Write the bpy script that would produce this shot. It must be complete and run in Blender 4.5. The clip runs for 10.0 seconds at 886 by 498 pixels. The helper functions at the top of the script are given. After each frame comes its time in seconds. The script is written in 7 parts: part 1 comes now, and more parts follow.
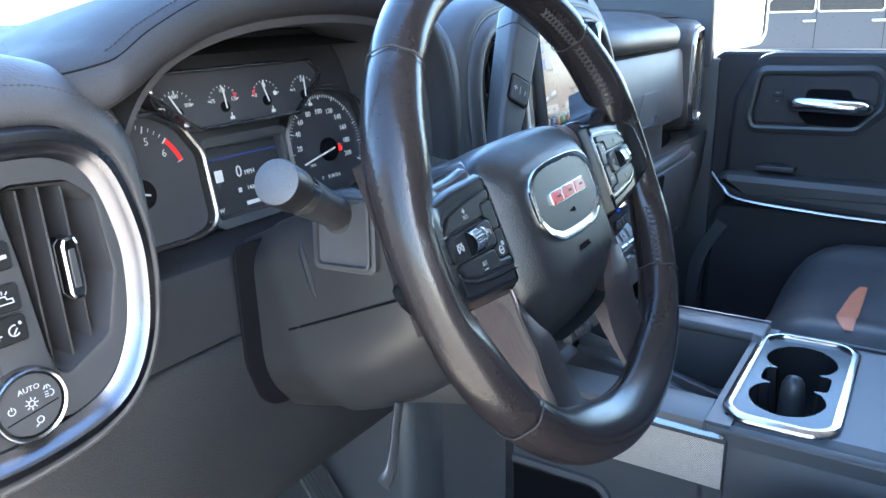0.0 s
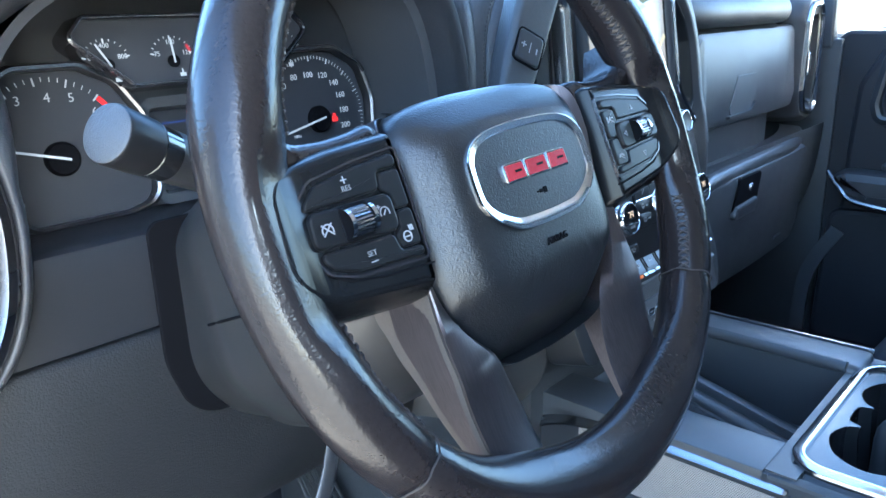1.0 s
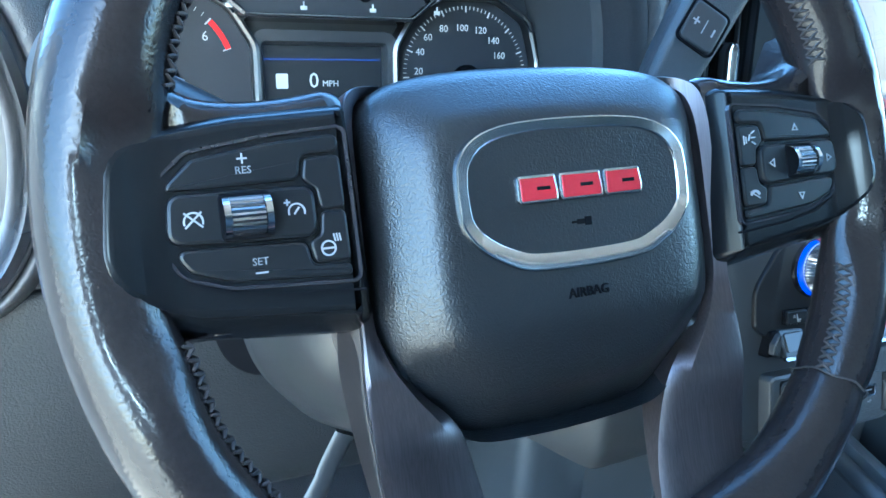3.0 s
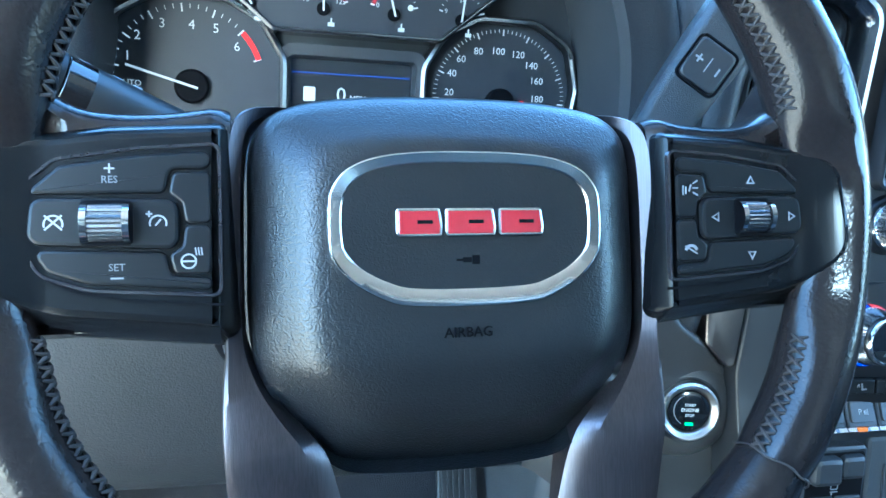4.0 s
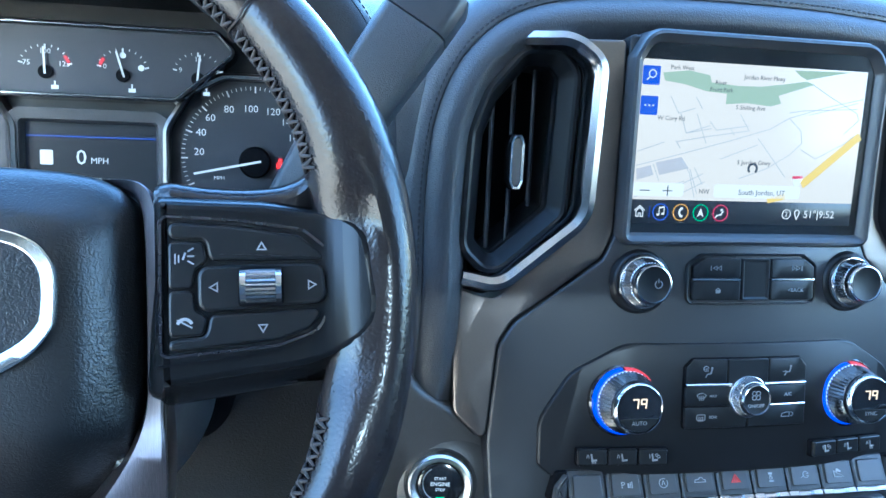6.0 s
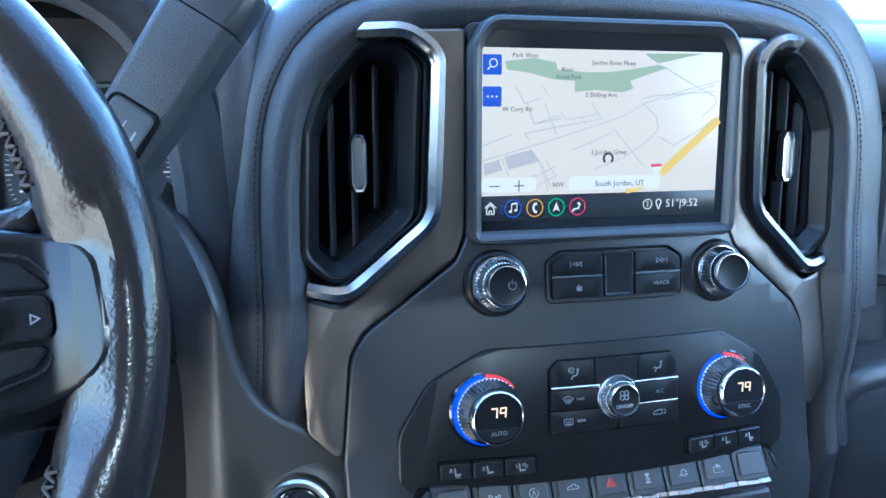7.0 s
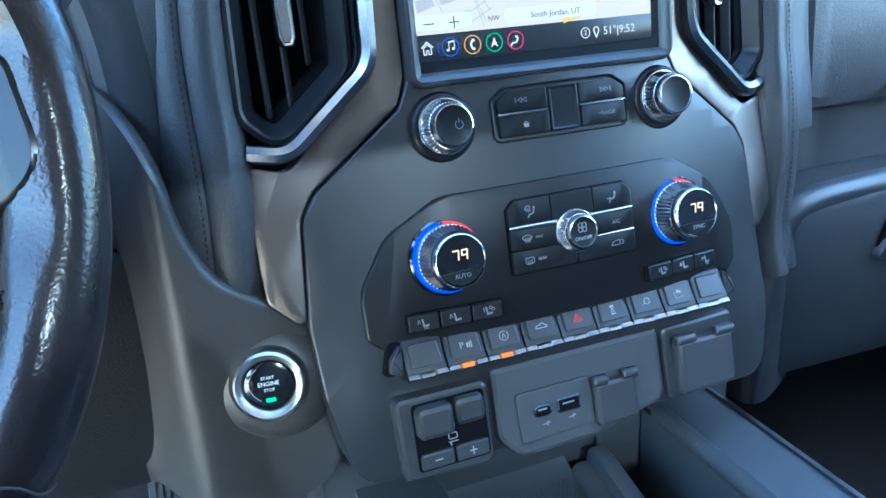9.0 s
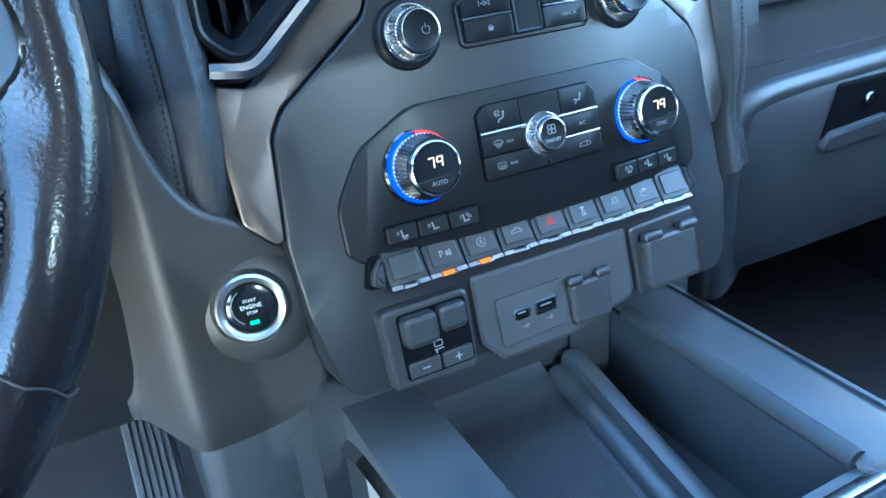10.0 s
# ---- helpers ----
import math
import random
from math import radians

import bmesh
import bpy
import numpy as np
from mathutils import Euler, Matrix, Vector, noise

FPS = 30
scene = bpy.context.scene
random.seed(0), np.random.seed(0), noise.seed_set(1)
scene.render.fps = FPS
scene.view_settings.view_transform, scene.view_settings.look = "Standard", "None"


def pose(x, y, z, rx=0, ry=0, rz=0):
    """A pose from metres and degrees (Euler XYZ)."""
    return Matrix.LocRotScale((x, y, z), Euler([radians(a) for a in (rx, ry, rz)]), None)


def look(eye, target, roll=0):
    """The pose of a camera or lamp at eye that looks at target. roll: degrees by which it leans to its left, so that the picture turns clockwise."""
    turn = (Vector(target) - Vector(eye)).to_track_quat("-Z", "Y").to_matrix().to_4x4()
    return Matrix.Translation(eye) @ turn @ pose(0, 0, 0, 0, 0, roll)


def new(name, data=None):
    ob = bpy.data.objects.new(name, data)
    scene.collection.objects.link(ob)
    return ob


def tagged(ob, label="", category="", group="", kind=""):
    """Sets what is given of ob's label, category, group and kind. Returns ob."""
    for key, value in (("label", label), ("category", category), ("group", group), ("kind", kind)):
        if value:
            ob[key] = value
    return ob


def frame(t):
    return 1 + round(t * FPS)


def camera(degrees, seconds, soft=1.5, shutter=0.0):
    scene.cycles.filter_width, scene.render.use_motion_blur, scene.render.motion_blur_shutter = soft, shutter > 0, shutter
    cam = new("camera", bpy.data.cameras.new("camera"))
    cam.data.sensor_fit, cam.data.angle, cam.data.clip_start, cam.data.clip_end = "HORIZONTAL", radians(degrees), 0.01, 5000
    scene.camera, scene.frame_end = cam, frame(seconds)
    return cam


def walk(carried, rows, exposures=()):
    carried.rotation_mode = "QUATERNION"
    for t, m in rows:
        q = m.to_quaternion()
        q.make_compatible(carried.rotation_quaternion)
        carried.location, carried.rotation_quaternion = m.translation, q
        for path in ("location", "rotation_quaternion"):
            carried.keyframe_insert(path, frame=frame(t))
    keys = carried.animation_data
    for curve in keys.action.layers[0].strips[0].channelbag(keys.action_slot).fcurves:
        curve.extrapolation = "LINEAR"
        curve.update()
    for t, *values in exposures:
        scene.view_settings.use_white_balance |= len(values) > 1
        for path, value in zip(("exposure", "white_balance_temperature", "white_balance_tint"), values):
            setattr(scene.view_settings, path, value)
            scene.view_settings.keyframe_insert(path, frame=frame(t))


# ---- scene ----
cam = camera(60.0, 10.0)
PATH = [
    (0, (-0.514, -0.224, 0.784), (1.087, 0.814, 0.185), -1.6),
    (0.5, (-0.418, -0.237, 0.766), (1.087, 0.94, 0.173), -2.0),
    (1, (-0.345, -0.246, 0.737), (1.064, 1.042, 0.139), -1.7),
    (1.5, (-0.296, -0.237, 0.732), (1.004, 1.15, 0.11), -0.8),
    (2, (-0.28, -0.239, 0.736), (0.879, 1.257, 0.091), 0.4),
    (3.3, (-0.144, -0.246, 0.73), (0.581, 1.475, 0.013), 5.0),
    (3.5, (-0.127, -0.252, 0.729), (0.526, 1.497, 0.012), 5.4),
    (4, (-0.081, -0.269, 0.745), (0.414, 1.538, 0.046), 6.0),
    (4.5, (-0.028, -0.282, 0.75), (0.378, 1.56, 0.085), 6.3),
    (5, (0.034, -0.286, 0.752), (0.405, 1.575, 0.121), 6.0),
    (5.5, (0.09, -0.29, 0.754), (0.475, 1.579, 0.154), 5.2),
    (6, (0.138, -0.287, 0.762), (0.551, 1.581, 0.181), 4.1),
    (6.2, (0.161, -0.284, 0.766), (0.591, 1.582, 0.189), 3.8),
    (7.3, (0.227, -0.27, 0.756), (0.771, 1.562, 0.166), 1.2),
    (7.5, (0.228, -0.272, 0.75), (0.785, 1.553, 0.15), 0.7),
    (8, (0.221, -0.275, 0.728), (0.815, 1.527, 0.097), -0.6),
    (8.5, (0.216, -0.277, 0.715), (0.842, 1.497, 0.035), -1.8),
    (9, (0.21, -0.275, 0.702), (0.859, 1.468, -0.033), -3.3),
    (9.5, (0.196, -0.274, 0.691), (0.889, 1.421, -0.113), -4.5),
    (10, (0.181, -0.274, 0.683), (0.944, 1.353, -0.194), -5.5),
]
walk(cam, [(t, look(eye, target, roll)) for t, eye, target, roll in PATH], exposures=[(0.0, 4.40, 5260, 4), (1.0, 4.52, 4900, 1), (2.0, 4.58, 4680, -4), (3.5, 5.02, 4400, -10), (4.5, 5.12, 4440, -10), (6.0, 5.08, 4600, -4), (7.5, 4.90, 4740, 0), (9.0, 5.14, 4580, -5), (10.0, 5.40, 4540, -8)])

# ---- daylight: open sky, and a sun behind the cab that leaves the dashboard in shade ----
world = bpy.data.worlds.new("sky")
scene.world = world
world.use_nodes = True
wn = world.node_tree
sky = wn.nodes.new("ShaderNodeTexSky")
sky.sky_type, sky.sun_disc = "NISHITA", False
SUN_ELEV, SUN_AZ = radians(25), radians(180)  # azimuth clockwise from the nose of the truck
sky.air_density, sky.dust_density = 1.0, 2.5
sky.sun_elevation, sky.sun_rotation = SUN_ELEV, SUN_AZ
wn.links.new(sky.outputs[0], wn.nodes["Background"].inputs[0])
wn.nodes["Background"].inputs[1].default_value = 0.125
sun = new("sun", bpy.data.lights.new("sun", "SUN"))
sun.data.energy, sun.data.angle, sun.data.color = 4.6, radians(0.5), (1.0, 0.93, 0.82)
sx, sy, sz = math.sin(SUN_AZ) * math.cos(SUN_ELEV), math.cos(SUN_AZ) * math.cos(SUN_ELEV), math.sin(SUN_ELEV)
sun.matrix_world = look((sx * 20, sy * 20, sz * 20), (0, 0, 0))

# ---- materials ----
def material(name, color, rough=0.5, metal=0.0, grain=0.0, scale=400.0, kind="noise", vary=0.12, wear=0.0, coat=0.0, spec=0.5, glow=None, strength=0.0, stretch=None):
    """A surface with large soft variation in tone and gloss, and a fine relief: grain is its depth in metres."""
    m = bpy.data.materials.new(name)
    m.use_nodes = True
    nt = m.node_tree
    b = nt.nodes["Principled BSDF"]
    b.inputs["Metallic"].default_value = metal
    b.inputs["Coat Weight"].default_value = coat
    b.inputs["Coat Roughness"].default_value = 0.12
    b.inputs["Specular IOR Level"].default_value = spec
    tc = nt.nodes.new("ShaderNodeTexCoord")
    src = tc.outputs["Object"]
    if stretch:
        mp = nt.nodes.new("ShaderNodeMapping")
        mp.inputs["Scale"].default_value = stretch
        nt.links.new(src, mp.inputs["Vector"])
        src = mp.outputs["Vector"]
    big = nt.nodes.new("ShaderNodeTexNoise")
    big.inputs["Scale"].default_value, big.inputs["Detail"].default_value = 14.0, 5.0
    nt.links.new(tc.outputs["Object"], big.inputs["Vector"])
    fine = nt.nodes.new("ShaderNodeTexNoise")
    fine.inputs["Scale"].default_value, fine.inputs["Detail"].default_value = scale * 0.6, 4.0
    nt.links.new(src, fine.inputs["Vector"])
    mixv = nt.nodes.new("ShaderNodeMath")
    mixv.operation = "ADD"
    nt.links.new(big.outputs["Fac"], mixv.inputs[0])
    nt.links.new(fine.outputs["Fac"], mixv.inputs[1])
    ramp = nt.nodes.new("ShaderNodeMapRange")
    ramp.inputs["From Min"].default_value, ramp.inputs["From Max"].default_value = 0.6, 1.4
    ramp.inputs["To Min"].default_value, ramp.inputs["To Max"].default_value = 1.0 - vary, 1.0 + vary
    nt.links.new(mixv.outputs[0], ramp.inputs["Value"])
    tone = nt.nodes.new("ShaderNodeVectorMath")
    tone.operation = "SCALE"
    tone.inputs[0].default_value = color[:3]
    nt.links.new(ramp.outputs[0], tone.inputs["Scale"])
    nt.links.new(tone.outputs[0], b.inputs["Base Color"])
    rr = nt.nodes.new("ShaderNodeMapRange")
    rr.inputs["From Min"].default_value, rr.inputs["From Max"].default_value = 0.3, 0.7
    rr.inputs["To Min"].default_value, rr.inputs["To Max"].default_value = max(0.02, rough * (1 - 0.10 - wear)), min(1.0, rough * (1.10 + wear))
    nt.links.new(big.outputs["Fac"], rr.inputs["Value"])
    nt.links.new(rr.outputs[0], b.inputs["Roughness"])
    if grain > 0:
        if kind == "leather":
            tex = nt.nodes.new("ShaderNodeTexVoronoi")
            tex.feature = "SMOOTH_F1"
            tex.inputs["Scale"].default_value = scale
            warp = nt.nodes.new("ShaderNodeTexNoise")
            warp.inputs["Scale"].default_value = scale * 0.35
            nt.links.new(src, warp.inputs["Vector"])
            add = nt.nodes.new("ShaderNodeMix")
            add.data_type = "VECTOR"
            add.inputs["Factor"].default_value = 0.004
            nt.links.new(src, add.inputs["A"])
            nt.links.new(warp.outputs["Color"], add.inputs["B"])
            nt.links.new(add.outputs["Result"], tex.inputs["Vector"])
            height = tex.outputs["Distance"]
        else:
            tex = nt.nodes.new("ShaderNodeTexNoise")
            tex.inputs["Scale"].default_value, tex.inputs["Detail"].default_value = scale, 3.0
            nt.links.new(src, tex.inputs["Vector"])
            height = tex.outputs["Fac"]
        bump = nt.nodes.new("ShaderNodeBump")
        bump.inputs["Distance"].default_value = grain
        bump.inputs["Strength"].default_value = 1.0
        nt.links.new(height, bump.inputs["Height"])
        nt.links.new(bump.outputs[0], b.inputs["Normal"])
    if glow:
        b.inputs["Emission Color"].default_value = (*glow, 1)
        b.inputs["Emission Strength"].default_value = strength
    return m


LEATHER = material("black_leather", (0.034, 0.034, 0.037), 0.40, grain=0.00030, scale=1000, kind="leather", spec=0.36)
DASHHIDE = material("low_sheen_dash_leather", (0.026, 0.026, 0.029), 0.55, grain=0.00022, scale=1150, kind="leather", spec=0.10)
RIMHIDE = material("worn_wheel_leather", (0.0135, 0.0110, 0.0110), 0.23, grain=0.00012, scale=650, kind="leather", wear=0.12, coat=0.07, vary=0.2, spec=0.29)
PADHIDE = material("airbag_cover_vinyl", (0.010, 0.0104, 0.0116), 0.33, grain=0.00017, scale=1050, kind="leather", spec=0.45)
PLASTIC = material("grained_black_plastic", (0.034, 0.035, 0.038), 0.42, grain=0.00040, scale=1500, spec=0.35)
GREY = material("charcoal_plastic", (0.044, 0.046, 0.050), 0.44, grain=0.00040, scale=1300, spec=0.35)
SOFT = material("soft_touch_plastic", (0.034, 0.034, 0.037), 0.36, grain=0.00010, scale=1800, spec=0.4)
PANEL = material("dark_panel_gloss", (0.008, 0.008, 0.009), 0.38, vary=0.05, spec=0.22)
SATIN = material("satin_black_paint", (0.028, 0.029, 0.032), 0.36, vary=0.06, spec=0.4)
GLOSS = material("piano_black", (0.008, 0.008, 0.009), 0.12, vary=0.05, coat=0.5)
CUPGLOSS = material("glossy_charcoal_plastic", (0.016, 0.0165, 0.018), 0.2, vary=0.06, coat=0.12, spec=0.35)
VENTBLACK = material("matt_vent_plastic", (0.020, 0.020, 0.022), 0.45, grain=0.0002, scale=1500, spec=0.3)
DOORSKIN = material("door_trim_plastic", (0.019, 0.019, 0.022), 0.5, grain=0.0003, scale=1300, spec=0.2)
# Lighter and warmer than KNEE: the warm light on the pod is in its colour.
PODSKIN = material("warm_lit_grained_pod_skin", (0.036, 0.034, 0.033), 0.42, grain=0.00014, scale=1150, kind="leather", spec=0.4)
KNEE = material("grained_knee_plastic", (0.013, 0.0135, 0.015), 0.55, grain=0.0005, scale=650, spec=0.2, vary=0.2)
KNEETOP = material("smooth_knee_plastic", (0.012, 0.0125, 0.0145), 0.5, grain=0.00012, scale=1500, spec=0.2)
SHROUD = material("shroud_plastic", (0.019, 0.019, 0.020), 0.34, grain=0.00010, scale=1500, spec=0.4)
HOODSKIN = material("matt_hood_skin", (0.045, 0.045, 0.048), 0.5, grain=0.0002, scale=1300, spec=0.3)
PODGLOSS = material("gloss_pod_black", (0.006, 0.0063, 0.0072), 0.24, vary=0.05, spec=0.2)
KEYBLACK = material("satin_key_black", (0.008, 0.0084, 0.0095), 0.34, vary=0.06, spec=0.22)
CHARCOAL = material("charcoal_soft_paint", (0.018, 0.0185, 0.0205), 0.36, vary=0.06, spec=0.42, grain=0.00005, scale=2200)
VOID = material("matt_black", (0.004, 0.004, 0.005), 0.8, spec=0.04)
BRUSH = material("brushed_dark_aluminium", (0.145, 0.126, 0.114), 0.34, metal=1.0, grain=0.00005, scale=900, stretch=(0.25, 6, 6), vary=0.14)
SPOKE = material("satin_gunmetal_paint", (0.085, 0.073, 0.075), 0.33, metal=0.85, vary=0.3, grain=0.00006, scale=420, stretch=(6, 0.12, 6))
SPOKESIDE = material("taupe_spoke_plastic", (0.075, 0.064, 0.056), 0.55, grain=0.0001, scale=1500, spec=0.3, vary=0.2)
DARKMETAL = material("dark_gloss_trim", (0.03, 0.028, 0.032), 0.16, metal=0.4, vary=0.05, coat=0.4)
ROLLER = material("gunmetal_roller", (0.30, 0.30, 0.31), 0.25, metal=1.0, vary=0.05)
KNURL = material("bright_knurled_metal", (0.66, 0.66, 0.67), 0.16, metal=1.0, vary=0.04)
DIALRIM = material("satin_dial_rim", (0.17, 0.165, 0.165), 0.34, metal=1.0, vary=0.04)
CHROME = material("chrome", (0.56, 0.56, 0.57), 0.16, metal=1.0, vary=0.03)
RINGCHROME = material("smoked_satin_chrome", (0.125, 0.125, 0.137), 0.26, metal=1.0, vary=0.08)
BUTTONRING = material("brushed_button_ring", (0.50, 0.49, 0.48), 0.36, metal=1.0, vary=0.06)
SATINCHROME = material("satin_chrome", (0.30, 0.30, 0.31), 0.22, metal=1.0, vary=0.06)
SILVERMESH = material("woven_silver_trim", (0.50, 0.45, 0.40), 0.5, metal=0.4, vary=0.05)
INK = material("white_print", (0.25, 0.255, 0.27), 0.5, vary=0.02)
DIMINK = material("grey_print", (0.165, 0.17, 0.18), 0.5, vary=0.02)
RED = material("red_enamel", (0.26, 0.012, 0.02), 0.25, coat=0.5, vary=0.05)
REDINK = material("red_print", (0.5, 0.02, 0.02), 0.5)
DARKTHREAD = material("black_thread", (0.008, 0.008, 0.009), 0.8)
STITCH = material("grey_thread", (0.024, 0.019, 0.018), 0.7, grain=0.0002, scale=2500)
DECK = material("charcoal_satin_plastic", (0.055, 0.057, 0.062), 0.36, grain=0.00015, scale=1500, spec=0.5)
CARPET = material("black_carpet", (0.06, 0.06, 0.066), 0.95, grain=0.003, scale=500, spec=0.08)
TRAY = material("matt_tray_rubber", (0.040, 0.042, 0.046), 0.45, grain=0.0002, scale=1100, spec=0.32)
RUBBER = material("black_rubber", (0.03, 0.031, 0.033), 0.42, grain=0.0002, scale=900)
ORANGE = material("orange_leather", (0.36, 0.12, 0.05), 0.5, grain=0.0004, scale=600, kind="leather")
LINER = material("grey_headliner", (0.5, 0.5, 0.5), 0.95, grain=0.0008, scale=700)
# Lifted from black: the haze of reflections on the gauges is in this colour.
FACE = material("glare_lifted_gauge_face", (0.034, 0.035, 0.040), 0.45, grain=0.00003, scale=3000, spec=0.2)
CLEAR = material("clear_plastic", (0.6, 0.62, 0.65), 0.08, vary=0.02)


def lit(name, color, strength, base=(0.02, 0.02, 0.02)):
    """A surface that gives off light; strength 1 is the white of a lit screen."""
    return material(name, base, 0.25, glow=color, strength=strength * 0.029, vary=0.02, spec=0.2)


WHITELIT = lit("backlit_white", (1.0, 1.0, 1.0), 0.5, (0.3, 0.3, 0.3))
AMBER = lit("amber_led", (1.0, 0.24, 0.02), 1.3)
DIGIT = lit("warm_white_digits", (1.0, 0.66, 0.4), 1.6)
BLUELIT = lit("blue_ring_light", (0.02, 0.1, 1.0), 1.1)
REDLIT = lit("red_ring_light", (1.0, 0.05, 0.07), 1.2)
GREENLED = lit("green_led", (0.1, 1.0, 0.3), 1.6)
MAPGROUND = lit("map_ground", (1.0, 0.81, 0.64), 1.0)
MAPROAD = lit("map_road", (0.68, 0.62, 0.58), 0.9)
MAPPARK = lit("map_park", (0.55, 0.62, 0.40), 0.9)
MAPORANGE = lit("map_highway", (0.95, 0.6, 0.12), 1.15)
MAPBLOCK = lit("map_building", (0.72, 0.62, 0.57), 0.92)
MAPINK = lit("map_ink", (0.12, 0.12, 0.14), 0.5)
MAPWHITE = lit("map_white", (1.0, 0.90, 0.80), 1.05)
UIBLUE = lit("screen_blue", (0.03, 0.1, 0.6), 1.0)
UIORANGE = lit("screen_orange", (0.9, 0.4, 0.05), 1.0)
UIGREEN = lit("screen_green", (0.05, 0.6, 0.2), 1.0)
UIRED = lit("screen_red", (0.85, 0.04, 0.12), 1.0)
LCD = lit("lcd_black", (0.02, 0.025, 0.04), 0.4)

# ---- building tools ----
def basis(origin, up):
    """A frame whose x runs across the truck, y along up, and z out towards the driver."""
    v = Vector(up).normalized()
    u = Vector((1, 0, 0))
    n = u.cross(v)
    m = Matrix((u, v, n)).transposed().to_4x4()
    m.translation = origin
    return m


COLUMN = basis((0, 0, 0.65), (0, 0.378, 0.926))
WHEEL = basis((0.001, 0, 0.65), (0, 0.378, 0.926)) @ pose(0, 0, 0, 0, 0, 1.6)  # turned a little to the left
STACK = basis((0.465, 0.16, 0.46), (0, 0.2425, 0.970))
GAUGE = basis((-0.002, 0.335, 0.66), (0, 0.17, 0.985))


def thing(name, label, category, m=None, group="", kind=""):
    ob = new(name)
    ob.empty_display_size = 0.02
    if m is not None:
        ob.matrix_basis = m
    return tagged(ob, label, category, group, kind)


def part(name, bm, mat, parent, label="", m=None, smooth=40, warp=None):
    if warp:
        for v in bm.verts:
            v.co.z += warp(v.co.x, v.co.y)
    bmesh.ops.recalc_face_normals(bm, faces=bm.faces)
    me = bpy.data.meshes.new(name)
    lim = radians(smooth)
    cap = radians(min(smooth, 12))
    for e in bm.edges:
        e.smooth = len(e.link_faces) == 2 and e.calc_face_angle(0) < (cap if max(len(f.verts) for f in e.link_faces) > 6 else lim)
    for f in bm.faces:
        f.smooth = True
    bm.to_mesh(me)
    bm.free()
    me.materials.append(mat)
    ob = new(name, me)
    if parent is not None:
        ob.parent = parent
    if m is not None:
        ob.matrix_basis = m
    return tagged(ob, label)


def solid(name, bm, mat, label, category, m=None, kind="", group="", smooth=40):
    return tagged(part(name, bm, mat, None, "", m, smooth), label, category, group, kind)


def fillet(pts, r, seg=5):
    """A closed outline with its corners rounded to arcs; r is one radius or one for each corner."""
    out, n = [], len(pts)
    for i in range(n):
        a, b, c = Vector(pts[i - 1]), Vector(pts[i]), Vector(pts[(i + 1) % n])
        rad = r[i] if isinstance(r, (list, tuple)) else r
        d1, d2 = (a - b), (c - b)
        half = d1.angle(d2, math.pi) / 2
        if half > 1.5 or rad <= 0:
            out.append(tuple(b))
            continue
        cut = min(rad / math.tan(half), d1.length * 0.48, d2.length * 0.48)
        rad = cut * math.tan(half)
        o = b + (d1.normalized() + d2.normalized()).normalized() * (rad / math.sin(half))
        p, q = b + d1.normalized() * cut - o, b + d2.normalized() * cut - o
        a0 = math.atan2(p.y, p.x)
        da = (math.atan2(q.y, q.x) - a0 + math.pi) % (2 * math.pi) - math.pi
        for k in range(seg + 1):
            t = a0 + da * k / seg
            out.append((o.x + rad * math.cos(t), o.y + rad * math.sin(t)))
    return out


def spline(pts, per=6, closed=False):
    """A smooth line through the points."""
    P = [Vector(p) for p in pts]
    out, n = [], len(P)
    for i in range(n if closed else n - 1):
        if closed:
            p0, p1, p2, p3 = P[i - 1], P[i], P[(i + 1) % n], P[(i + 2) % n]
        else:
            p0, p1, p2, p3 = P[max(i - 1, 0)], P[i], P[i + 1], P[min(i + 2, n - 1)]
        for k in range(per):
            t = k / per
            out.append(0.5 * (2 * p1 + (p2 - p0) * t + (2 * p0 - 5 * p1 + 4 * p2 - p3) * t * t + (3 * p1 - p0 - 3 * p2 + p3) * t ** 3))
    if not closed:
        out.append(P[-1])
    return [tuple(p) for p in out]


def mirror(pts):
    return [(-x, y) for x, y in reversed(pts)]


def area2(pts):
    return sum(pts[i - 1][0] * pts[i][1] - pts[i][0] * pts[i - 1][1] for i in range(len(pts)))


def ccw(pts):
    return list(pts) if area2(pts) > 0 else list(reversed(pts))


def normals2(pts, closed=True):
    out, n = [], len(pts)
    for i in range(n):
        a = Vector(pts[i - 1] if closed or i else pts[0])
        b = Vector(pts[i])
        c = Vector(pts[(i + 1) % n] if closed or i < n - 1 else pts[-1])
        d1 = (b - a).normalized() if (b - a).length > 1e-9 else Vector((0, 0))
        d2 = (c - b).normalized() if (c - b).length > 1e-9 else Vector((0, 0))
        nn = Vector((d1.y + d2.y, -d1.x - d2.x))
        nn = nn.normalized() if nn.length > 1e-9 else Vector((0, 0))
        base = d1 if d1.length else d2
        k = max(0.5, nn.dot(Vector((base.y, -base.x))))
        out.append(nn / k)
    return out


def offset(pts, d):
    return [(p[0] + n.x * d, p[1] + n.y * d) for p, n in zip(pts, normals2(pts))]


def grid_faces(bm, rows, close_u=False, close_v=False):
    nu, nv = len(rows), len(rows[0])
    for i in range(nu if close_u else nu - 1):
        for j in range(nv if close_v else nv - 1):
            q = (rows[i][j], rows[(i + 1) % nu][j], rows[(i + 1) % nu][(j + 1) % nv], rows[i][(j + 1) % nv])
            if len(set(q)) == 4:
                bm.faces.new(q)


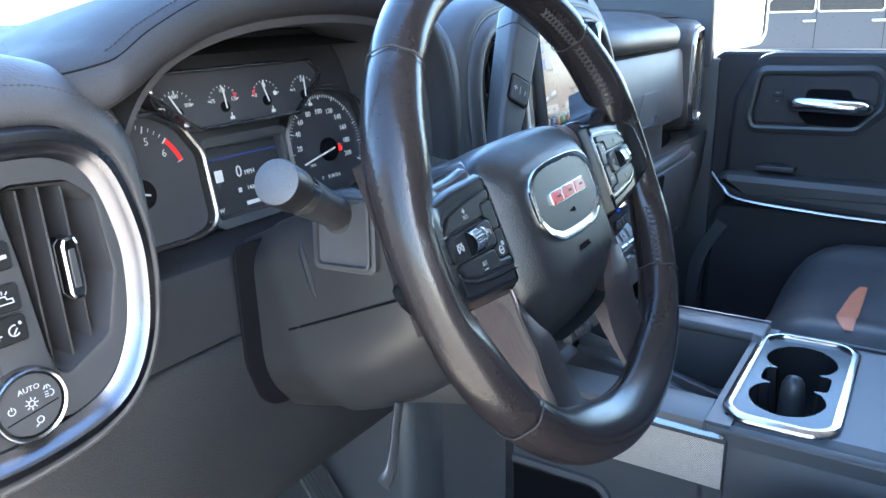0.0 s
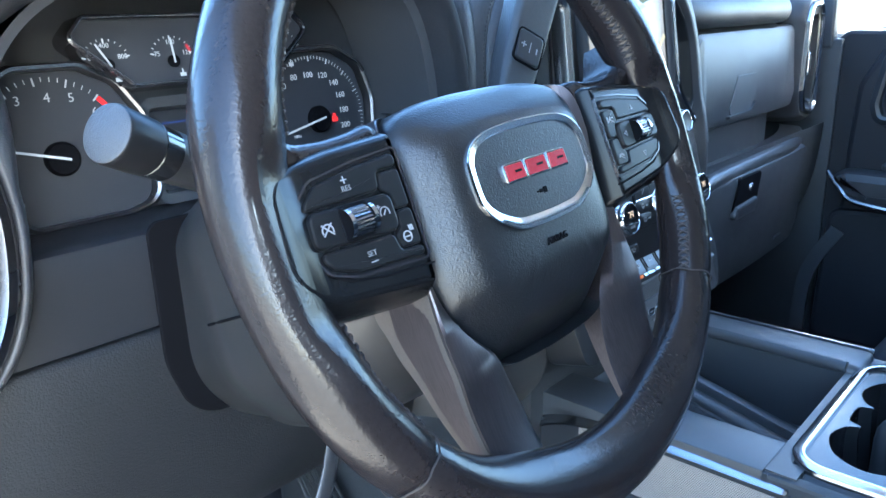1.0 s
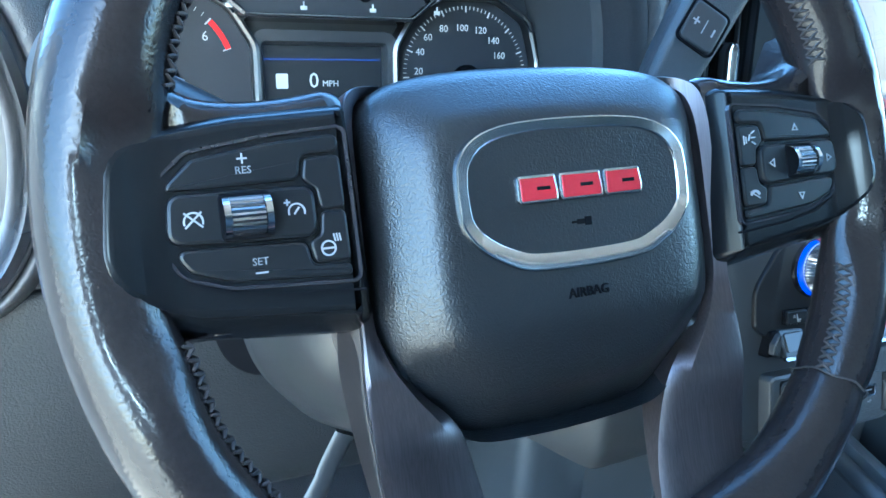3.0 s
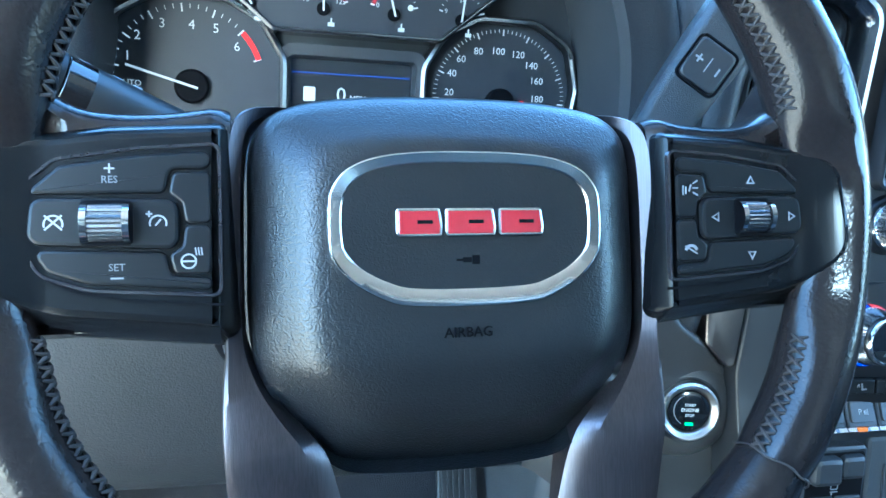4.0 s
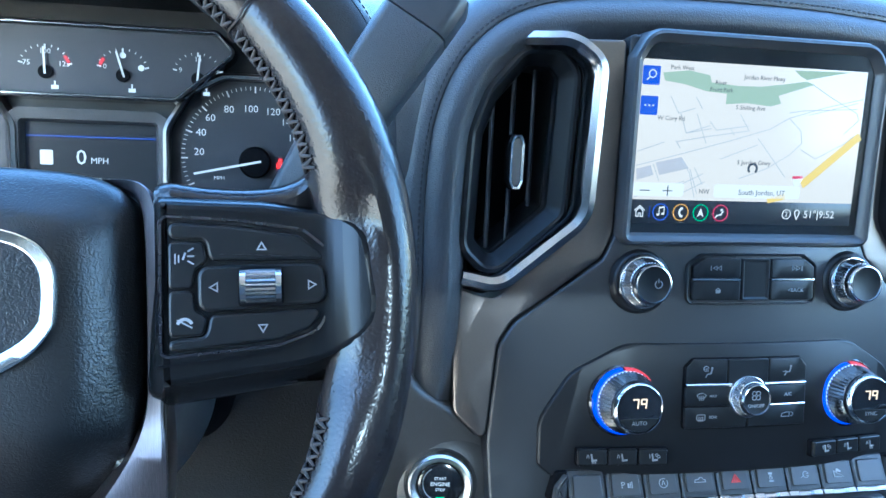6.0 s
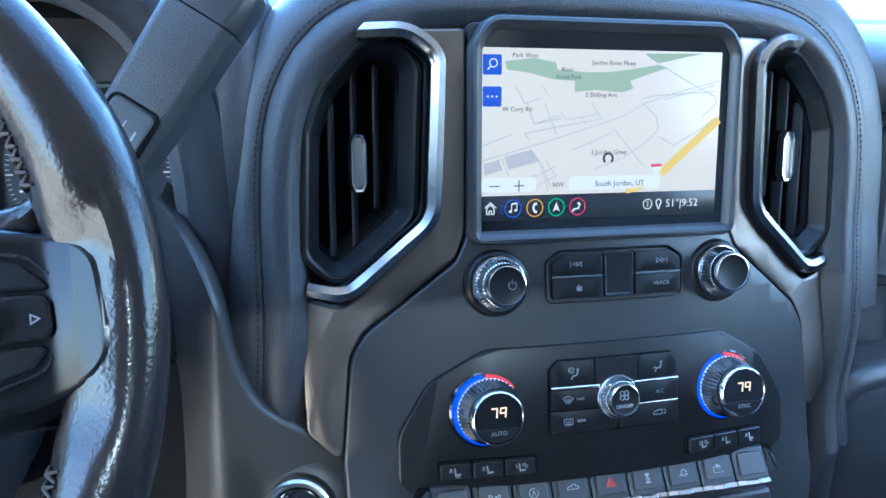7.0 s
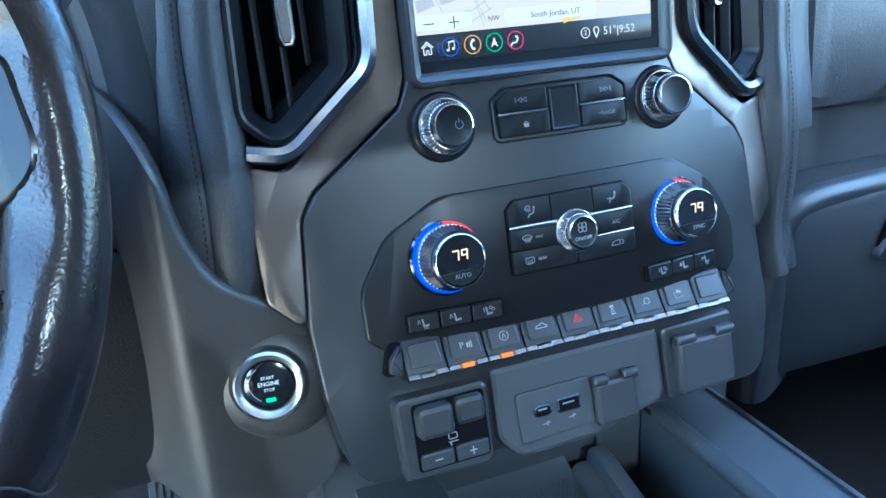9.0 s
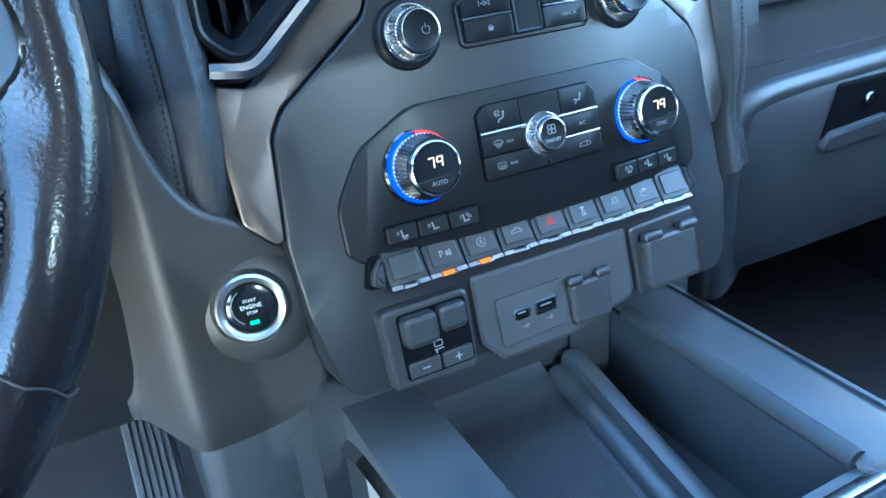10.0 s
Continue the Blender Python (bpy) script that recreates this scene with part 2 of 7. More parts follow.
def sweep(path, section, closed=True, ring=False, bm=None):
    """Carries a section of (outward, height) along a flat path. ring closes the section."""
    bm = bm or bmesh.new()
    ns = normals2(path, closed)
    rows = [[bm.verts.new((p[0] + n.x * d, p[1] + n.y * d, h)) for d, h in section] for p, n in zip(path, ns)]
    grid_faces(bm, rows, closed, ring)
    if not closed and ring:
        bm.faces.new(rows[0])
        bm.faces.new(rows[-1])
    return bm


def plate(pts, h0, h1, bevel=0.001, bm=None, dish=0.0):
    """A flat piece with a rounded upper edge."""
    bm = bm or bmesh.new()
    pts = ccw(pts)
    rows = []
    for d, h in ((0, h0), (0, h1 - bevel), (-0.3 * bevel, h1 - 0.3 * bevel), (-bevel, h1)):
        rows.append([bm.verts.new((x, y, h)) for x, y in offset(pts, d)])
    grid_faces(bm, rows, False, True)
    if dish:
        inner = [bm.verts.new((x, y, h1 - dish)) for x, y in offset(pts, -bevel - abs(dish) * 1.5)]
        grid_faces(bm, [rows[-1], inner], False, True)
        bm.faces.new(inner)
    else:
        bm.faces.new(rows[-1])
    bm.faces.new(rows[0])
    return bm


def slices(bm, step, axis=0, lo=-0.4, hi=0.4):
    """Cuts the piece across, so that it can be bent."""
    nn = [0, 0, 0]
    nn[axis] = 1
    k = lo
    while k < hi:
        co = [0, 0, 0]
        co[axis] = k
        bmesh.ops.bisect_plane(bm, geom=bm.verts[:] + bm.edges[:] + bm.faces[:], plane_co=co, plane_no=nn, dist=1e-6)
        k += step
    return bm


def revolve(section, center=(0, 0), n=48, knurl=None, bm=None):
    """Turns (radius, height) about an upright axis. knurl: {index of the section: depth}."""
    bm = bm or bmesh.new()
    rows = []
    for j, (r, h) in enumerate(section):
        if r < 1e-6:
            rows.append([bm.verts.new((center[0], center[1], h))] * n)
            continue
        k = (knurl or {}).get(j, 0)
        rows.append([bm.verts.new((center[0] + (r - (k if i % 2 else 0)) * math.cos(2 * math.pi * i / n), center[1] + (r - (k if i % 2 else 0)) * math.sin(2 * math.pi * i / n), h)) for i in range(n)])
    for a, b in zip(rows, rows[1:]):
        for i in range(n):
            q = list(dict.fromkeys((a[i], a[(i + 1) % n], b[(i + 1) % n], b[i])))
            if len(q) >= 3:
                bm.faces.new(q)
    return bm


def tube(points, radii, n=12, squash=1.0, cap=True, bm=None, up=(0, 0, 1)):
    """A round bar along a line in space; squash flattens it along up."""
    bm = bm or bmesh.new()
    P = [Vector(p) for p in points]
    if not isinstance(radii, (list, tuple)):
        radii = [radii] * len(P)
    rows = []
    for i, p in enumerate(P):
        t = (P[min(i + 1, len(P) - 1)] - P[max(i - 1, 0)]).normalized()
        s = t.cross(Vector(up))
        s = s.normalized() if s.length > 1e-6 else Vector((1, 0, 0))
        w = s.cross(t)
        rows.append([bm.verts.new(p + radii[i] * (s * math.cos(2 * math.pi * k / n) + w * squash * math.sin(2 * math.pi * k / n))) for k in range(n)])
    grid_faces(bm, rows, False, True)
    if cap:
        bm.faces.new(rows[0])
        bm.faces.new(rows[-1])
    return bm


def box(x0, x1, y0, y1, z0, z1, bevel=0.0, bm=None):
    bm = bm or bmesh.new()
    r = bmesh.ops.create_cube(bm, size=1)
    for v in r["verts"]:
        v.co = Vector(((x0 + x1) / 2 + v.co.x * (x1 - x0), (y0 + y1) / 2 + v.co.y * (y1 - y0), (z0 + z1) / 2 + v.co.z * (z1 - z0)))
    if bevel:
        es = list({e for v in r["verts"] for e in v.link_edges})
        bmesh.ops.bevel(bm, geom=es, offset=bevel, segments=3, profile=0.5, affect="EDGES")
    return bm


def rect(x0, x1, y0, y1, r=0.0, seg=4):
    p = [(x0, y0), (x1, y0), (x1, y1), (x0, y1)]
    return fillet(p, r, seg) if r else p


def ngon(cx, cy, r, n=24, a0=0.0):
    return [(cx + r * math.cos(a0 + 2 * math.pi * i / n), cy + r * math.sin(a0 + 2 * math.pi * i / n)) for i in range(n)]


def arc(cx, cy, r, a, b, n=16):
    return [(cx + r * math.cos(radians(a + (b - a) * i / n)), cy + r * math.sin(radians(a + (b - a) * i / n))) for i in range(n + 1)]


def line(pts, w, h0, h1, closed=False, bm=None):
    """A thin flat strip along a path."""
    return sweep(pts, [(-w / 2, h0), (-w / 2, h1), (w / 2, h1), (w / 2, h0)], closed, True, bm)


def letters(txt, size, x, y, h, align="CENTER", depth=0.0003, shear=0.0, turn=0.0):
    """Raised lettering in the built-in font, as a mesh."""
    cu = bpy.data.curves.new("text", "FONT")
    cu.body, cu.size, cu.align_x, cu.align_y, cu.extrude, cu.shear, cu.resolution_u = txt, size, align, "CENTER", depth / 2, shear, 2
    ob = bpy.data.objects.new("text", cu)
    scene.collection.objects.link(ob)
    me = bpy.data.meshes.new_from_object(ob.evaluated_get(bpy.context.evaluated_depsgraph_get()))
    bm = bmesh.new()
    bm.from_mesh(me)
    bpy.data.objects.remove(ob)
    bpy.data.curves.remove(cu)
    bpy.data.meshes.remove(me)
    bmesh.ops.transform(bm, matrix=pose(x, y, h, 0, 0, turn), verts=bm.verts)
    return bm


def bars(specs, h0, h1, bm=None):
    """Flat bars for small signs: rows of x, y, width, height, turn."""
    bm = bm or bmesh.new()
    for x, y, w, hh, a in specs:
        c, s = math.cos(radians(a)), math.sin(radians(a))
        q = [(x + c * dx - s * dy, y + s * dx + c * dy) for dx, dy in ((-w / 2, -hh / 2), (w / 2, -hh / 2), (w / 2, hh / 2), (-w / 2, hh / 2))]
        lo, up = [bm.verts.new((*p, h0)) for p in q], [bm.verts.new((*p, h1)) for p in q]
        grid_faces(bm, [lo, up], False, True)
        bm.faces.new(up)
        bm.faces.new(lo)
    return bm


def loft(rings, cap=True, bm=None, close=True):
    bm = bm or bmesh.new()
    rows = [[bm.verts.new(p) for p in r] for r in rings]
    grid_faces(bm, rows, False, close)
    if cap:
        bm.faces.new(rows[0])
        bm.faces.new(rows[-1])
    return bm


def extrude_x(profile, x0, x1, n=2, shape=None, cap=False):
    """A long moulding: a profile of (y, z) carried across the truck. shape(x, y, z) bends it."""
    bm = bmesh.new()
    rows = []
    for i in range(n + 1):
        x = x0 + (x1 - x0) * i / n
        rows.append([bm.verts.new(shape(x, y, z) if shape else (x, y, z)) for y, z in profile])
    grid_faces(bm, rows)
    if cap:
        bm.faces.new(rows[0])
        bm.faces.new(rows[-1])
    return bm

# ---- the cab and what lies outside ----
ground = solid("ground", plate(rect(-60, 60, -60, 60), -0.8, -0.75, 0.001), material("sunlit_concrete", (0.42, 0.34, 0.25), 0.9, grain=0.004, scale=60, vary=0.25), "pale sunlit concrete of a car park", "ground", kind="structure")
floor = solid("floor", box(-0.38, 1.42, -1.0, 0.95, -0.04, 0.0), CARPET, "black carpeted floor of the cab", "floor", kind="structure")
ceiling = solid("ceiling", extrude_x(spline([(-1.0, 1.24), (-0.8, 1.26), (-0.4, 1.265), (-0.15, 1.25), (0.02, 1.22)]) + [(0.02, 1.26), (-0.4, 1.3), (-1.0, 1.28)], -0.36, 1.29, 1, cap=True), LINER, "grey cloth headliner of the cab", "ceiling", kind="structure")
solid("wall_front", box(-0.40, 1.33, 0.93, 0.97, -0.04, 0.76), VOID, "black front bulkhead under the windscreen", "wall", kind="structure")


def glass(name, tint):
    """Window glass: clear through its tint, with a faint reflection."""
    m = bpy.data.materials.new(name)
    m.use_nodes = True
    tn = m.node_tree
    tmix, ttr, tgl = tn.nodes.new("ShaderNodeMixShader"), tn.nodes.new("ShaderNodeBsdfTransparent"), tn.nodes.new("ShaderNodeBsdfGlossy")
    tmix.inputs[0].default_value = 0.06
    ttr.inputs[0].default_value = (*tint, 1)
    tgl.inputs["Roughness"].default_value = 0.02
    tn.links.new(ttr.outputs[0], tmix.inputs[1])
    tn.links.new(tgl.outputs[0], tmix.inputs[2])
    tn.links.new(tmix.outputs[0], tn.nodes["Material Output"].inputs["Surface"])
    return m


TINT = glass("privacy_glass", (0.12, 0.125, 0.13))
SIDEGLASS = glass("side_glass", (0.38, 0.41, 0.42))


def wall_with_window(name, m, w, z0, z1, label):
    """A wall w wide in its own frame (x along, y up), its window from z0 to z1 glazed with privacy glass."""
    t = thing(name, label, "wall", m, kind="structure")
    part("lower_panel", box(-w / 2, w / 2, -0.04, z0, -0.03, 0.03, 0.01), GREY, t)
    part("upper_panel", box(-w / 2, w / 2, z1, 1.30, -0.03, 0.03, 0.01), LINER, t)
    for s in (-1, 1):
        part("side_panel", box(s * w / 2 - (0.07 if s > 0 else 0), s * w / 2 + (0.07 if s < 0 else 0), z0, z1, -0.03, 0.03, 0.01), GREY, t)
    part("pane", box(-w / 2 + 0.07, w / 2 - 0.07, z0, z1, -0.004, 0.004), TINT, t, "dark privacy glass")


wall_with_window("wall_rear", Matrix.Translation((0.465, -0.97, 0)) @ pose(0, 0, 0, 90, 0, 180), 1.72, 0.80, 1.13, "rear wall of the cab with a tinted window")
wall_with_window("wall_side_near", Matrix.Translation((-0.39, -0.78, 0)) @ pose(0, 0, 0, 90, 0, 90), 0.44, 0.72, 1.20, "closed rear door behind the driver with tinted glass")
wall_with_window("wall_side_far", Matrix.Translation((1.32, -0.78, 0)) @ pose(0, 0, 0, 90, 0, -90), 0.36, 0.72, 1.20, "closed rear door behind the passenger with tinted glass")


def pillar(name, pts, r, label):
    return solid(name, tube(pts, r, 10, 0.7, up=(1, 0, 0)), GREY, label, "pillar", kind="structure")


pillar("pillar_front_far", [(1.30, 0.78, 0.70), (1.28, 0.60, 0.86), (1.25, 0.32, 1.06), (1.20, 0.0, 1.24)], [0.05, 0.045, 0.045, 0.05], "dark trimmed windscreen pillar on the passenger side")
pillar("pillar_front_near", [(-0.37, 0.78, 0.70), (-0.35, 0.60, 0.86), (-0.32, 0.32, 1.06), (-0.27, 0.0, 1.24)], [0.05, 0.045, 0.045, 0.05], "dark trimmed windscreen pillar on the driver side")
solid("sill_near", box(-0.44, -0.34, -0.9, 0.9, -0.10, 0.02, 0.01), GREY, "dark door sill plate under the open driver door", "sill", kind="structure")
solid("sail_panel_far", plate(fillet([(-0.60, 0.64), (-0.222, 0.64), (-0.226, 0.80), (-0.20, 0.93), (-0.33, 1.05), (-0.60, 0.86)], 0.01), -0.02, 0.0, 0.006), GREY, "dark trim panel at the front corner of the window", "panel", Matrix(((0, 0, -1, 1.312), (-1, 0, 0, 0), (0, 1, 0, 0), (0, 0, 0, 1))), kind="structure")
solid("kick_panel_far", box(1.315, 1.335, 0.205, 0.95, 0.0, 0.66, 0.005), PLASTIC, "dark kick panel beside the passenger footwell", "panel", kind="structure")
solid("kick_panel_near", box(-0.40, -0.36, 0.33, 0.95, 0.0, 0.78, 0.005), GREY, "dark kick panel at the end of the dashboard", "panel", kind="structure")


# ---- passenger door ----
DOORM = Matrix(((0, 0, -1, 1.30), (-1, 0, 0, 0), (0, 1, 0, 0), (0, 0, 0, 1)))  # x rearwards, y up, z into the cab


def passenger_door():
    d = thing("door_1", "black passenger door panel with a chrome pull handle", "door", DOORM, kind="structure")
    belt = [(-0.28, 0.0), (-0.24, 0.30), (-0.225, 0.655), (-0.20, 0.676), (0.85, 0.676), (0.85, 0.0)]
    part("front_panel", plate(fillet(belt, [0.01, 0.03, 0.02, 0.02, 0.01, 0.01]), -0.06, -0.022, 0.008), DOORSKIN, d)
    pad = [(-0.172, 0.0), (-0.172, 0.45), (-0.166, 0.575), (-0.118, 0.668), (-0.09, 0.676), (0.85, 0.676), (0.85, 0.0)]
    part("door_panel", plate(fillet(pad, [0.01, 0.06, 0.05, 0.03, 0.02, 0.01, 0.01], 6), -0.06, 0.0, 0.0098), DOORSKIN, d, "charcoal upper door panel")
    # raised frame round the handle
    outer = fillet([(-0.131, 0.540), (-0.115, 0.636), (0.110, 0.640), (0.130, 0.616), (0.131, 0.564), (0.085, 0.516), (-0.122, 0.512)], [0.03, 0.022, 0.022, 0.022, 0.03, 0.03, 0.015], 7)
    part("handle_surround", sweep(ccw(outer), [(0.012, -0.002), (0.01, 0.006), (0.0, 0.010), (-0.006, 0.008), (-0.012, -0.004)]), SATIN, d, "glossy black frame round the door handle")
    inner = fillet([(-0.118, 0.545), (-0.104, 0.624), (0.104, 0.628), (0.118, 0.611), (0.118, 0.570), (0.078, 0.528), (-0.110, 0.524)], [0.02, 0.016, 0.014, 0.014, 0.02, 0.02, 0.01], 6)
    part("handle_recess", plate(inner, -0.004, 0.003, 0.002), DOORSKIN, d)
    # Black sheet laid on the panel for the shade in the hollow behind the handle.
    part("recess_shade", plate(fillet([(-0.03, 0.545), (-0.015, 0.60), (0.066, 0.60), (0.072, 0.582), (0.108, 0.580), (0.108, 0.54), (0.075, 0.52), (-0.01, 0.525)], 0.012), 0.002, 0.0045, 0.001), VOID, d)
    part("door_handle", tube(spline([(-0.038, 0.567, 0.010), (-0.022, 0.570, 0.026), (0.035, 0.568, 0.031), (0.085, 0.566, 0.027), (0.098, 0.564, 0.008)], 5), 0.0165, 14, 0.95, up=(0, 1, 0)), CHROME, d, "polished chrome pull handle")
    for k, yy in enumerate((0.590, 0.572)):
        part("lock_button", plate(rect(-0.085, -0.062, yy - 0.007, yy + 0.007, 0.003), 0.003, 0.0065, 0.001), DOORSKIN, d)
        part("lock_symbol", bars([(-0.074, yy, 0.008, 0.0015, 0)], 0.0066, 0.007), DIMINK, d)
    # armrest, its bright trim and the pocket beneath
    rest = [(-0.19, 0.40), (-0.16, 0.415), (0.75, 0.405), (0.75, 0.335), (0.2, 0.335), (-0.12, 0.352), (-0.15, 0.365)]
    part("armrest", plate(fillet(rest, 0.012), -0.01, 0.045, 0.018), SOFT, d, "padded black armrest")
    part("armrest_trim", tube(spline([(-0.195, 0.407, 0.02), (-0.165, 0.378, 0.036), (-0.13, 0.357, 0.046), (0.0, 0.345, 0.048), (0.2, 0.338, 0.048), (0.7, 0.338, 0.048)], 6), 0.0055, 8, 1.0, up=(0, 0, 1)), SATINCHROME, d, "thin satin chrome strip along the armrest")
    part("window_switch", plate(rect(-0.10, -0.02, 0.421, 0.433, 0.004), 0.0, 0.03, 0.003), SATIN, d)
    part("switch_key", plate(rect(-0.07, -0.045, 0.432, 0.437, 0.001), 0.004, 0.026, 0.002), DOORSKIN, d)
    part("lower_panel", plate(fillet([(-0.20, 0.05), (-0.19, 0.33), (-0.12, 0.335), (0.8, 0.32), (0.8, 0.05)], 0.03), -0.01, 0.012, 0.01), DOORSKIN, d)
    part("speaker_edge", line(spline([(-0.225, 0.06), (-0.215, 0.19), (-0.165, 0.29)], 5), 0.028, 0.0, 0.016), GREY, d)
    return d


passenger_door()


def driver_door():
    """The open driver door, swung out ahead of the eye; unseen, added to limit light from the left."""
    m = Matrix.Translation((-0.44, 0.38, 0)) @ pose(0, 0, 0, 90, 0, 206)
    d = thing("door_2", "unseen black driver door standing open beside the cab, limits light from the left", "door", m, kind="structure")
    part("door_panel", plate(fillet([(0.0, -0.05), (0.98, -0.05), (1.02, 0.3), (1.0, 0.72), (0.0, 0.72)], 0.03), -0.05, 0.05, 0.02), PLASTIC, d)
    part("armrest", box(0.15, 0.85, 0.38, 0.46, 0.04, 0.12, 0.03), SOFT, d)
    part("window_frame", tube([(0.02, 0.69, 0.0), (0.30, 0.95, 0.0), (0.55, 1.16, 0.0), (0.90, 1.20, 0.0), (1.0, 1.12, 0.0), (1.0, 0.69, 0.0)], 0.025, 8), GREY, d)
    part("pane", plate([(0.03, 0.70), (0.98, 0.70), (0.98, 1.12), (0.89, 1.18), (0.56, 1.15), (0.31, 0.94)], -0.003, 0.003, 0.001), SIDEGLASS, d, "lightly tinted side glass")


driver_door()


def side_mirror():
    m = Matrix.Translation((1.55, 0.22, 0.76)) @ pose(0, 0, 0, 90, 0, -24)
    t = thing("side_mirror", "black door mirror with a bright reflecting glass", "mirror", m)
    shape = fillet([(-0.12, -0.10), (0.085, -0.085), (0.105, -0.06), (0.105, 0.14), (-0.12, 0.14)], 0.03)
    part("housing", plate(shape, -0.10, 0.0, 0.03), PLASTIC, t)
    part("mirror_rim", sweep(ccw(shape), [(0.0, -0.01), (0.0, 0.006), (-0.009, 0.006), (-0.009, -0.004)], True, True), SATIN, t)
    part("mirror_glass", plate(offset(ccw(shape), -0.009), 0.0, 0.002, 0.0005), material("mirror_glass", (0.9, 0.91, 0.92), 0.02, metal=1.0, vary=0.01), t, "bright mirror glass")
    part("mirror_arm", tube([(-0.10, -0.08, -0.04), (-0.24, -0.12, -0.02), (-0.30, -0.13, -0.02)], [0.03, 0.035, 0.035], 10), PLASTIC, t)


side_mirror()


# ---- dark vehicle parked alongside ----
def parked_vehicle(x, y):
    paint = material("dark_blue_car_paint", (0.02, 0.026, 0.036), 0.3, coat=0.15, vary=0.05, spec=0.3)
    glassy = material("tinted_car_glass", (0.012, 0.015, 0.018), 0.04, vary=0.02, spec=0.8)
    m = Matrix.Translation((x, y, -0.75)) @ Matrix.Diagonal((1.0, 1.0, 1.16, 1.0))
    t = thing("parked_vehicle", "dark blue parked sport utility vehicle with bright window trim", "car", m)
    side = [(-2.4, 0.35), (-2.45, 0.75), (-2.3, 1.05), (-1.2, 1.12), (-0.55, 1.62), (0.4, 1.74), (1.9, 1.70), (2.35, 1.15), (2.42, 0.7), (2.35, 0.35)]
    mm = Matrix(((0, 0, -1, 0), (-1, 0, 0, 0), (0, 1, 0, 0), (0, 0, 0, 1)))
    body = plate(fillet(side, 0.12), -1.9, 0.0, 0.09)
    part("body", body, paint, t, m=mm)
    panes = [[(-0.95, 1.14), (-0.45, 1.52), (-0.05, 1.58), (-0.05, 1.14)], [(0.02, 1.14), (0.02, 1.585), (0.95, 1.60), (1.0, 1.14)], [(1.07, 1.14), (1.02, 1.60), (1.75, 1.56), (2.0, 1.17)]]
    for p in panes:
        part("window", plate(fillet(p, 0.04), -0.01, 0.006, 0.003), glassy, t, "dark tinted side window", m=mm)
        part("window_trim", sweep(ccw(fillet(p, 0.04)), [(0.0, 0.0), (0.0, 0.012), (0.022, 0.012), (0.022, 0.0)], True, True), CHROME, t, "bright window trim", m=mm)
    for hx in (-0.1, 0.95):
        part("door_handle", box(hx - 0.11, hx + 0.09, 0.98, 1.015, 0.0, 0.04, 0.012), CHROME, t, m=mm)
    for lx in (-0.01, 1.03):
        part("door_gap", bars([(lx, 0.78, 0.008, 0.7, 0)], 0.0, 0.003), VOID, t, m=mm)
    part("side_moulding", box(-1.0, 1.1, 0.52, 0.60, 0.0, 0.02, 0.008), PLASTIC, t, m=mm)
    for wx in (-1.5, 1.5):
        w = part("wheel", revolve([(0.0, 0.02), (0.12, 0.03), (0.26, 0.02), (0.36, 0.015), (0.375, -0.03), (0.375, -0.22), (0.0, -0.22)], (0, 0), 40), RUBBER, t, m=mm @ Matrix.Translation((wx, 0.375, 0.0)))
        part("wheel_rim", revolve([(0.0, 0.03), (0.06, 0.035), (0.10, 0.025), (0.22, 0.034), (0.25, 0.03), (0.25, 0.02)], (0, 0), 40), SATINCHROME, w)
        part("wheel_arch", sweep(ccw(ngon(wx, 0.375, 0.40, 36)), [(0.0, -0.01), (0.0, 0.012), (0.06, 0.008), (0.06, -0.01)], True, True), PLASTIC, t, m=mm)
    return t


parked_vehicle(14.5, 1.75)

# ---- dashboard ----
dash = thing("dashboard", "black leather-wrapped pickup dashboard with grey stitching", "dashboard", pose(0, 0, 0))
ARCH = basis((0, 0.25, 0), (0, 0, 1))  # x across, y up, z towards the driver

top = spline([(0.95, 0.775), (0.7, 0.778), (0.5, 0.772), (0.38, 0.765), (0.30, 0.752)], 4)
part("dash_top", extrude_x(top, -0.38, 1.31, 24), DASHHIDE, dash, "soft black dash top")


def stitches(path, pitch, length, r, mat, parent, name="stitching"):
    """Short threads laid end to end along a line in space."""
    bm = bmesh.new()
    P = [Vector(p) for p in path]
    acc, k = 0.0, 0
    for a, b in zip(P, P[1:]):
        seg = (b - a).length
        if seg < 1e-9:
            continue
        while k * pitch < acc + seg:
            p = a + (b - a) * ((k * pitch - acc) / seg)
            d = (b - a).normalized() * length / 2
            tube([p - d, p - d * 0.5, p + d * 0.5, p + d], [r * 0.4, r, r, r * 0.4], 5, bm=bm)
            k += 1
        acc += seg
    return part(name, bm, mat, parent)


def ridge(path, section, d, h):
    """The line that a section's point draws along a path."""
    return [(p[0] + n.x * d, p[1] + n.y * d, h) for p, n in zip(path, normals2(path, False))]


# hood over the instruments
hood_path = spline([(0.186, 0.585), (0.184, 0.66), (0.172, 0.715), (0.150, 0.750), (0.11, 0.769), (0.05, 0.777), (-0.03, 0.776), (-0.10, 0.766), (-0.150, 0.747), (-0.178, 0.731), (-0.206, 0.719), (-0.236, 0.712), (-0.262, 0.706)], 6)
hood_sec = spline([(0.0, -0.10), (0.0, -0.03), (0.002, 0.0), (0.008, 0.018), (0.018, 0.027), (0.030, 0.026), (0.038, 0.012), (0.042, -0.03), (0.034, -0.12), (-0.012, -0.40)], 4)
part("instrument_hood", sweep(hood_path, hood_sec, False), DASHHIDE, dash, "leather hood over the instruments", m=ARCH, warp=lambda x, y: -1.3 * max(0.0, -0.20 - x))
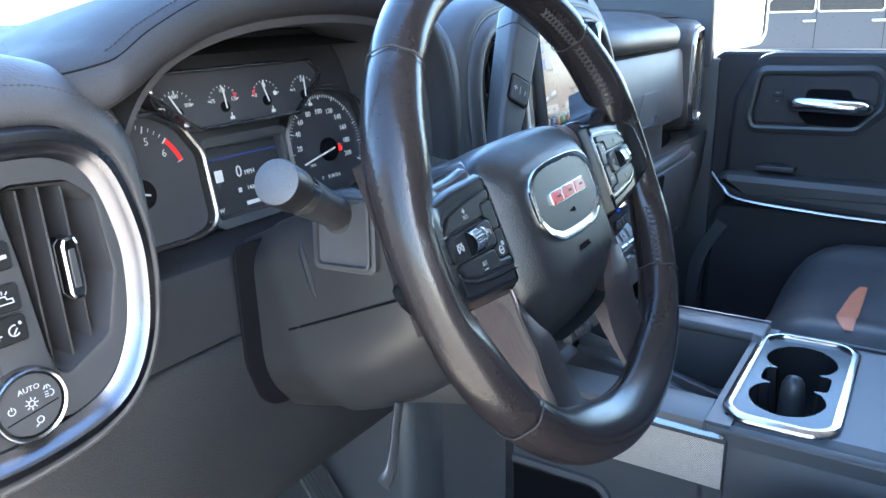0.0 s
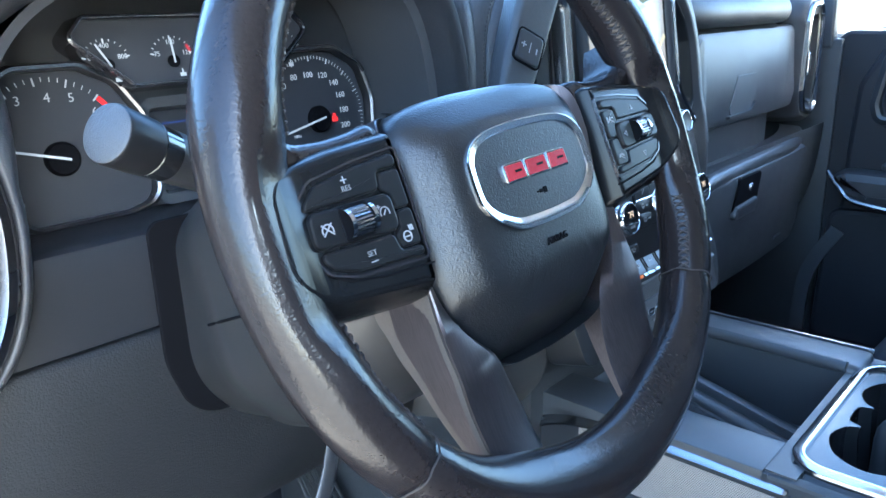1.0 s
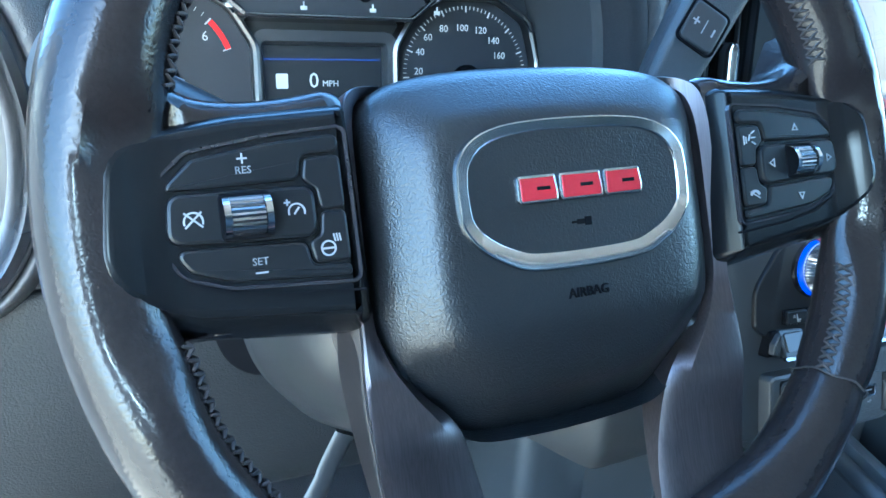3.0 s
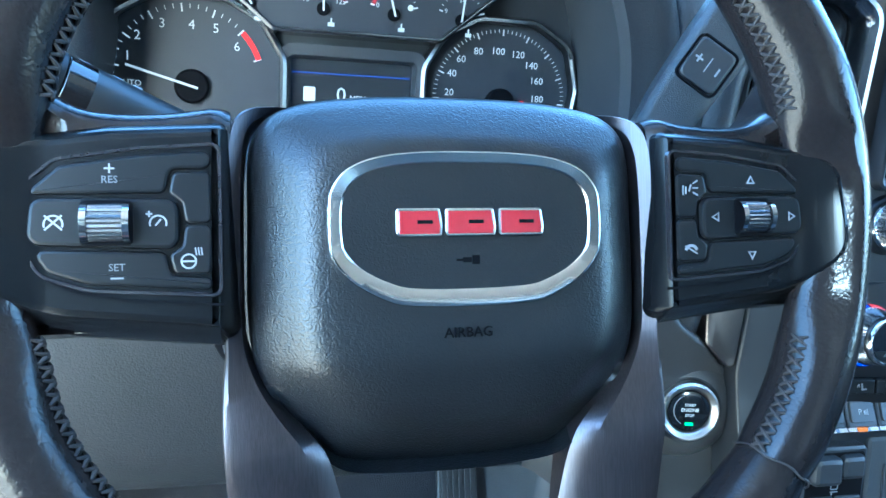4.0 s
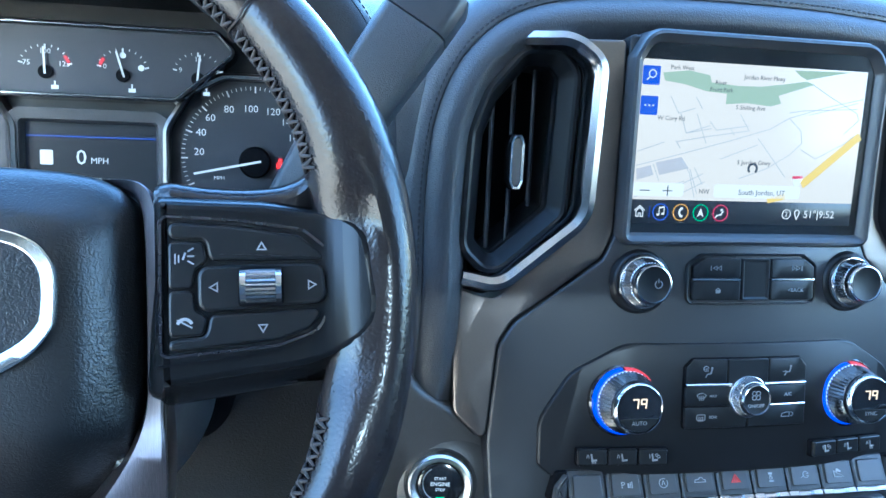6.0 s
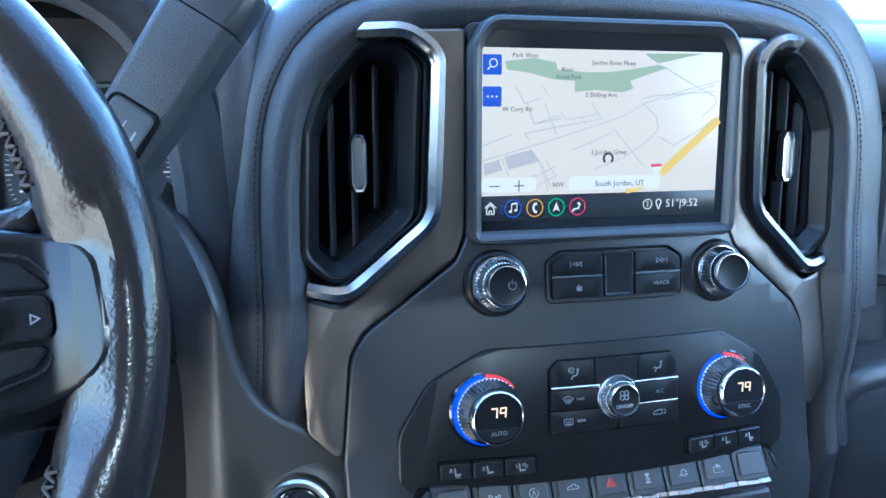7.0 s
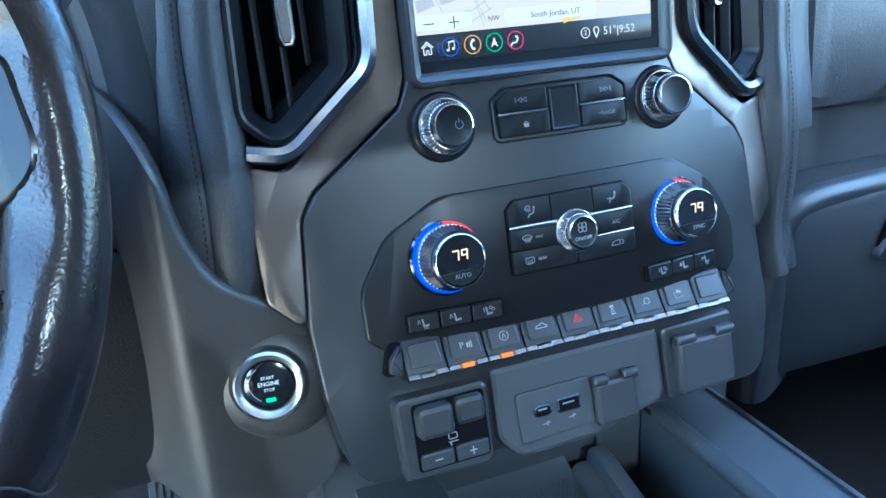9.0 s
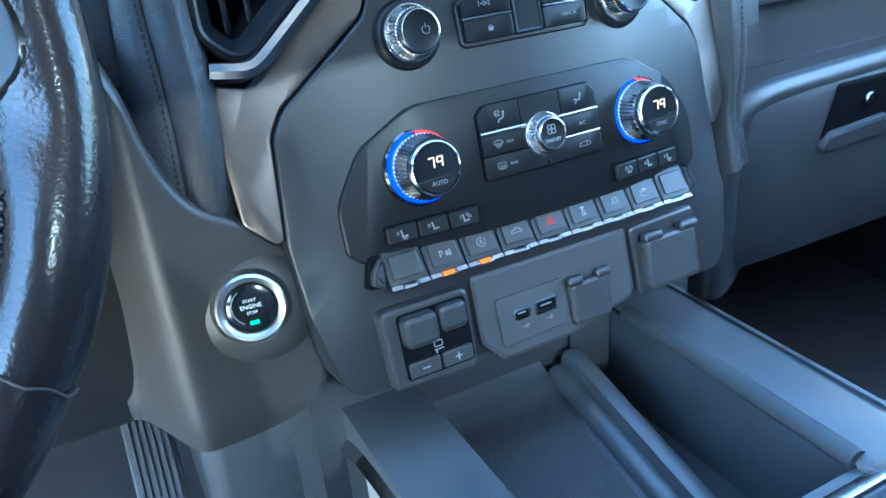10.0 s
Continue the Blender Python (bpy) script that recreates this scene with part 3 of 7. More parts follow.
lining_path = spline([(0.186, 0.585), (0.184, 0.66), (0.172, 0.715), (0.150, 0.750), (0.11, 0.769), (0.05, 0.777), (-0.03, 0.776), (-0.10, 0.766), (-0.150, 0.747), (-0.182, 0.715), (-0.198, 0.67), (-0.205, 0.60)], 6)
part("hood_lining", sweep(lining_path, [(-0.001, -0.095), (-0.006, -0.02), (-0.003, 0.004), (0.004, 0.008)], False), HOODSKIN, dash, "smooth charcoal hood lining", m=ARCH)
part("hood_seam", tube([ARCH @ Vector((q[0], q[1], q[2] - 1.3 * max(0.0, -0.20 - q[0]))) for q in ridge(hood_path, hood_sec, 0.0335, 0.0215)], 0.0011, 6), VOID, dash, "dark seam in the hood leather")
hood_line = [ARCH @ Vector(q) for q in ridge(hood_path, hood_sec, 0.0385, 0.013)]
stitches(hood_line[14:56], 0.0042, 0.003, 0.0006, DARKTHREAD, dash)

# knee panels below the instruments
upper_knee = spline([(0.345, 0.592), (0.262, 0.596), (0.247, 0.588), (0.243, 0.56), (0.241, 0.53)], 4)
part("upper_knee_panel", extrude_x(upper_knee, -0.215, 0.275, 12), KNEETOP, dash, "smooth charcoal panel under the instruments")
lower_knee = spline([(0.25, 0.527), (0.240, 0.522), (0.238, 0.48), (0.243, 0.42), (0.262, 0.35), (0.31, 0.30), (0.42, 0.27)], 4)
part("lower_knee_panel", extrude_x(lower_knee, -0.36, 0.29, 20), KNEE, dash, "grained lower knee panel")

# padded cheeks round the centre stack
cheek_path = spline([(0.222, -0.03), (0.216, 0.06), (0.213, 0.12), (0.212, 0.20), (0.205, 0.25), (0.184, 0.286), (0.148, 0.306), (0.08, 0.314), (0.0, 0.316), (-0.08, 0.314), (-0.148, 0.306), (-0.184, 0.286), (-0.205, 0.25), (-0.212, 0.20), (-0.213, 0.12), (-0.216, 0.06), (-0.222, -0.03)], 6)
cheek_sec = spline([(-0.016, -0.05), (-0.012, -0.020), (-0.004, -0.010), (0.002, -0.006), (0.010, -0.008), (0.0165, -0.0135), (0.018, -0.016), (0.0195, -0.015), (0.029, -0.018), (0.039, -0.028), (0.046, -0.046), (0.050, -0.08), (0.050, -0.20), (0.02, -0.36)], 3)
def settle(u, v):
    """The roll sinks back towards its foot."""
    k = min(1.0, max(0.0, (0.14 - v) / 0.12))
    return -0.026 * k * k + 0.11 * max(0.0, v - 0.165)


wing_path = [p for p in cheek_path if p[0] > 0.14 and p[1] > 0.085]
part("passenger_wing", sweep(wing_path, spline([(0.019, -0.0165), (0.030, -0.018), (0.042, -0.021), (0.053, -0.027), (0.060, -0.036), (0.062, -0.055), (0.062, -0.16)], 3), False), LEATHER, dash, "stitched leather panel beside the glove box", m=STACK, warp=settle)
part("stack_surround", sweep(cheek_path, cheek_sec, False), LEATHER, dash, "stitched leather roll round the centre stack", m=STACK, warp=settle)
cheek_line = [STACK @ Vector((q[0], q[1], q[2] + settle(q[0], q[1]))) for q in ridge(cheek_path, cheek_sec, 0.0215, -0.0155)]
stitches(cheek_line, 0.0044, 0.0032, 0.0008, DARKTHREAD, dash)


part("hood_flank", tube(spline([(0.214, 0.250, 0.53), (0.216, 0.246, 0.60), (0.219, 0.246, 0.68), (0.223, 0.256, 0.735), (0.23, 0.28, 0.76)], 4), 0.021, 14, 1.0, up=(0, 1, 0)), LEATHER, dash, "padded leather between hood and centre roll")

# passenger side
def crown(x, y, z):
    """The passenger dash bows gently towards the seat."""
    k = max(0.0, 1.0 - ((x - 1.0) / 0.34) ** 2)
    back = 0.020 * min(1.0, max(0.0, (0.36 - y) / 0.10)) * (1 if z > 0.69 else 0) + 2.2 * max(0.0, x - 1.03) ** 2 + 2.5 * max(0.0, 0.78 - x) ** 2
    return (x, y + back - 0.012 * k * (1 if z < 0.74 else 0.3), z)


upper = spline([(0.45, 0.768), (0.34, 0.766), (0.27, 0.758), (0.232, 0.744), (0.218, 0.725), (0.219, 0.708), (0.228, 0.699), (0.246, 0.697)], 4)
part("passenger_top_roll", extrude_x(upper, 0.66, 1.16, 22, crown, True), LEATHER, dash, "rounded leather roll above the upper glove box")
recess = spline([(0.235, 0.700), (0.252, 0.69), (0.256, 0.60), (0.262, 0.548), (0.262, 0.48)], 4)
part("passenger_recess", extrude_x(recess, 0.62, 1.19, 18, crown), PLASTIC, dash)
FASCIA = basis((0, 0.222, 0), (0, 0, 1))
ledge = spline([(1.27, 0.492), (1.10, 0.491), (0.95, 0.489), (0.80, 0.487), (0.745, 0.484), (0.715, 0.474), (0.700, 0.452), (0.694, 0.42), (0.690, 0.36), (0.688, 0.28)], 5)
part("passenger_ledge", sweep(ledge[::-1], spline([(-0.002, -0.03), (-0.001, 0.006), (0.004, 0.014), (0.012, 0.017), (0.025, 0.014), (0.042, 0.006), (0.060, -0.004), (0.076, -0.014), (0.085, -0.028), (0.088, -0.10)], 3), False), SOFT, dash, "smooth rolled ledge that frames the lower glove box", m=FASCIA, warp=lambda x, y: -0.9 * max(0.0, x - 1.05) ** 2)
under = spline([(0.22, 0.500), (0.222, 0.46), (0.232, 0.38), (0.26, 0.32), (0.36, 0.27), (0.6, 0.24)], 4)
part("passenger_lower_panel", extrude_x(under, 0.62, 1.30, 12), PLASTIC, dash)


def glove_box(name, y, z0, z1, x0, x1, tilt, label, mat):
    m = basis(((x0 + x1) / 2, y, (z0 + z1) / 2), (0, math.sin(radians(tilt)), math.cos(radians(tilt))))
    t = thing(name, label, "glove box", m)
    w, h = (x1 - x0) / 2, (z1 - z0) / 2
    shape = fillet([(-w, -h + 0.005), (-w + 0.02, -h), (w - 0.03, -h), (w, -h + 0.03), (w, h - 0.01), (w - 0.02, h), (-w + 0.015, h), (-w, h - 0.015)], 0.018)
    part("lid", slices(plate(shape, -0.03, 0.0, 0.012), 0.04, 0, -0.3, 0.3), mat, t, warp=lambda a, b: 0.012 * (1 - (a / 0.3) ** 2))
    return t, w, h


gb, w, h = glove_box("glove_box", 0.243, 0.548, 0.694, 0.735, 1.16, 5, "grained black upper glove box lid with a pull slot", LEATHER)
part("pull_slot", plate(fillet([(-0.115, -0.058), (-0.075, 0.002), (0.012, 0.002), (0.0, -0.030), (-0.03, -0.058)], 0.008), 0.006, 0.0122, 0.001), LEATHER, gb)
part("slot_lip", line([(-0.117, -0.059), (-0.03, -0.057), (-0.012, -0.045)], 0.004, 0.006, 0.016), SATIN, gb)
gb2, w, h = glove_box("glove_box", 0.217, 0.29, 0.476, 0.706, 1.19, -4, "large black lower glove box lid with a chrome latch", PLASTIC)
# Raised black plate: the shade of the finger recess as colour, without a hollow.
part("latch_shade", plate(fillet([(-0.129, 0.026), (-0.115, 0.088), (-0.025, 0.088), (-0.029, 0.046), (-0.047, 0.026)], 0.008), 0.006, 0.0135, 0.002), VOID, gb2)
part("latch_pull", plate(fillet([(-0.133, 0.022), (-0.123, 0.044), (-0.033, 0.048), (-0.042, 0.022)], 0.008), 0.008, 0.019, 0.005), SOFT, gb2)
part("latch_lock", revolve([(0.0, 0.017), (0.006, 0.017), (0.007, 0.015), (0.007, 0.008)], (-0.070, 0.068), 20), SATINCHROME, gb2)
part("badge_plate", plate(rect(0.10, 0.13, -0.065, -0.057, 0.002), 0.008, 0.013, 0.001), SATIN, gb2)


# ---- air vents ----
def vent_core(t, outline, depth, xs, y0, y1, tab, lean=0.0, mat_wall=VENTBLACK):
    part("vent_duct", sweep(ccw(outline), [(0.0, 0.0), (-0.002, -0.004), (-0.004, -depth)]), mat_wall, t)
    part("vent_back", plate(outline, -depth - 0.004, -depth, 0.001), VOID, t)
    for x in xs:
        inside = [p[1] for p in outline if abs(p[0] - x) < 0.022]
        lo, hi = (max(y0, min(inside) + 0.004), min(y1, max(inside) - 0.004)) if len(inside) > 1 else (y0, y1)
        vane = plate(rect(-0.0009, 0.0009, lo, hi), -depth + 0.004, -0.009, 0.0004)
        bmesh.ops.rotate(vane, cent=(0, 0, -0.02), matrix=Matrix.Rotation(radians(lean), 3, "Y"), verts=vane.verts)
        bmesh.ops.translate(vane, vec=(x, 0, 0), verts=vane.verts)
        part("vane", vane, VENTBLACK, t)
    if tab:
        tx, ty = tab
        g = part("vent_tab", plate(fillet([(tx - 0.0065, ty - 0.016), (tx - 0.004, ty - 0.021), (tx + 0.004, ty - 0.021), (tx + 0.0065, ty - 0.016), (tx + 0.0065, ty + 0.016), (tx + 0.004, ty + 0.021), (tx - 0.004, ty + 0.021), (tx - 0.0065, ty + 0.016)], 0.002, 3), -0.013, 0.0005, 0.0022, dish=-0.0), CHROME, t, "chrome slider tab")
        part("tab_groove", plate(rect(tx - 0.0022, tx + 0.0022, ty - 0.013, ty + 0.013, 0.001), 0.0, 0.0012, 0.0003), SATIN, g)


def bulge(u, v):
    """The centre stack swells towards the cab in its middle."""
    k = min(1.0, max(0.0, (v + 0.05) / 0.06))
    return (0.016 - 0.031 * (u / 0.2) ** 2) * k + 0.11 * max(0.0, v - 0.165)


UPRIGHT = Matrix.Translation((0, 0.165, 0)) @ pose(0, 0, 0, 6.3) @ Matrix.Translation((0, -0.165, 0))  # the stack's upper half leans back less


VENT_HALF = [(-0.165, 0.292), (-0.190, 0.262), (-0.200, 0.235), (-0.203, 0.155), (-0.182, 0.134), (-0.131, 0.178), (-0.127, 0.278), (-0.138, 0.291)]


def stack_vent(side):
    s = -side
    t = thing("air_vent", "tall black air vent with chrome frame and slider", "air vent", STACK, group="centre air vents")
    M = lambda pts: [(s * x, y) for x, y in pts] if s == 1 else mirror(pts)
    outline = fillet(M(VENT_HALF), 0.016, 7)
    sink = -0.016
    up = UPRIGHT @ Matrix.Translation((0, 0, sink))
    inner = offset(ccw(outline), -0.0105)
    part("vent_lip", sweep(ccw(outline), [(0.004, -0.004), (0.003, 0.004), (0.0, 0.0055), (-0.002, 0.0045), (-0.0095, -0.006), (-0.0110, -0.016)]), KEYBLACK, t, "broad sloping vent lip", m=up, smooth=24)
    part("vent_duct", sweep(inner, [(0.0, -0.008), (-0.001, -0.05)]), VENTBLACK, t, m=up)
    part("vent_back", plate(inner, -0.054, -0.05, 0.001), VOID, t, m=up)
    for x in (-0.181, -0.166, -0.151):
        inside = [p[1] for p in inner if abs(abs(p[0]) + x) < 0.016]
        lo, hi = min(inside) + 0.002, max(inside) - 0.002
        vane = plate(fillet([(-0.0042, lo), (0.0042, lo), (0.0042, hi), (-0.0042, hi)], 0.003, 3), -0.0022, -0.0004, 0.0009)
        bmesh.ops.rotate(vane, cent=(0, 0, 0), matrix=Matrix.Rotation(radians(s * 62), 3, "Y"), verts=vane.verts)
        bmesh.ops.translate(vane, vec=(s * x, 0, -0.012), verts=vane.verts)
        part("vane", vane, PLASTIC, t, m=up)
    tx, ty = s * -0.166, 0.215
    hexa = lambda w, h: fillet([(tx - w, ty - h * 0.68), (tx - w * 0.55, ty - h), (tx + w * 0.55, ty - h), (tx + w, ty - h * 0.68), (tx + w, ty + h * 0.68), (tx + w * 0.55, ty + h), (tx - w * 0.55, ty + h), (tx - w, ty + h * 0.68)], 0.002, 3)
    g = part("vent_tab", sweep(ccw(hexa(0.0056, 0.0195)), [(0.0004, -0.012), (0.0002, -0.001), (-0.0008, 0.0006), (-0.0022, 0.0004), (-0.0030, -0.0022)]), CHROME, t, "chrome slider tab", m=up)
    part("tab_groove", plate(hexa(0.0034, 0.0165), -0.012, -0.0012, 0.0003), DIALRIM, g)
    # open chrome frame along the inner and lower edge
    path = [(-0.168, 0.299), (-0.136, 0.297), (-0.118, 0.283), (-0.1215, 0.178), (-0.178, 0.130), (-0.203, 0.135)]
    pts = []
    for i, p in enumerate(path):
        if 0 < i < len(path) - 1:
            a, b, c = Vector(path[i - 1]), Vector(p), Vector(path[i + 1])
            r = min(0.012, (a - b).length * 0.4, (c - b).length * 0.4)
            q0, q1 = b + (a - b).normalized() * r, b + (c - b).normalized() * r
            for k in range(7):
                tt = k / 6
                pts.append(tuple(q0 * (1 - tt) ** 2 + b * 2 * tt * (1 - tt) + q1 * tt * tt))
        else:
            pts.append(p)
    pts = [(s * x, y) for x, y in pts]
    sec = [(-0.006, -0.012), (-0.006, 0.0), (-0.0045, 0.0045), (0.0, 0.0065), (0.0045, 0.0045), (0.006, 0.0), (0.006, -0.012)]
    bm = sweep(pts, sec, False, True)
    part("vent_frame", slices(bm, 0.02, 0, -0.22, 0.22), SATINCHROME, t, "polished chrome frame", warp=lambda a, b: bulge(a, b) - (0.35 * max(0.0, abs(a) - 0.145) if b > 0.27 else 0.0) - (0.15 * max(0.0, abs(a) - 0.188) if b < 0.16 else 0.0))
    return t


stack_vent(1)
stack_vent(-1)

# vent and switches at the driver's end of the dash
LEFTM = basis((-0.25, 0.232, 0.62), (0, 0.06, 1))
left_ring = spline([(-0.02, 0.098), (0.012, 0.092), (0.034, 0.074), (0.046, 0.04), (0.050, 0.0), (0.041, -0.05), (0.016, -0.086), (-0.03, -0.100), (-0.09, -0.098), (-0.118, -0.07), (-0.122, 0.0), (-0.115, 0.07), (-0.09, 0.095)], 6, True)
lv = thing("air_vent", "black corner air vent in a broad satin chrome ring", "air vent", LEFTM)
part("vent_frame", sweep(ccw(left_ring), [(-0.0150, -0.02), (-0.0140, -0.003), (-0.0134, 0.0), (-0.0072, 0.0042), (-0.0064, 0.0066), (-0.0025, 0.0100), (0.0025, 0.0092), (0.006, 0.004), (0.007, -0.02)]), RINGCHROME, lv, "broad satin chrome ring")
lr = ccw(left_ring)
bm = bmesh.new()
rows = []
for p, nn in zip(lr, normals2(lr)):
    k = 0.42 + 0.75 * min(1.0, max(0.0, (p[1] - 0.02) / 0.07))
    rows.append([bm.verts.new((p[0] + nn.x * (0.006 + d * k), p[1] + nn.y * (0.006 + d * k), h)) for d, h in spline([(0.0, 0.0), (0.004, 0.004), (0.012, 0.004), (0.022, -0.003), (0.032, -0.016), (0.038, -0.04), (0.040, -0.12)], 3)])
grid_faces(bm, rows, True)
part("leather_ring", bm, LEATHER, lv, "padded leather band over the vent")
stitches([LEFTM.inverted() @ (LEFTM @ Vector((p[0] + nn.x * 0.030, p[1] + nn.y * 0.030, -0.0015))) for p, nn in zip(lr, normals2(lr)) if p[1] > 0.075], 0.0042, 0.003, 0.0005, STITCH, lv)
vent_shape = fillet([(-0.036, 0.070), (0.008, 0.066), (0.024, 0.052), (0.028, 0.0), (0.016, -0.04), (-0.016, -0.056), (-0.024, -0.05), (-0.030, 0.02)], 0.008)
vent_core(lv, vent_shape, 0.04, (-0.020, -0.006, 0.009), -0.05, 0.065, (0.002, 0.010))
part("vent_face", sweep(ccw(vent_shape), [(0.0, -0.006), (0.0012, -0.001), (0.004, 0.0), (0.03, -0.002)]), SATIN, lv, "smooth dark vent face")
part("face_backing", plate(offset(ccw(left_ring), -0.012), -0.05, -0.046, 0.001), VENTBLACK, lv)

ls = thing("light_switch", "round headlamp switch below two small dash buttons", "switch", LEFTM)
kx, ky = -0.046, -0.064
part("switch_panel", plate(fillet([(-0.075, -0.088), (-0.03, -0.094), (-0.012, -0.07), (-0.028, -0.03), (-0.034, 0.07), (-0.075, 0.07)], 0.01), -0.02, -0.003, 0.002), VENTBLACK, ls)
part("knob_ring", revolve([(0.024, -0.004), (0.024, 0.004), (0.0225, 0.006), (0.021, 0.005), (0.0205, 0.001)], (kx, ky), 48), SATINCHROME, ls)
part("knob_face", revolve([(0.0205, 0.0), (0.0195, 0.004), (0.0, 0.0045)], (kx, ky), 48), SATIN, ls)
part("knob_lettering", letters("AUTO", 0.0050, kx, ky + 0.0105, 0.0048), INK, ls)
bm = line(ngon(kx, ky + 0.001, 0.0019, 16), 0.0006, 0.0046, 0.0051, True)
bars([(kx + 0.0034 * math.cos(radians(a)), ky + 0.001 + 0.0034 * math.sin(radians(a)), 0.0016, 0.0006, a) for a in range(0, 360, 45)], 0.0046, 0.0051, bm)
line(arc(kx - 0.0125, ky + 0.001, 0.0022, 120, 420, 14), 0.0006, 0.0046, 0.0051, False, bm)
bars([(kx - 0.0125, ky + 0.0028, 0.0006, 0.0024, 0)], 0.0046, 0.0051, bm)
line(arc(kx + 0.0125, ky + 0.003, 0.0022, -90, 90, 10), 0.0006, 0.0046, 0.0051, False, bm)
bars([(kx + 0.0102, ky + 0.0014 + 0.0016 * i, 0.0024, 0.0005, 0) for i in range(3)] + [(kx + 0.0095 + 0.0015 * i, ky + 0.0078, 0.0006, 0.0026, 30 * (i - 1)) for i in range(3)], 0.0046, 0.0051, bm)
line(arc(kx + 0.003, ky - 0.0112, 0.0021, 0, 330, 14), 0.0006, 0.0046, 0.0051, True, bm)
bars([(kx + 0.001, ky - 0.0138, 0.0034, 0.0006, 35)], 0.0046, 0.0051, bm)
part("knob_symbol", bm, INK, ls)
part("knob_line", bars([(kx, ky - 0.005, 0.034, 0.0006, 8)], 0.0046, 0.005), VOID, ls)
for by, kind in ((0.030, 0), (0.004, 1), (-0.0155, 2)):
    b = part("switch_key", plate(rect(-0.068, -0.036, by - 0.0085, by + 0.0095, 0.003), -0.003, 0.002, 0.0012), KEYBLACK, ls)
    if kind == 0:
        bm = bars([(-0.041, by, 0.0032, 0.0022, 0), (-0.0435, by - 0.0012, 0.0020, 0.0008, 30)], 0.0021, 0.0026)
    elif kind == 1:
        bm = line([(-0.0535, by - 0.0022), (-0.0535, by), (-0.0500, by + 0.0006), (-0.0488, by + 0.0026), (-0.0455, by + 0.0026), (-0.0445, by + 0.0004), (-0.0415, by + 0.0004), (-0.0410, by - 0.0022)], 0.0007, 0.0021, 0.0026, True)
        bars([(-0.0470, by + 0.0050, 0.0007, 0.0022, 0), (-0.0445, by + 0.0044, 0.0007, 0.0022, -40)], 0.0021, 0.0026, bm)
    else:
        bm = bars([(-0.0545, by - 0.001, 0.0042, 0.0008, 0), (-0.0545, by - 0.001, 0.0008, 0.0042, 0), (-0.0440, by - 0.0006, 0.0008, 0.0042, -35)], 0.0021, 0.0026)
        line(arc(-0.0445, by, 0.0034, 70, 320, 12), 0.0008, 0.0021, 0.0026, False, bm)
        bars([(-0.0405, by + 0.0038, 0.0006, 0.0022, a) for a in (-20, 30, 80)], 0.0021, 0.0026, bm)
    part("key_symbol", bm, INK, b)


# vent at the passenger's end of the dash
RM = Matrix.Translation((1.205, 0.228, 0.628)) @ pose(0, 0, 0, 90, 0, 4)
rv = thing("air_vent", "narrow black air vent in a satin chrome ring", "air vent", RM)
rshape = ccw(fillet([(-0.036, -0.090), (0.030, -0.104), (0.050, -0.085), (0.050, 0.080), (0.030, 0.102), (-0.036, 0.098), (-0.048, 0.07), (-0.050, -0.055)], 0.022, 6))
part("vent_frame", sweep(rshape, [(-0.008, -0.02), (-0.007, 0.002), (-0.003, 0.006), (0.002, 0.004), (0.004, -0.03)]), SATINCHROME, rv, "satin chrome ring")
part("vent_shell", sweep(rshape, [(0.003, -0.002), (0.008, -0.002), (0.016, -0.012), (0.020, -0.05), (0.022, -0.12)]), LEATHER, rv)
part("vent_face", sweep(offset(rshape, -0.007), [(0.0, 0.0), (-0.006, -0.004), (-0.014, -0.005)]), SATIN, rv)
vent_core(rv, offset(rshape, -0.020), 0.04, (-0.018, -0.003, 0.012), -0.08, 0.075, (-0.004, -0.008))

# ---- steering wheel ----
R_RIM, R_TUBE = 0.1765, 0.0160
wheel = thing("steering_wheel", "worn black leather steering wheel with gunmetal spokes and switches", "steering wheel", WHEEL)


def rim_point(a, b, swell=0.0):
    """A place on the rim: a round the wheel, b round the tube, in degrees; b = 0 faces the driver, 90 faces inwards."""
    d = abs((a + 90) % 180 - 90)
    waist = 0.0015 * (1 + math.cos(math.pi * min(1.0, max(0.0, (d - 7) / 17))))  # the rim makes room for the switch pods
    r = R_TUBE + swell - waist
    ca, sa, cb, sb = math.cos(radians(a)), math.sin(radians(a)), math.cos(radians(b)), math.sin(radians(b))
    ease = lambda k: (lambda q: q * q * (3 - 2 * q))(min(1.0, max(0.0, k)))
    foot = abs((a % 360) - 270)
    web = 0.007 * ease((25 - d) / 13) + 0.010 * ease((48 - foot) / 30)  # the leather spreads inwards to meet the pods and the lower spokes
    rad = R_RIM + 0.9 * waist - r * 1.04 * sb - web * max(0.0, sb) ** 2.5
    z = r * 1.12 * cb - 0.011
    if sb > 0:
        z -= ease((15 - d) / 4.5) * max(0.0, z - pod_rise(rad * ca) + 0.0064)  # pressed flat under the pods
    return Vector((rad * ca, rad * sa, z))


def pod_rise(x):
    """The pods sweep up to the crest of the rim."""
    k = min(1.0, max(0.0, (abs(x) - 0.1495) / 0.027))
    return 0.0090 * k * k * (3 - 2 * k)


def swell(a):
    """Thumb grips: the rim is thicker beside the side spokes."""
    d = min(abs((a - k + 180) % 360 - 180) for k in (18, 162))
    return 0.0022 * math.exp(-(d / 16) ** 2)


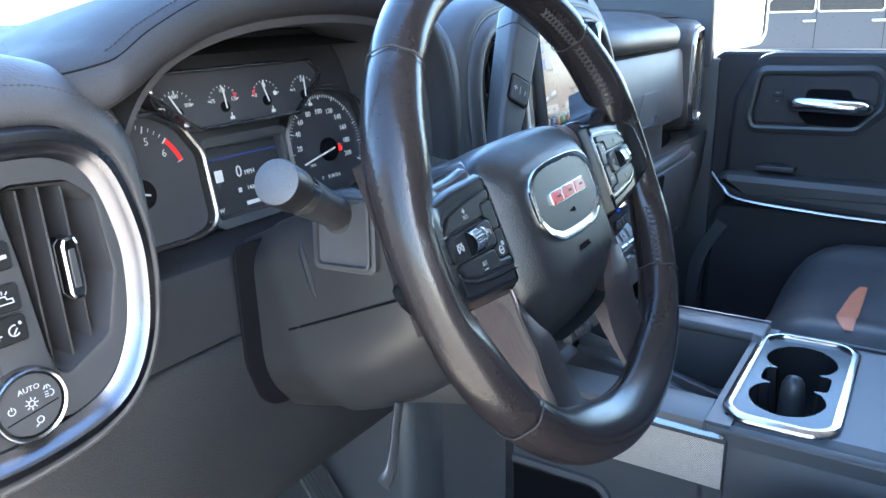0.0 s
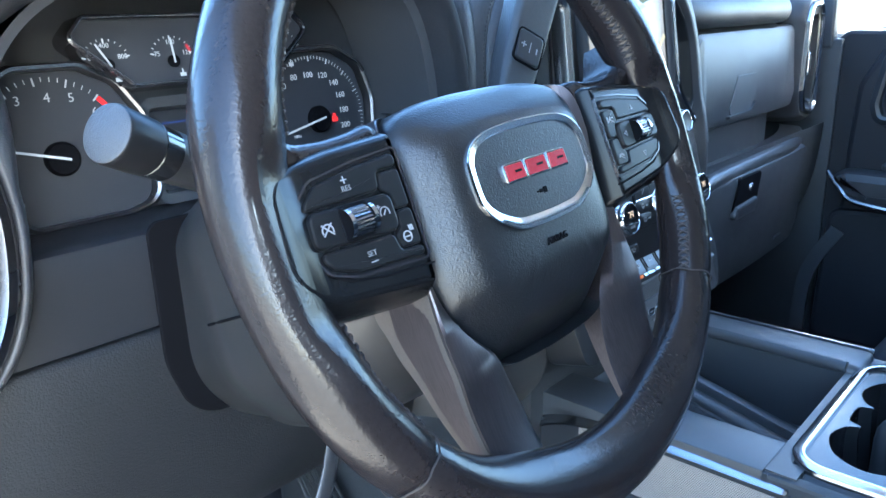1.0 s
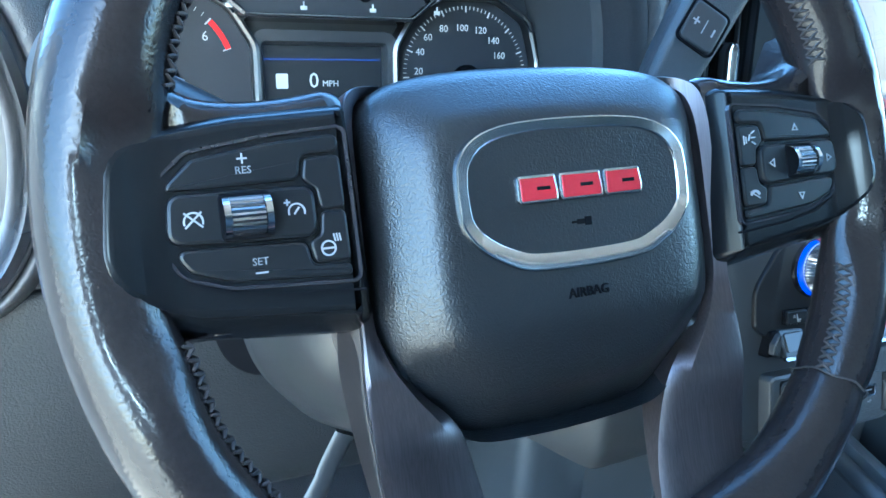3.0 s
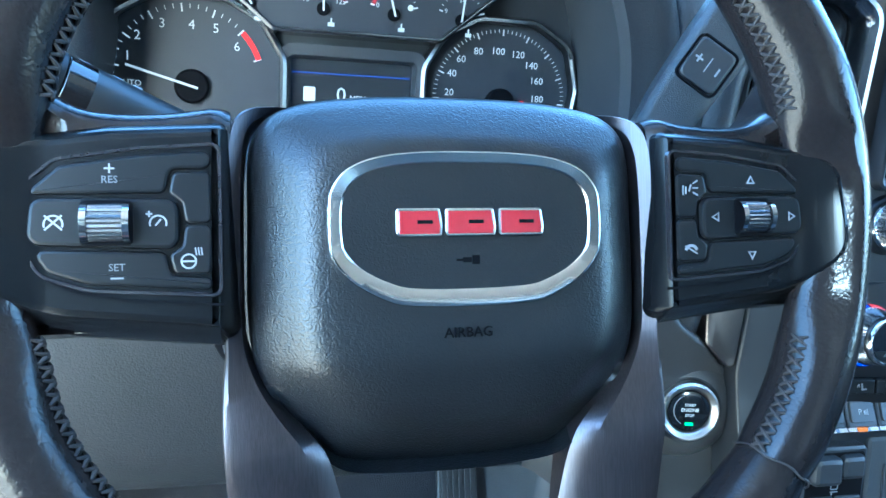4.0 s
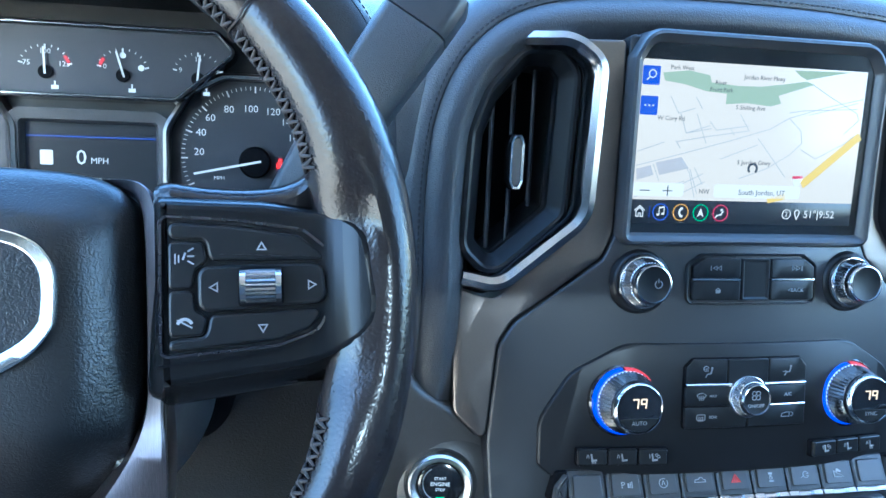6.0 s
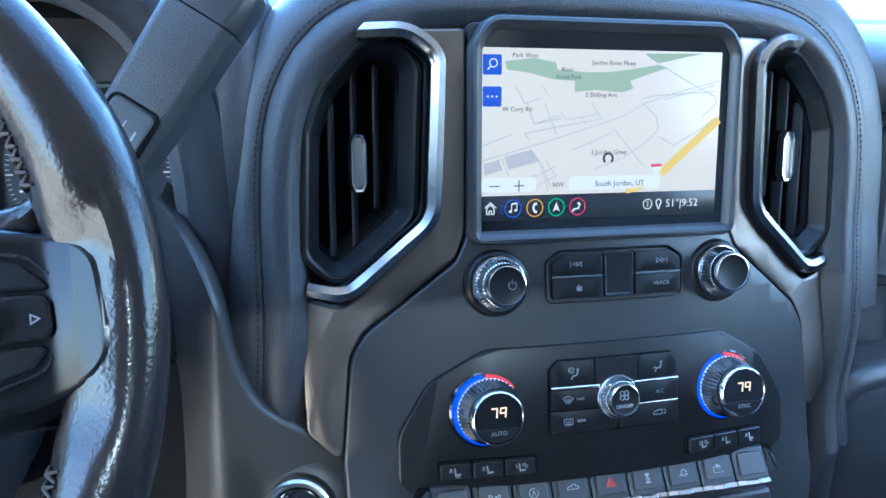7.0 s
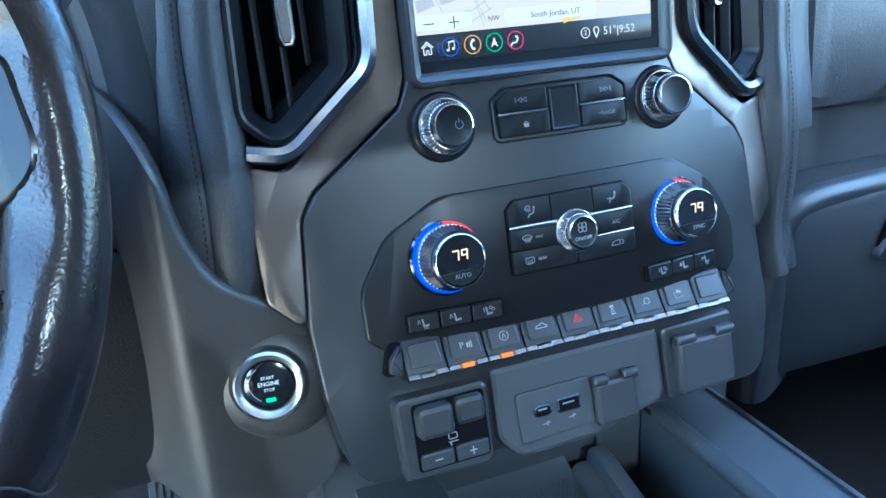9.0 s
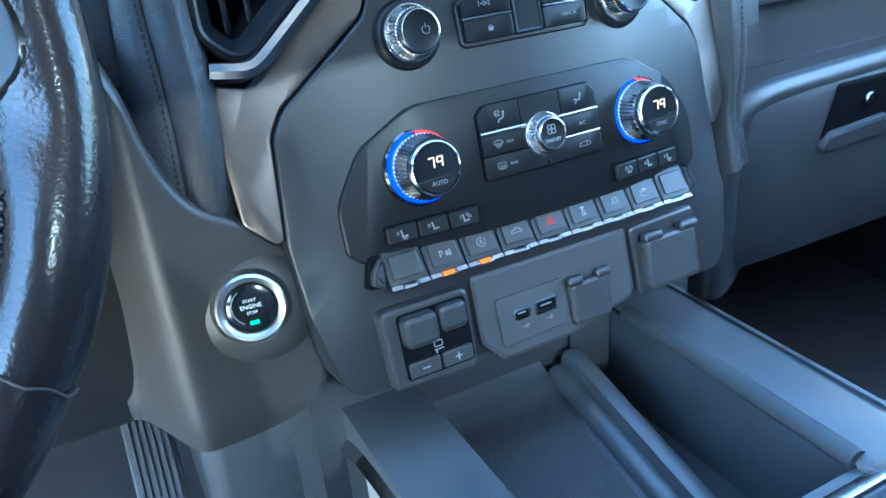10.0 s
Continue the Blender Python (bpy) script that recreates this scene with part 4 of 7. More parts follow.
def rim_piece(a0, a1, mat, label):
    bm = bmesh.new()
    n = int((a1 - a0) / 2.5)
    rows = []
    for i in range(n + 1):
        a = a0 + (a1 - a0) * i / n
        e = min(i, n - i)
        pinch = (-0.0012, -0.0003)[min(e, 1)] if e < 2 else 0.0
        rows.append([bm.verts.new(rim_point(a, b * 15, swell(a) + pinch)) for b in range(24)])
    grid_faces(bm, rows, False, True)
    return part("rim", bm, mat, wheel, label)


for a0, a1 in ((-37, 42), (42, 138), (138, 217), (217, 323)):
    rim_piece(a0, a1, RIMHIDE, "black leather, polished by wear")
for a in (-37, 42, 138, 217):
    part("rim_seam", tube([rim_point(a + 0.25 * math.sin(b), b * 10, swell(a) + 0.0001) for b in range(36)] + [rim_point(a, 0, swell(a) + 0.0001)], 0.0005, 5), STITCH, wheel)


def cross_stitch(a0, a1, b0):
    """Crossed threads along the inner side of the rim."""
    bm = bmesh.new()
    a, k = a0, 0
    while a < a1:
        s = swell(a) + 0.0006
        for db, e in ((-9, 1), (9, -1)):
            pts = [rim_point(a - 0.7 * e, b0 - 11, s - 0.0004), rim_point(a - 0.2 * e, b0 - 3, s + 0.0006), rim_point(a + 0.2 * e, b0 + 3, s + 0.0006), rim_point(a + 0.7 * e, b0 + 11, s - 0.0004)]
            tube(pts, [0.0005, 0.0009, 0.0009, 0.0005], 6, bm=bm)
        a += 1.75
        k += 1
    return part("rim_stitching", bm, STITCH, wheel, "grey cross stitching")


cross_stitch(-36, -17, 64)
cross_stitch(19, 41, 68)
cross_stitch(43, 60, 68)
cross_stitch(139, 162, 78)
cross_stitch(194, 216, 80)


# side spokes that flow into the rim
def side_spoke(s):
    edge = spline([(0.0875, 0.0470), (0.0900, 0.0478), (0.0935, 0.0478), (0.100, 0.0468), (0.109, 0.0455), (0.125, 0.0447), (0.140, 0.0465), (0.150, 0.0525), (0.157, 0.0630), (0.163, 0.0720)], 4)
    rows = []
    for x, y in edge:
        k = max(0.0, (x - 0.135) / 0.028)
        h = -0.0125 + 0.0125 * k * k - 0.6 * max(0.0, 0.0945 - x)
        rows.append([(s * x, -0.040, -0.045), (s * x, -0.036, -0.016)] + [(s * x, -0.030 + (y + 0.022) * f, h - 0.002 * (1 - f) - 0.03 * (1 - f) * min(1.0, max(0.0, (x - 0.142) / 0.012))) for f in (0.0, 0.5, 1.0)] + [(s * x, y - 0.0045, h - 0.001), (s * x, y - 0.002, h - 0.0032), (s * x, y - 0.0003, h - 0.007), (s * x, y, h - 0.012), (s * x, y - 0.002, -0.045)])
    part("spoke", loft(rows), RIMHIDE, wheel)


side_spoke(1)
side_spoke(-1)


def ring_loft(shape, steps):
    """A cushion: the outline drawn in by each step's first number and raised to its second, its lower third folded back."""
    bm = bmesh.new()
    steps = list(steps) + [(0.050, 0.0002), (0.058, 0.0003), (0.066, 0.0003), (0.073, 0.0003)]
    rows = []
    for d, h in steps:
        row = []
        for x, y in shape:
            px, py = x * (1 - d / 0.0835), -0.02 + (y + 0.02) * (1 - d / 0.0775)
            fold = 0.42 * max(0.0, -0.052 - py) if h > -0.02 else 0.0
            row.append(bm.verts.new((px, py, h - fold)))
        rows.append(row)
    grid_faces(bm, rows, False, True)
    bm.faces.new(rows[-1])
    return bm


HALF = [(0.0, 0.0555), (0.030, 0.0550), (0.055, 0.0525), (0.070, 0.0480), (0.0785, 0.0400), (0.0815, 0.0280), (0.0820, 0.0050), (0.0825, -0.0300), (0.0805, -0.0500), (0.0755, -0.0635), (0.0660, -0.0775), (0.0555, -0.0900), (0.0460, -0.0965), (0.0300, -0.0990), (0.0, -0.1000)]
pad_shape = ccw(spline(HALF + [(-x, y) for x, y in HALF[-2:0:-1]], 5, True))
part("airbag_cover", ring_loft(pad_shape, [(0.0, -0.050), (0.0, -0.028), (0.0008, -0.0225), (0.0028, -0.0185), (0.0070, -0.0142), (0.0130, -0.0092), (0.0180, -0.0050), (0.0220, -0.0026), (0.0270, -0.0012), (0.034, -0.0005), (0.043, 0.0)]), PADHIDE, wheel, "grained black airbag cover")


def both(half):
    return spline(half + [(-x, y) for x, y in half[-2:0:-1]], 6, True)


ring_out = both([(0.0, 0.0295), (0.020, 0.0290), (0.036, 0.0270), (0.047, 0.0225), (0.053, 0.0155), (0.0545, 0.0080), (0.0545, -0.0040), (0.053, -0.0115), (0.046, -0.0200), (0.034, -0.0270), (0.024, -0.0296), (0.0, -0.0305)])
ring_in = both([(0.0, 0.0245), (0.019, 0.0243), (0.033, 0.0226), (0.042, 0.0192), (0.0473, 0.0135), (0.0490, 0.0070), (0.0490, -0.0030), (0.0475, -0.0090), (0.041, -0.0155), (0.031, -0.0205), (0.022, -0.0226), (0.0, -0.0233)])
rings = []
for k, h in ((0.0, -0.006), (0.0, 0.0008), (0.05, 0.0019), (0.16, 0.0021), (0.84, 0.0013), (0.95, 0.0008), (1.0, -0.0006), (1.0, -0.004)):
    rings.append([(ox + (ix - ox) * k + 0.0012, oy + (iy - oy) * k, h) for (ox, oy), (ix, iy) in zip(ring_out, ring_in)])
part("emblem_ring", loft(rings, False), CHROME, wheel, "satin chrome ring round the emblem", smooth=25)
part("emblem_field", plate([(x + 0.0012, y) for x, y in offset(ccw(ring_in), 0.0004)], -0.004, 0.0005, 0.0002), PADHIDE, wheel)
# the maker's mark as three plain red blocks with bright edges
for x0, x1 in ((-0.0280, -0.0098), (-0.0090, 0.0115), (0.0123, 0.0312)):
    sh = fillet([(x0 + 0.001, -0.0035), (x1 - 0.0005, -0.0035), (x1, 0.0), (x1 - 0.001, 0.0075), (x0, 0.0075), (x0, -0.002)], 0.0012, 3)
    e = part("emblem_block", plate(sh, 0.0, 0.0024, 0.0006), CHROME, wheel, "bright-edged red emblem block")
    part("enamel", plate(offset(ccw(sh), -0.0011), 0.0018, 0.0029, 0.0003), RED, e, "red enamel")
    part("emblem_slot", bars([((x0 + x1) / 2 + 0.002, 0.0021, 0.006, 0.0014, 0)], 0.0026, 0.0031), VOID, e)
part("horn_symbol", bars([(0.0, -0.0125, 0.0035, 0.002, 0), (0.0035, -0.0125, 0.003, 0.0035, 0), (-0.003, -0.0125, 0.0025, 0.0009, 0)], 0.0, 0.0010), VOID, wheel)
part("airbag_lettering", letters("AIRBAG", 0.0056, 0.0, -0.0405, 0.0004, depth=0.0016), VOID, wheel, "moulded lettering")


# switch pods
def pod(s):
    shape = [(0.0895, 0.0362), (0.130, 0.0340), (0.1725, 0.0285), (0.1785, -0.0195), (0.150, -0.0335), (0.0905, -0.040)]
    side = "left" if s < 0 else "right"
    P = lambda pts: [(s * x, y) for x, y in pts]
    up = lambda x, y: pod_rise(x)
    outline = ccw(fillet(P(shape), [0.002, 0.05, 0.017, 0.020, 0.04, 0.002], 10))
    near = offset(outline, 0.001)
    rings = [[(x, y, h) if d < 0.001 or y < -0.005 else (*near[i], h) for i, (x, y) in enumerate(offset(outline, d))] for d, h in ((0.004, -0.044), (0.0075, -0.030), (0.0055, -0.018), (0.0015, -0.0115), (0.0, -0.0100), (-0.0008, -0.0080), (-0.0022, -0.0066), (-0.0045, -0.0060))]
    bm = loft(rings)
    slices(bm, 0.003, 0, 0.147, 0.182)
    slices(bm, 0.003, 0, -0.181, -0.146)
    p = part("switch_pod", bm, PODGLOSS, wheel, "gloss black switch pod", m=Matrix.Translation((0, 0.00325, 0)), warp=up)
    inset = fillet(P([(0.0925, 0.0275), (0.120, 0.0255), (0.146, 0.0215), (0.156, 0.013), (0.157, -0.006), (0.151, -0.0175), (0.136, -0.0225), (0.0925, -0.0255)]), [0.002, 0.02, 0.008, 0.006, 0.006, 0.008, 0.02, 0.002], 5)
    part("pod_edge", sweep(ccw(inset), [(0.0, -0.007), (0.0006, -0.0052), (0.0016, -0.0052), (0.0022, -0.007)]), DARKMETAL, p)
    part("switch_key", plate(fillet(P([(0.0945, 0.026), (0.120, 0.0240), (0.145, 0.020), (0.1535, 0.0125), (0.1540, 0.010), (0.110, 0.0105), (0.1085, 0.019), (0.0945, 0.0195)]), 0.003, 3), -0.008, -0.0042, 0.0012), KEYBLACK, p)
    part("switch_key", plate(fillet(P([(0.0945, -0.0245), (0.136, -0.0215), (0.149, -0.017), (0.1545, -0.009), (0.110, -0.0105), (0.1085, -0.0190), (0.0945, -0.0200)]), 0.003, 3), -0.008, -0.0042, 0.0012), KEYBLACK, p)
    part("switch_key", plate(fillet(P([(0.0945, 0.0185), (0.1075, 0.0180), (0.1090, 0.0105), (0.1045, 0.007), (0.1035, -0.0003), (0.0945, -0.0003)]), 0.0022, 3), -0.008, -0.0045, 0.0010), KEYBLACK, p)
    part("switch_key", plate(fillet(P([(0.0945, -0.0009), (0.1035, -0.0009), (0.1045, -0.0085), (0.1090, -0.0115), (0.1075, -0.0185), (0.0945, -0.0190)]), 0.0022, 3), -0.008, -0.0045, 0.0010), KEYBLACK, p)
    rocker = part("rocker", plate(fillet(P([(0.1055, 0.0085), (0.154, 0.0090), (0.1555, -0.0075), (0.1055, -0.0098)]), 0.0045, 4), -0.008, -0.0030, 0.0014), KEYBLACK, p)
    # knurled roller between two bright ends
    rc = s * 0.1295
    bm = bmesh.new()
    rows = []
    for i in range(25):
        a = math.pi * i / 24
        k = 0.0004 if i % 2 else 0.0
        rows.append([bm.verts.new((rc + dx, (0.0068 - k) * math.cos(a), -0.0036 + (0.0066 - k) * math.sin(a))) for dx in (-0.0058, -0.003, 0.003, 0.0058)])
    grid_faces(bm, rows)
    part("roller", bm, ROLLER, rocker, "knurled gunmetal roller")
    part("roller_slot", plate(rect(rc - 0.0088, rc + 0.0088, -0.0080, 0.0080, 0.002), -0.006, -0.0027, 0.0004), VOID, rocker)
    for dx in (-0.0068, 0.0068):
        rows = []
        bm = bmesh.new()
        for i in range(17):
            a = math.pi * i / 16
            rows.append([bm.verts.new((rc + dx + w, 0.0073 * math.cos(a), -0.0036 + 0.0071 * math.sin(a))) for w in (-0.0011, 0.0011)])
        grid_faces(bm, rows)
        part("roller_cap", bm, CHROME, rocker)
    h0, h1 = -0.0044, -0.0039
    if s < 0:
        part("key_lettering", letters("RES", 0.0036, -0.1285, 0.0152, -0.0040), DIMINK, p)
        part("key_lettering", letters("SET", 0.0036, -0.1265, -0.0158, -0.0040), DIMINK, p)
        part("key_symbol", bars([(-0.1285, 0.0192, 0.0034, 0.0006, 0), (-0.1285, 0.0192, 0.0034, 0.0006, 90)], h0, h1), INK, p)
        part("key_symbol", bars([(-0.1265, -0.0195, 0.0042, 0.0006, 0)], h0, h1), INK, p)
        bm = line(arc(-0.1465, -0.0004, 0.0030, -20, 200), 0.0006, -0.0032, -0.0027)
        bars([(-0.1465, 0.0002, 0.0075, 0.0006, 42), (-0.1465, 0.0002, 0.0075, 0.0006, -42)], -0.0032, -0.0027, bm)
        part("key_symbol", bm, INK, p)
        bm = line(arc(-0.1125, -0.0004, 0.0028, -20, 200), 0.0006, -0.0032, -0.0027)
        bars([(-0.1125, 0.0, 0.003, 0.0006, 50), (-0.1155, 0.003, 0.0022, 0.0006, 0), (-0.1155, 0.003, 0.0022, 0.0006, 90)], -0.0032, -0.0027, bm)
        part("key_symbol", bm, INK, p)
        bm = line(ngon(-0.1025, -0.0140, 0.0025, 20), 0.0006, -0.0046, -0.0041, True)
        bars([(-0.1025, -0.0140, 0.0048, 0.0007, 0), (-0.1000, -0.0105, 0.0005, 0.0028, 8), (-0.0990, -0.0105, 0.0005, 0.0028, 8), (-0.0980, -0.0105, 0.0005, 0.0028, 8)], -0.0046, -0.0041, bm)
        part("key_symbol", bm, INK, p)
    else:
        tri = lambda x, y, a: [(x + 0.0019 * math.cos(radians(a + k)), y + 0.0019 * math.sin(radians(a + k))) for k in (0, 120, 240)]
        for x, y, a, h in ((0.1300, 0.0155, 90, h0), (0.1300, -0.0162, -90, h0), (0.1120, 0.0, 180, -0.0032), (0.1490, 0.0, 0, -0.0032)):
            part("key_symbol", line(tri(x, y, a), 0.0005, h, h + 0.0005, True), INK, p)
        bm = bars([(0.1005, 0.0125, 0.0030, 0.0007, 70), (0.1030, 0.0150, 0.0026, 0.0006, 30), (0.1030, 0.0125, 0.0026, 0.0006, 0), (0.1030, 0.0100, 0.0026, 0.0006, -30), (0.0985, 0.0115, 0.0005, 0.0030, 0), (0.0972, 0.0115, 0.0005, 0.0040, 0)], -0.0046, -0.0041)
        part("key_symbol", bm, INK, p)
        bm = line(arc(0.1005, -0.0148, 0.0028, 20, 160, 10), 0.0012, -0.0046, -0.0041)
        bars([(0.1005, -0.0138, 0.0065, 0.0005, -30)], -0.0046, -0.0041, bm)
        part("key_symbol", bm, INK, p)
    part("pod_groove", line(P([(0.0905, -0.0300), (0.120, -0.0278), (0.140, -0.0245), (0.152, -0.0185)]), 0.0009, -0.0075, -0.0052), VOID, p)


pod(1)
pod(-1)


def lower_spoke(s):
    """The satin trim that runs down beside the cover and widens into a folded leg to the bottom of the rim."""
    inner = [(0.064, 0.0495), (0.0745, 0.0455), (0.0800, 0.0400), (0.0822, 0.0300), (0.0830, 0.015), (0.0834, -0.010), (0.0834, -0.030), (0.0825, -0.044), (0.0770, -0.058), (0.067, -0.0720), (0.054, -0.087), (0.048, -0.106), (0.0435, -0.130), (0.041, -0.165)]
    ridge = [(0.065, 0.0515), (0.0770, 0.0498), (0.0845, 0.0455), (0.0882, 0.0370), (0.0895, 0.020), (0.0900, -0.010), (0.0905, -0.033), (0.0905, -0.047), (0.0915, -0.059), (0.0920, -0.0720), (0.0915, -0.087), (0.0897, -0.106), (0.0865, -0.130), (0.083, -0.165)]
    outer = [(0.0655, 0.0525), (0.0775, 0.0512), (0.0855, 0.0468), (0.0893, 0.0380), (0.0906, 0.020), (0.0911, -0.010), (0.0918, -0.036), (0.0955, -0.048), (0.0965, -0.061), (0.096, -0.0740), (0.0945, -0.089), (0.0915, -0.108), (0.086, -0.132), (0.081, -0.167)]
    hr = [-0.034, -0.026, -0.0195, -0.0165, -0.0155, -0.0155, -0.0155, -0.0155, -0.0150, -0.0140, -0.0130, -0.0150, -0.0150, -0.010]
    rows, side = [], []
    for k, (i, r, o) in enumerate(zip(inner, ridge, outer)):
        h, low = hr[k], 0.004 if k < 6 else (0.038, 0.046, 0.045, 0.041, 0.034, 0.026, 0.017, 0.008)[k - 6]
        mix = lambda a, b, f: (s * (a[0] + (b[0] - a[0]) * f), a[1] + (b[1] - a[1]) * f)
        k0 = min(1.0, max(0.0, (k - 5) / 3))
        ox = r[0] + (o[0] - r[0]) * (1 - k0) - 0.11 * low * k0
        deep = 0.035 if k < 9 else (0.032, 0.028, 0.022, 0.016, 0.012)[k - 9]
        rows.append([(*mix(i, i, 0), h - deep), (*mix(i, r, 0.0), h - 0.0095), (*mix(i, r, 0.20), h - 0.0035), (*mix(i, r, 0.90), h - 0.0002), (*mix(r, r, 0), h - 0.0010), (*mix(r, r, 0), h - deep)])
        side.append([(s * (r[0] - 0.002), r[1], h - 0.0030), (s * (r[0] + 0.0006), r[1], h - 0.0022), (s * (ox + 0.0002), o[1], h - low), (s * ox, o[1], h - low - 0.004), (s * (ox - 0.006), r[1], h - low - 0.004)])
    glide = lambda rr: [list(c) for c in zip(*[spline(list(q), 4) for q in zip(*rr)])]
    sp = part("lower_spoke", loft(glide(rows), True, close=True), SPOKE, wheel, "satin gunmetal spoke", smooth=35)
    part("spoke_side", loft(glide(side[5:]), True, close=True), SPOKESIDE, sp, "taupe plastic flank", smooth=35)


lower_spoke(1)
lower_spoke(-1)
part("hub_back", loft([[(x * k, y * k - (1 - k) * 0.02, h) for x, y in pad_shape] for k, h in ((0.98, -0.045), (0.9, -0.06), (0.75, -0.075))]), PLASTIC, wheel)

# ---- steering column ----
col = thing("steering_column", "black steering column shroud behind the wheel", "steering column", COLUMN)


def shroud_ring(hw, lo, hi, h, sh=0.0):
    pts = fillet([(-hw, lo + 0.055), (-hw * 0.52, lo), (hw * 0.52, lo), (hw, lo + 0.055), (hw, hi - 0.02), (hw * 0.8, hi), (-hw * 0.8, hi), (-hw, hi - 0.02)], [0.075, 0.075, 0.075, 0.075, 0.03, 0.03, 0.03, 0.03], 9)
    return [(x, y, h + sh * (y - hi)) for x, y in pts]


shroud = [shroud_ring(0.060, -0.066, 0.040, -0.066), shroud_ring(0.076, -0.088, 0.046, -0.070, 0.08), shroud_ring(0.086, -0.106, 0.052, -0.082, 0.12), shroud_ring(0.091, -0.118, 0.055, -0.105, 0.15), shroud_ring(0.095, -0.128, 0.056, -0.150, 0.12), shroud_ring(0.097, -0.132, 0.056, -0.20, 0.08), shroud_ring(0.097, -0.131, 0.056, -0.222, 0.08), shroud_ring(0.094, -0.127, 0.054, -0.230, 0.08), shroud_ring(0.092, -0.120, 0.052, -0.30)]
part("lower_shroud", loft(shroud), SHROUD, col, "rounded black column shroud", smooth=50)
for s in (-1, 1):
    part("shroud_seam", tube(spline([(s * 0.0868, -0.030, -0.083), (s * 0.0915, -0.030, -0.110), (s * 0.0955, -0.030, -0.158), (s * 0.0973, -0.030, -0.206), (s * 0.0972, -0.030, -0.226)], 5), 0.0010, 6), VOID, col)
    part("shroud_flute", tube(spline([(s * 0.0955, -0.012, -0.185), (s * 0.0950, 0.010, -0.182), (s * 0.0945, 0.034, -0.180)], 4), [0.001, 0.002, 0.003, 0.004, 0.004, 0.004, 0.004, 0.003, 0.001], 8), KNEETOP, col)
# No hole is cut: a black sheet on the knee panel gives the gap's shade.
part("column_gap_shade", plate(fillet([(-0.112, 0.605), (-0.112, 0.50), (-0.094, 0.448), (0.094, 0.448), (0.112, 0.50), (0.112, 0.605)], [0.01, 0.05, 0.04, 0.04, 0.05, 0.01], 7), 0.0, 0.0025, 0.001), VOID, col, "black sheet for the shade in the gap round the column", m=COLUMN.inverted() @ basis((0, 0.2385, 0), (0, 0, 1)))
part("tilt_lever", tube(spline([(-0.050, -0.122, -0.185), (-0.060, -0.140, -0.190), (-0.066, -0.152, -0.192), (-0.078, -0.170, -0.196), (-0.088, -0.176, -0.198)], 5), 0.0075, 10, 0.4, up=(0.5, 0.3, 1)), SATIN, col, "bent tilt lever")

# turn signal stalk
stalk = thing("signal_stalk", "black turn signal stalk with printed wiper symbols", "stalk", pose(0, 0, 0))
B, T = Vector((-0.090, 0.139, 0.638)), Vector((-0.187, 0.107, 0.687))
ax = (T - B).normalized()
SM = ax.to_track_quat("Z", "Y").to_matrix().to_4x4()
SM.translation = B
L = (T - B).length
part("stalk_boot", revolve([(0.0240, -0.016), (0.0234, -0.006), (0.0204, 0.0), (0.0156, 0.002), (0.0138, 0.008), (0.0114, 0.012)], n=40), RUBBER, stalk, m=SM)
part("stalk_arm", revolve([(0.0118, 0.0), (0.0122, 0.03), (0.0130, 0.055), (0.0136, L - 0.046), (0.0138, L - 0.038)], n=40), CHARCOAL, stalk, m=SM)
part("stalk_collar", revolve([(0.0138, L - 0.038), (0.0142, L - 0.026), (0.0138, L - 0.0255)], n=40), GLOSS, stalk, m=SM)
part("stalk_knob", revolve([(0.0138, L - 0.025), (0.0145, L - 0.0245), (0.0150, L - 0.003), (0.0145, L - 0.0014)], n=48), PANEL, stalk, "round black knob", m=SM)
part("knob_end", revolve([(0.0146, L - 0.0020), (0.0143, L - 0.0008), (0.0130, L), (0.0000, L + 0.0004)], n=48), GREY, stalk, "grey end disc", m=SM)
for i in range(9):
    a = radians(100 + i * 9)
    w = 0.0004 + 0.00012 * i
    part("stalk_mark", tube([(0.0140 * math.cos(a), 0.0140 * math.sin(a), L - 0.035), (0.0141 * math.cos(a), 0.0141 * math.sin(a), L - 0.030)], w * 0.7, 5), INK, stalk, m=SM)
for zz, n in ((L - 0.050, 3), (L - 0.060, 2)):
    for i in range(n):
        a = radians(95 + i * 28)
        part("stalk_symbol", tube([(0.0131 * math.cos(a), 0.0131 * math.sin(a), zz), (0.0133 * math.cos(a + 0.15), 0.0133 * math.sin(a + 0.15), zz + 0.004)], 0.0006, 5), INK, stalk, m=SM)
SPM = Matrix.Translation((-0.098, 0.132, 0.628)) @ Vector((-1, -0.15, 0.05)).to_track_quat("Z", "Y").to_matrix().to_4x4()
base = part("stalk_plate", plate(rect(-0.027, 0.027, -0.030, 0.030, 0.006), -0.008, 0.002, 0.002), PLASTIC, stalk, m=SPM)
part("plate_rim", sweep(ccw(rect(-0.0225, 0.0225, -0.0255, 0.0255, 0.005)), [(0.0012, 0.001), (0.0006, 0.0042), (-0.0012, 0.0046), (-0.0024, 0.001)]), SATIN, base)

# column gear lever
lever = thing("gear_lever", "black column gear lever with a plus and minus rocker", "gear lever", pose(0, 0, 0))
B, T = Vector((0.118, 0.124, 0.620)), Vector((0.223, 0.150, 0.777))
ax = (T - B).normalized()
fwd = Vector((-0.25, -0.93, 0.25))
sd = ax.cross(fwd).normalized()
fwd = sd.cross(ax).normalized()
LM = Matrix((sd, ax, fwd)).transposed().to_4x4()
LM.translation = B
L = (T - B).length


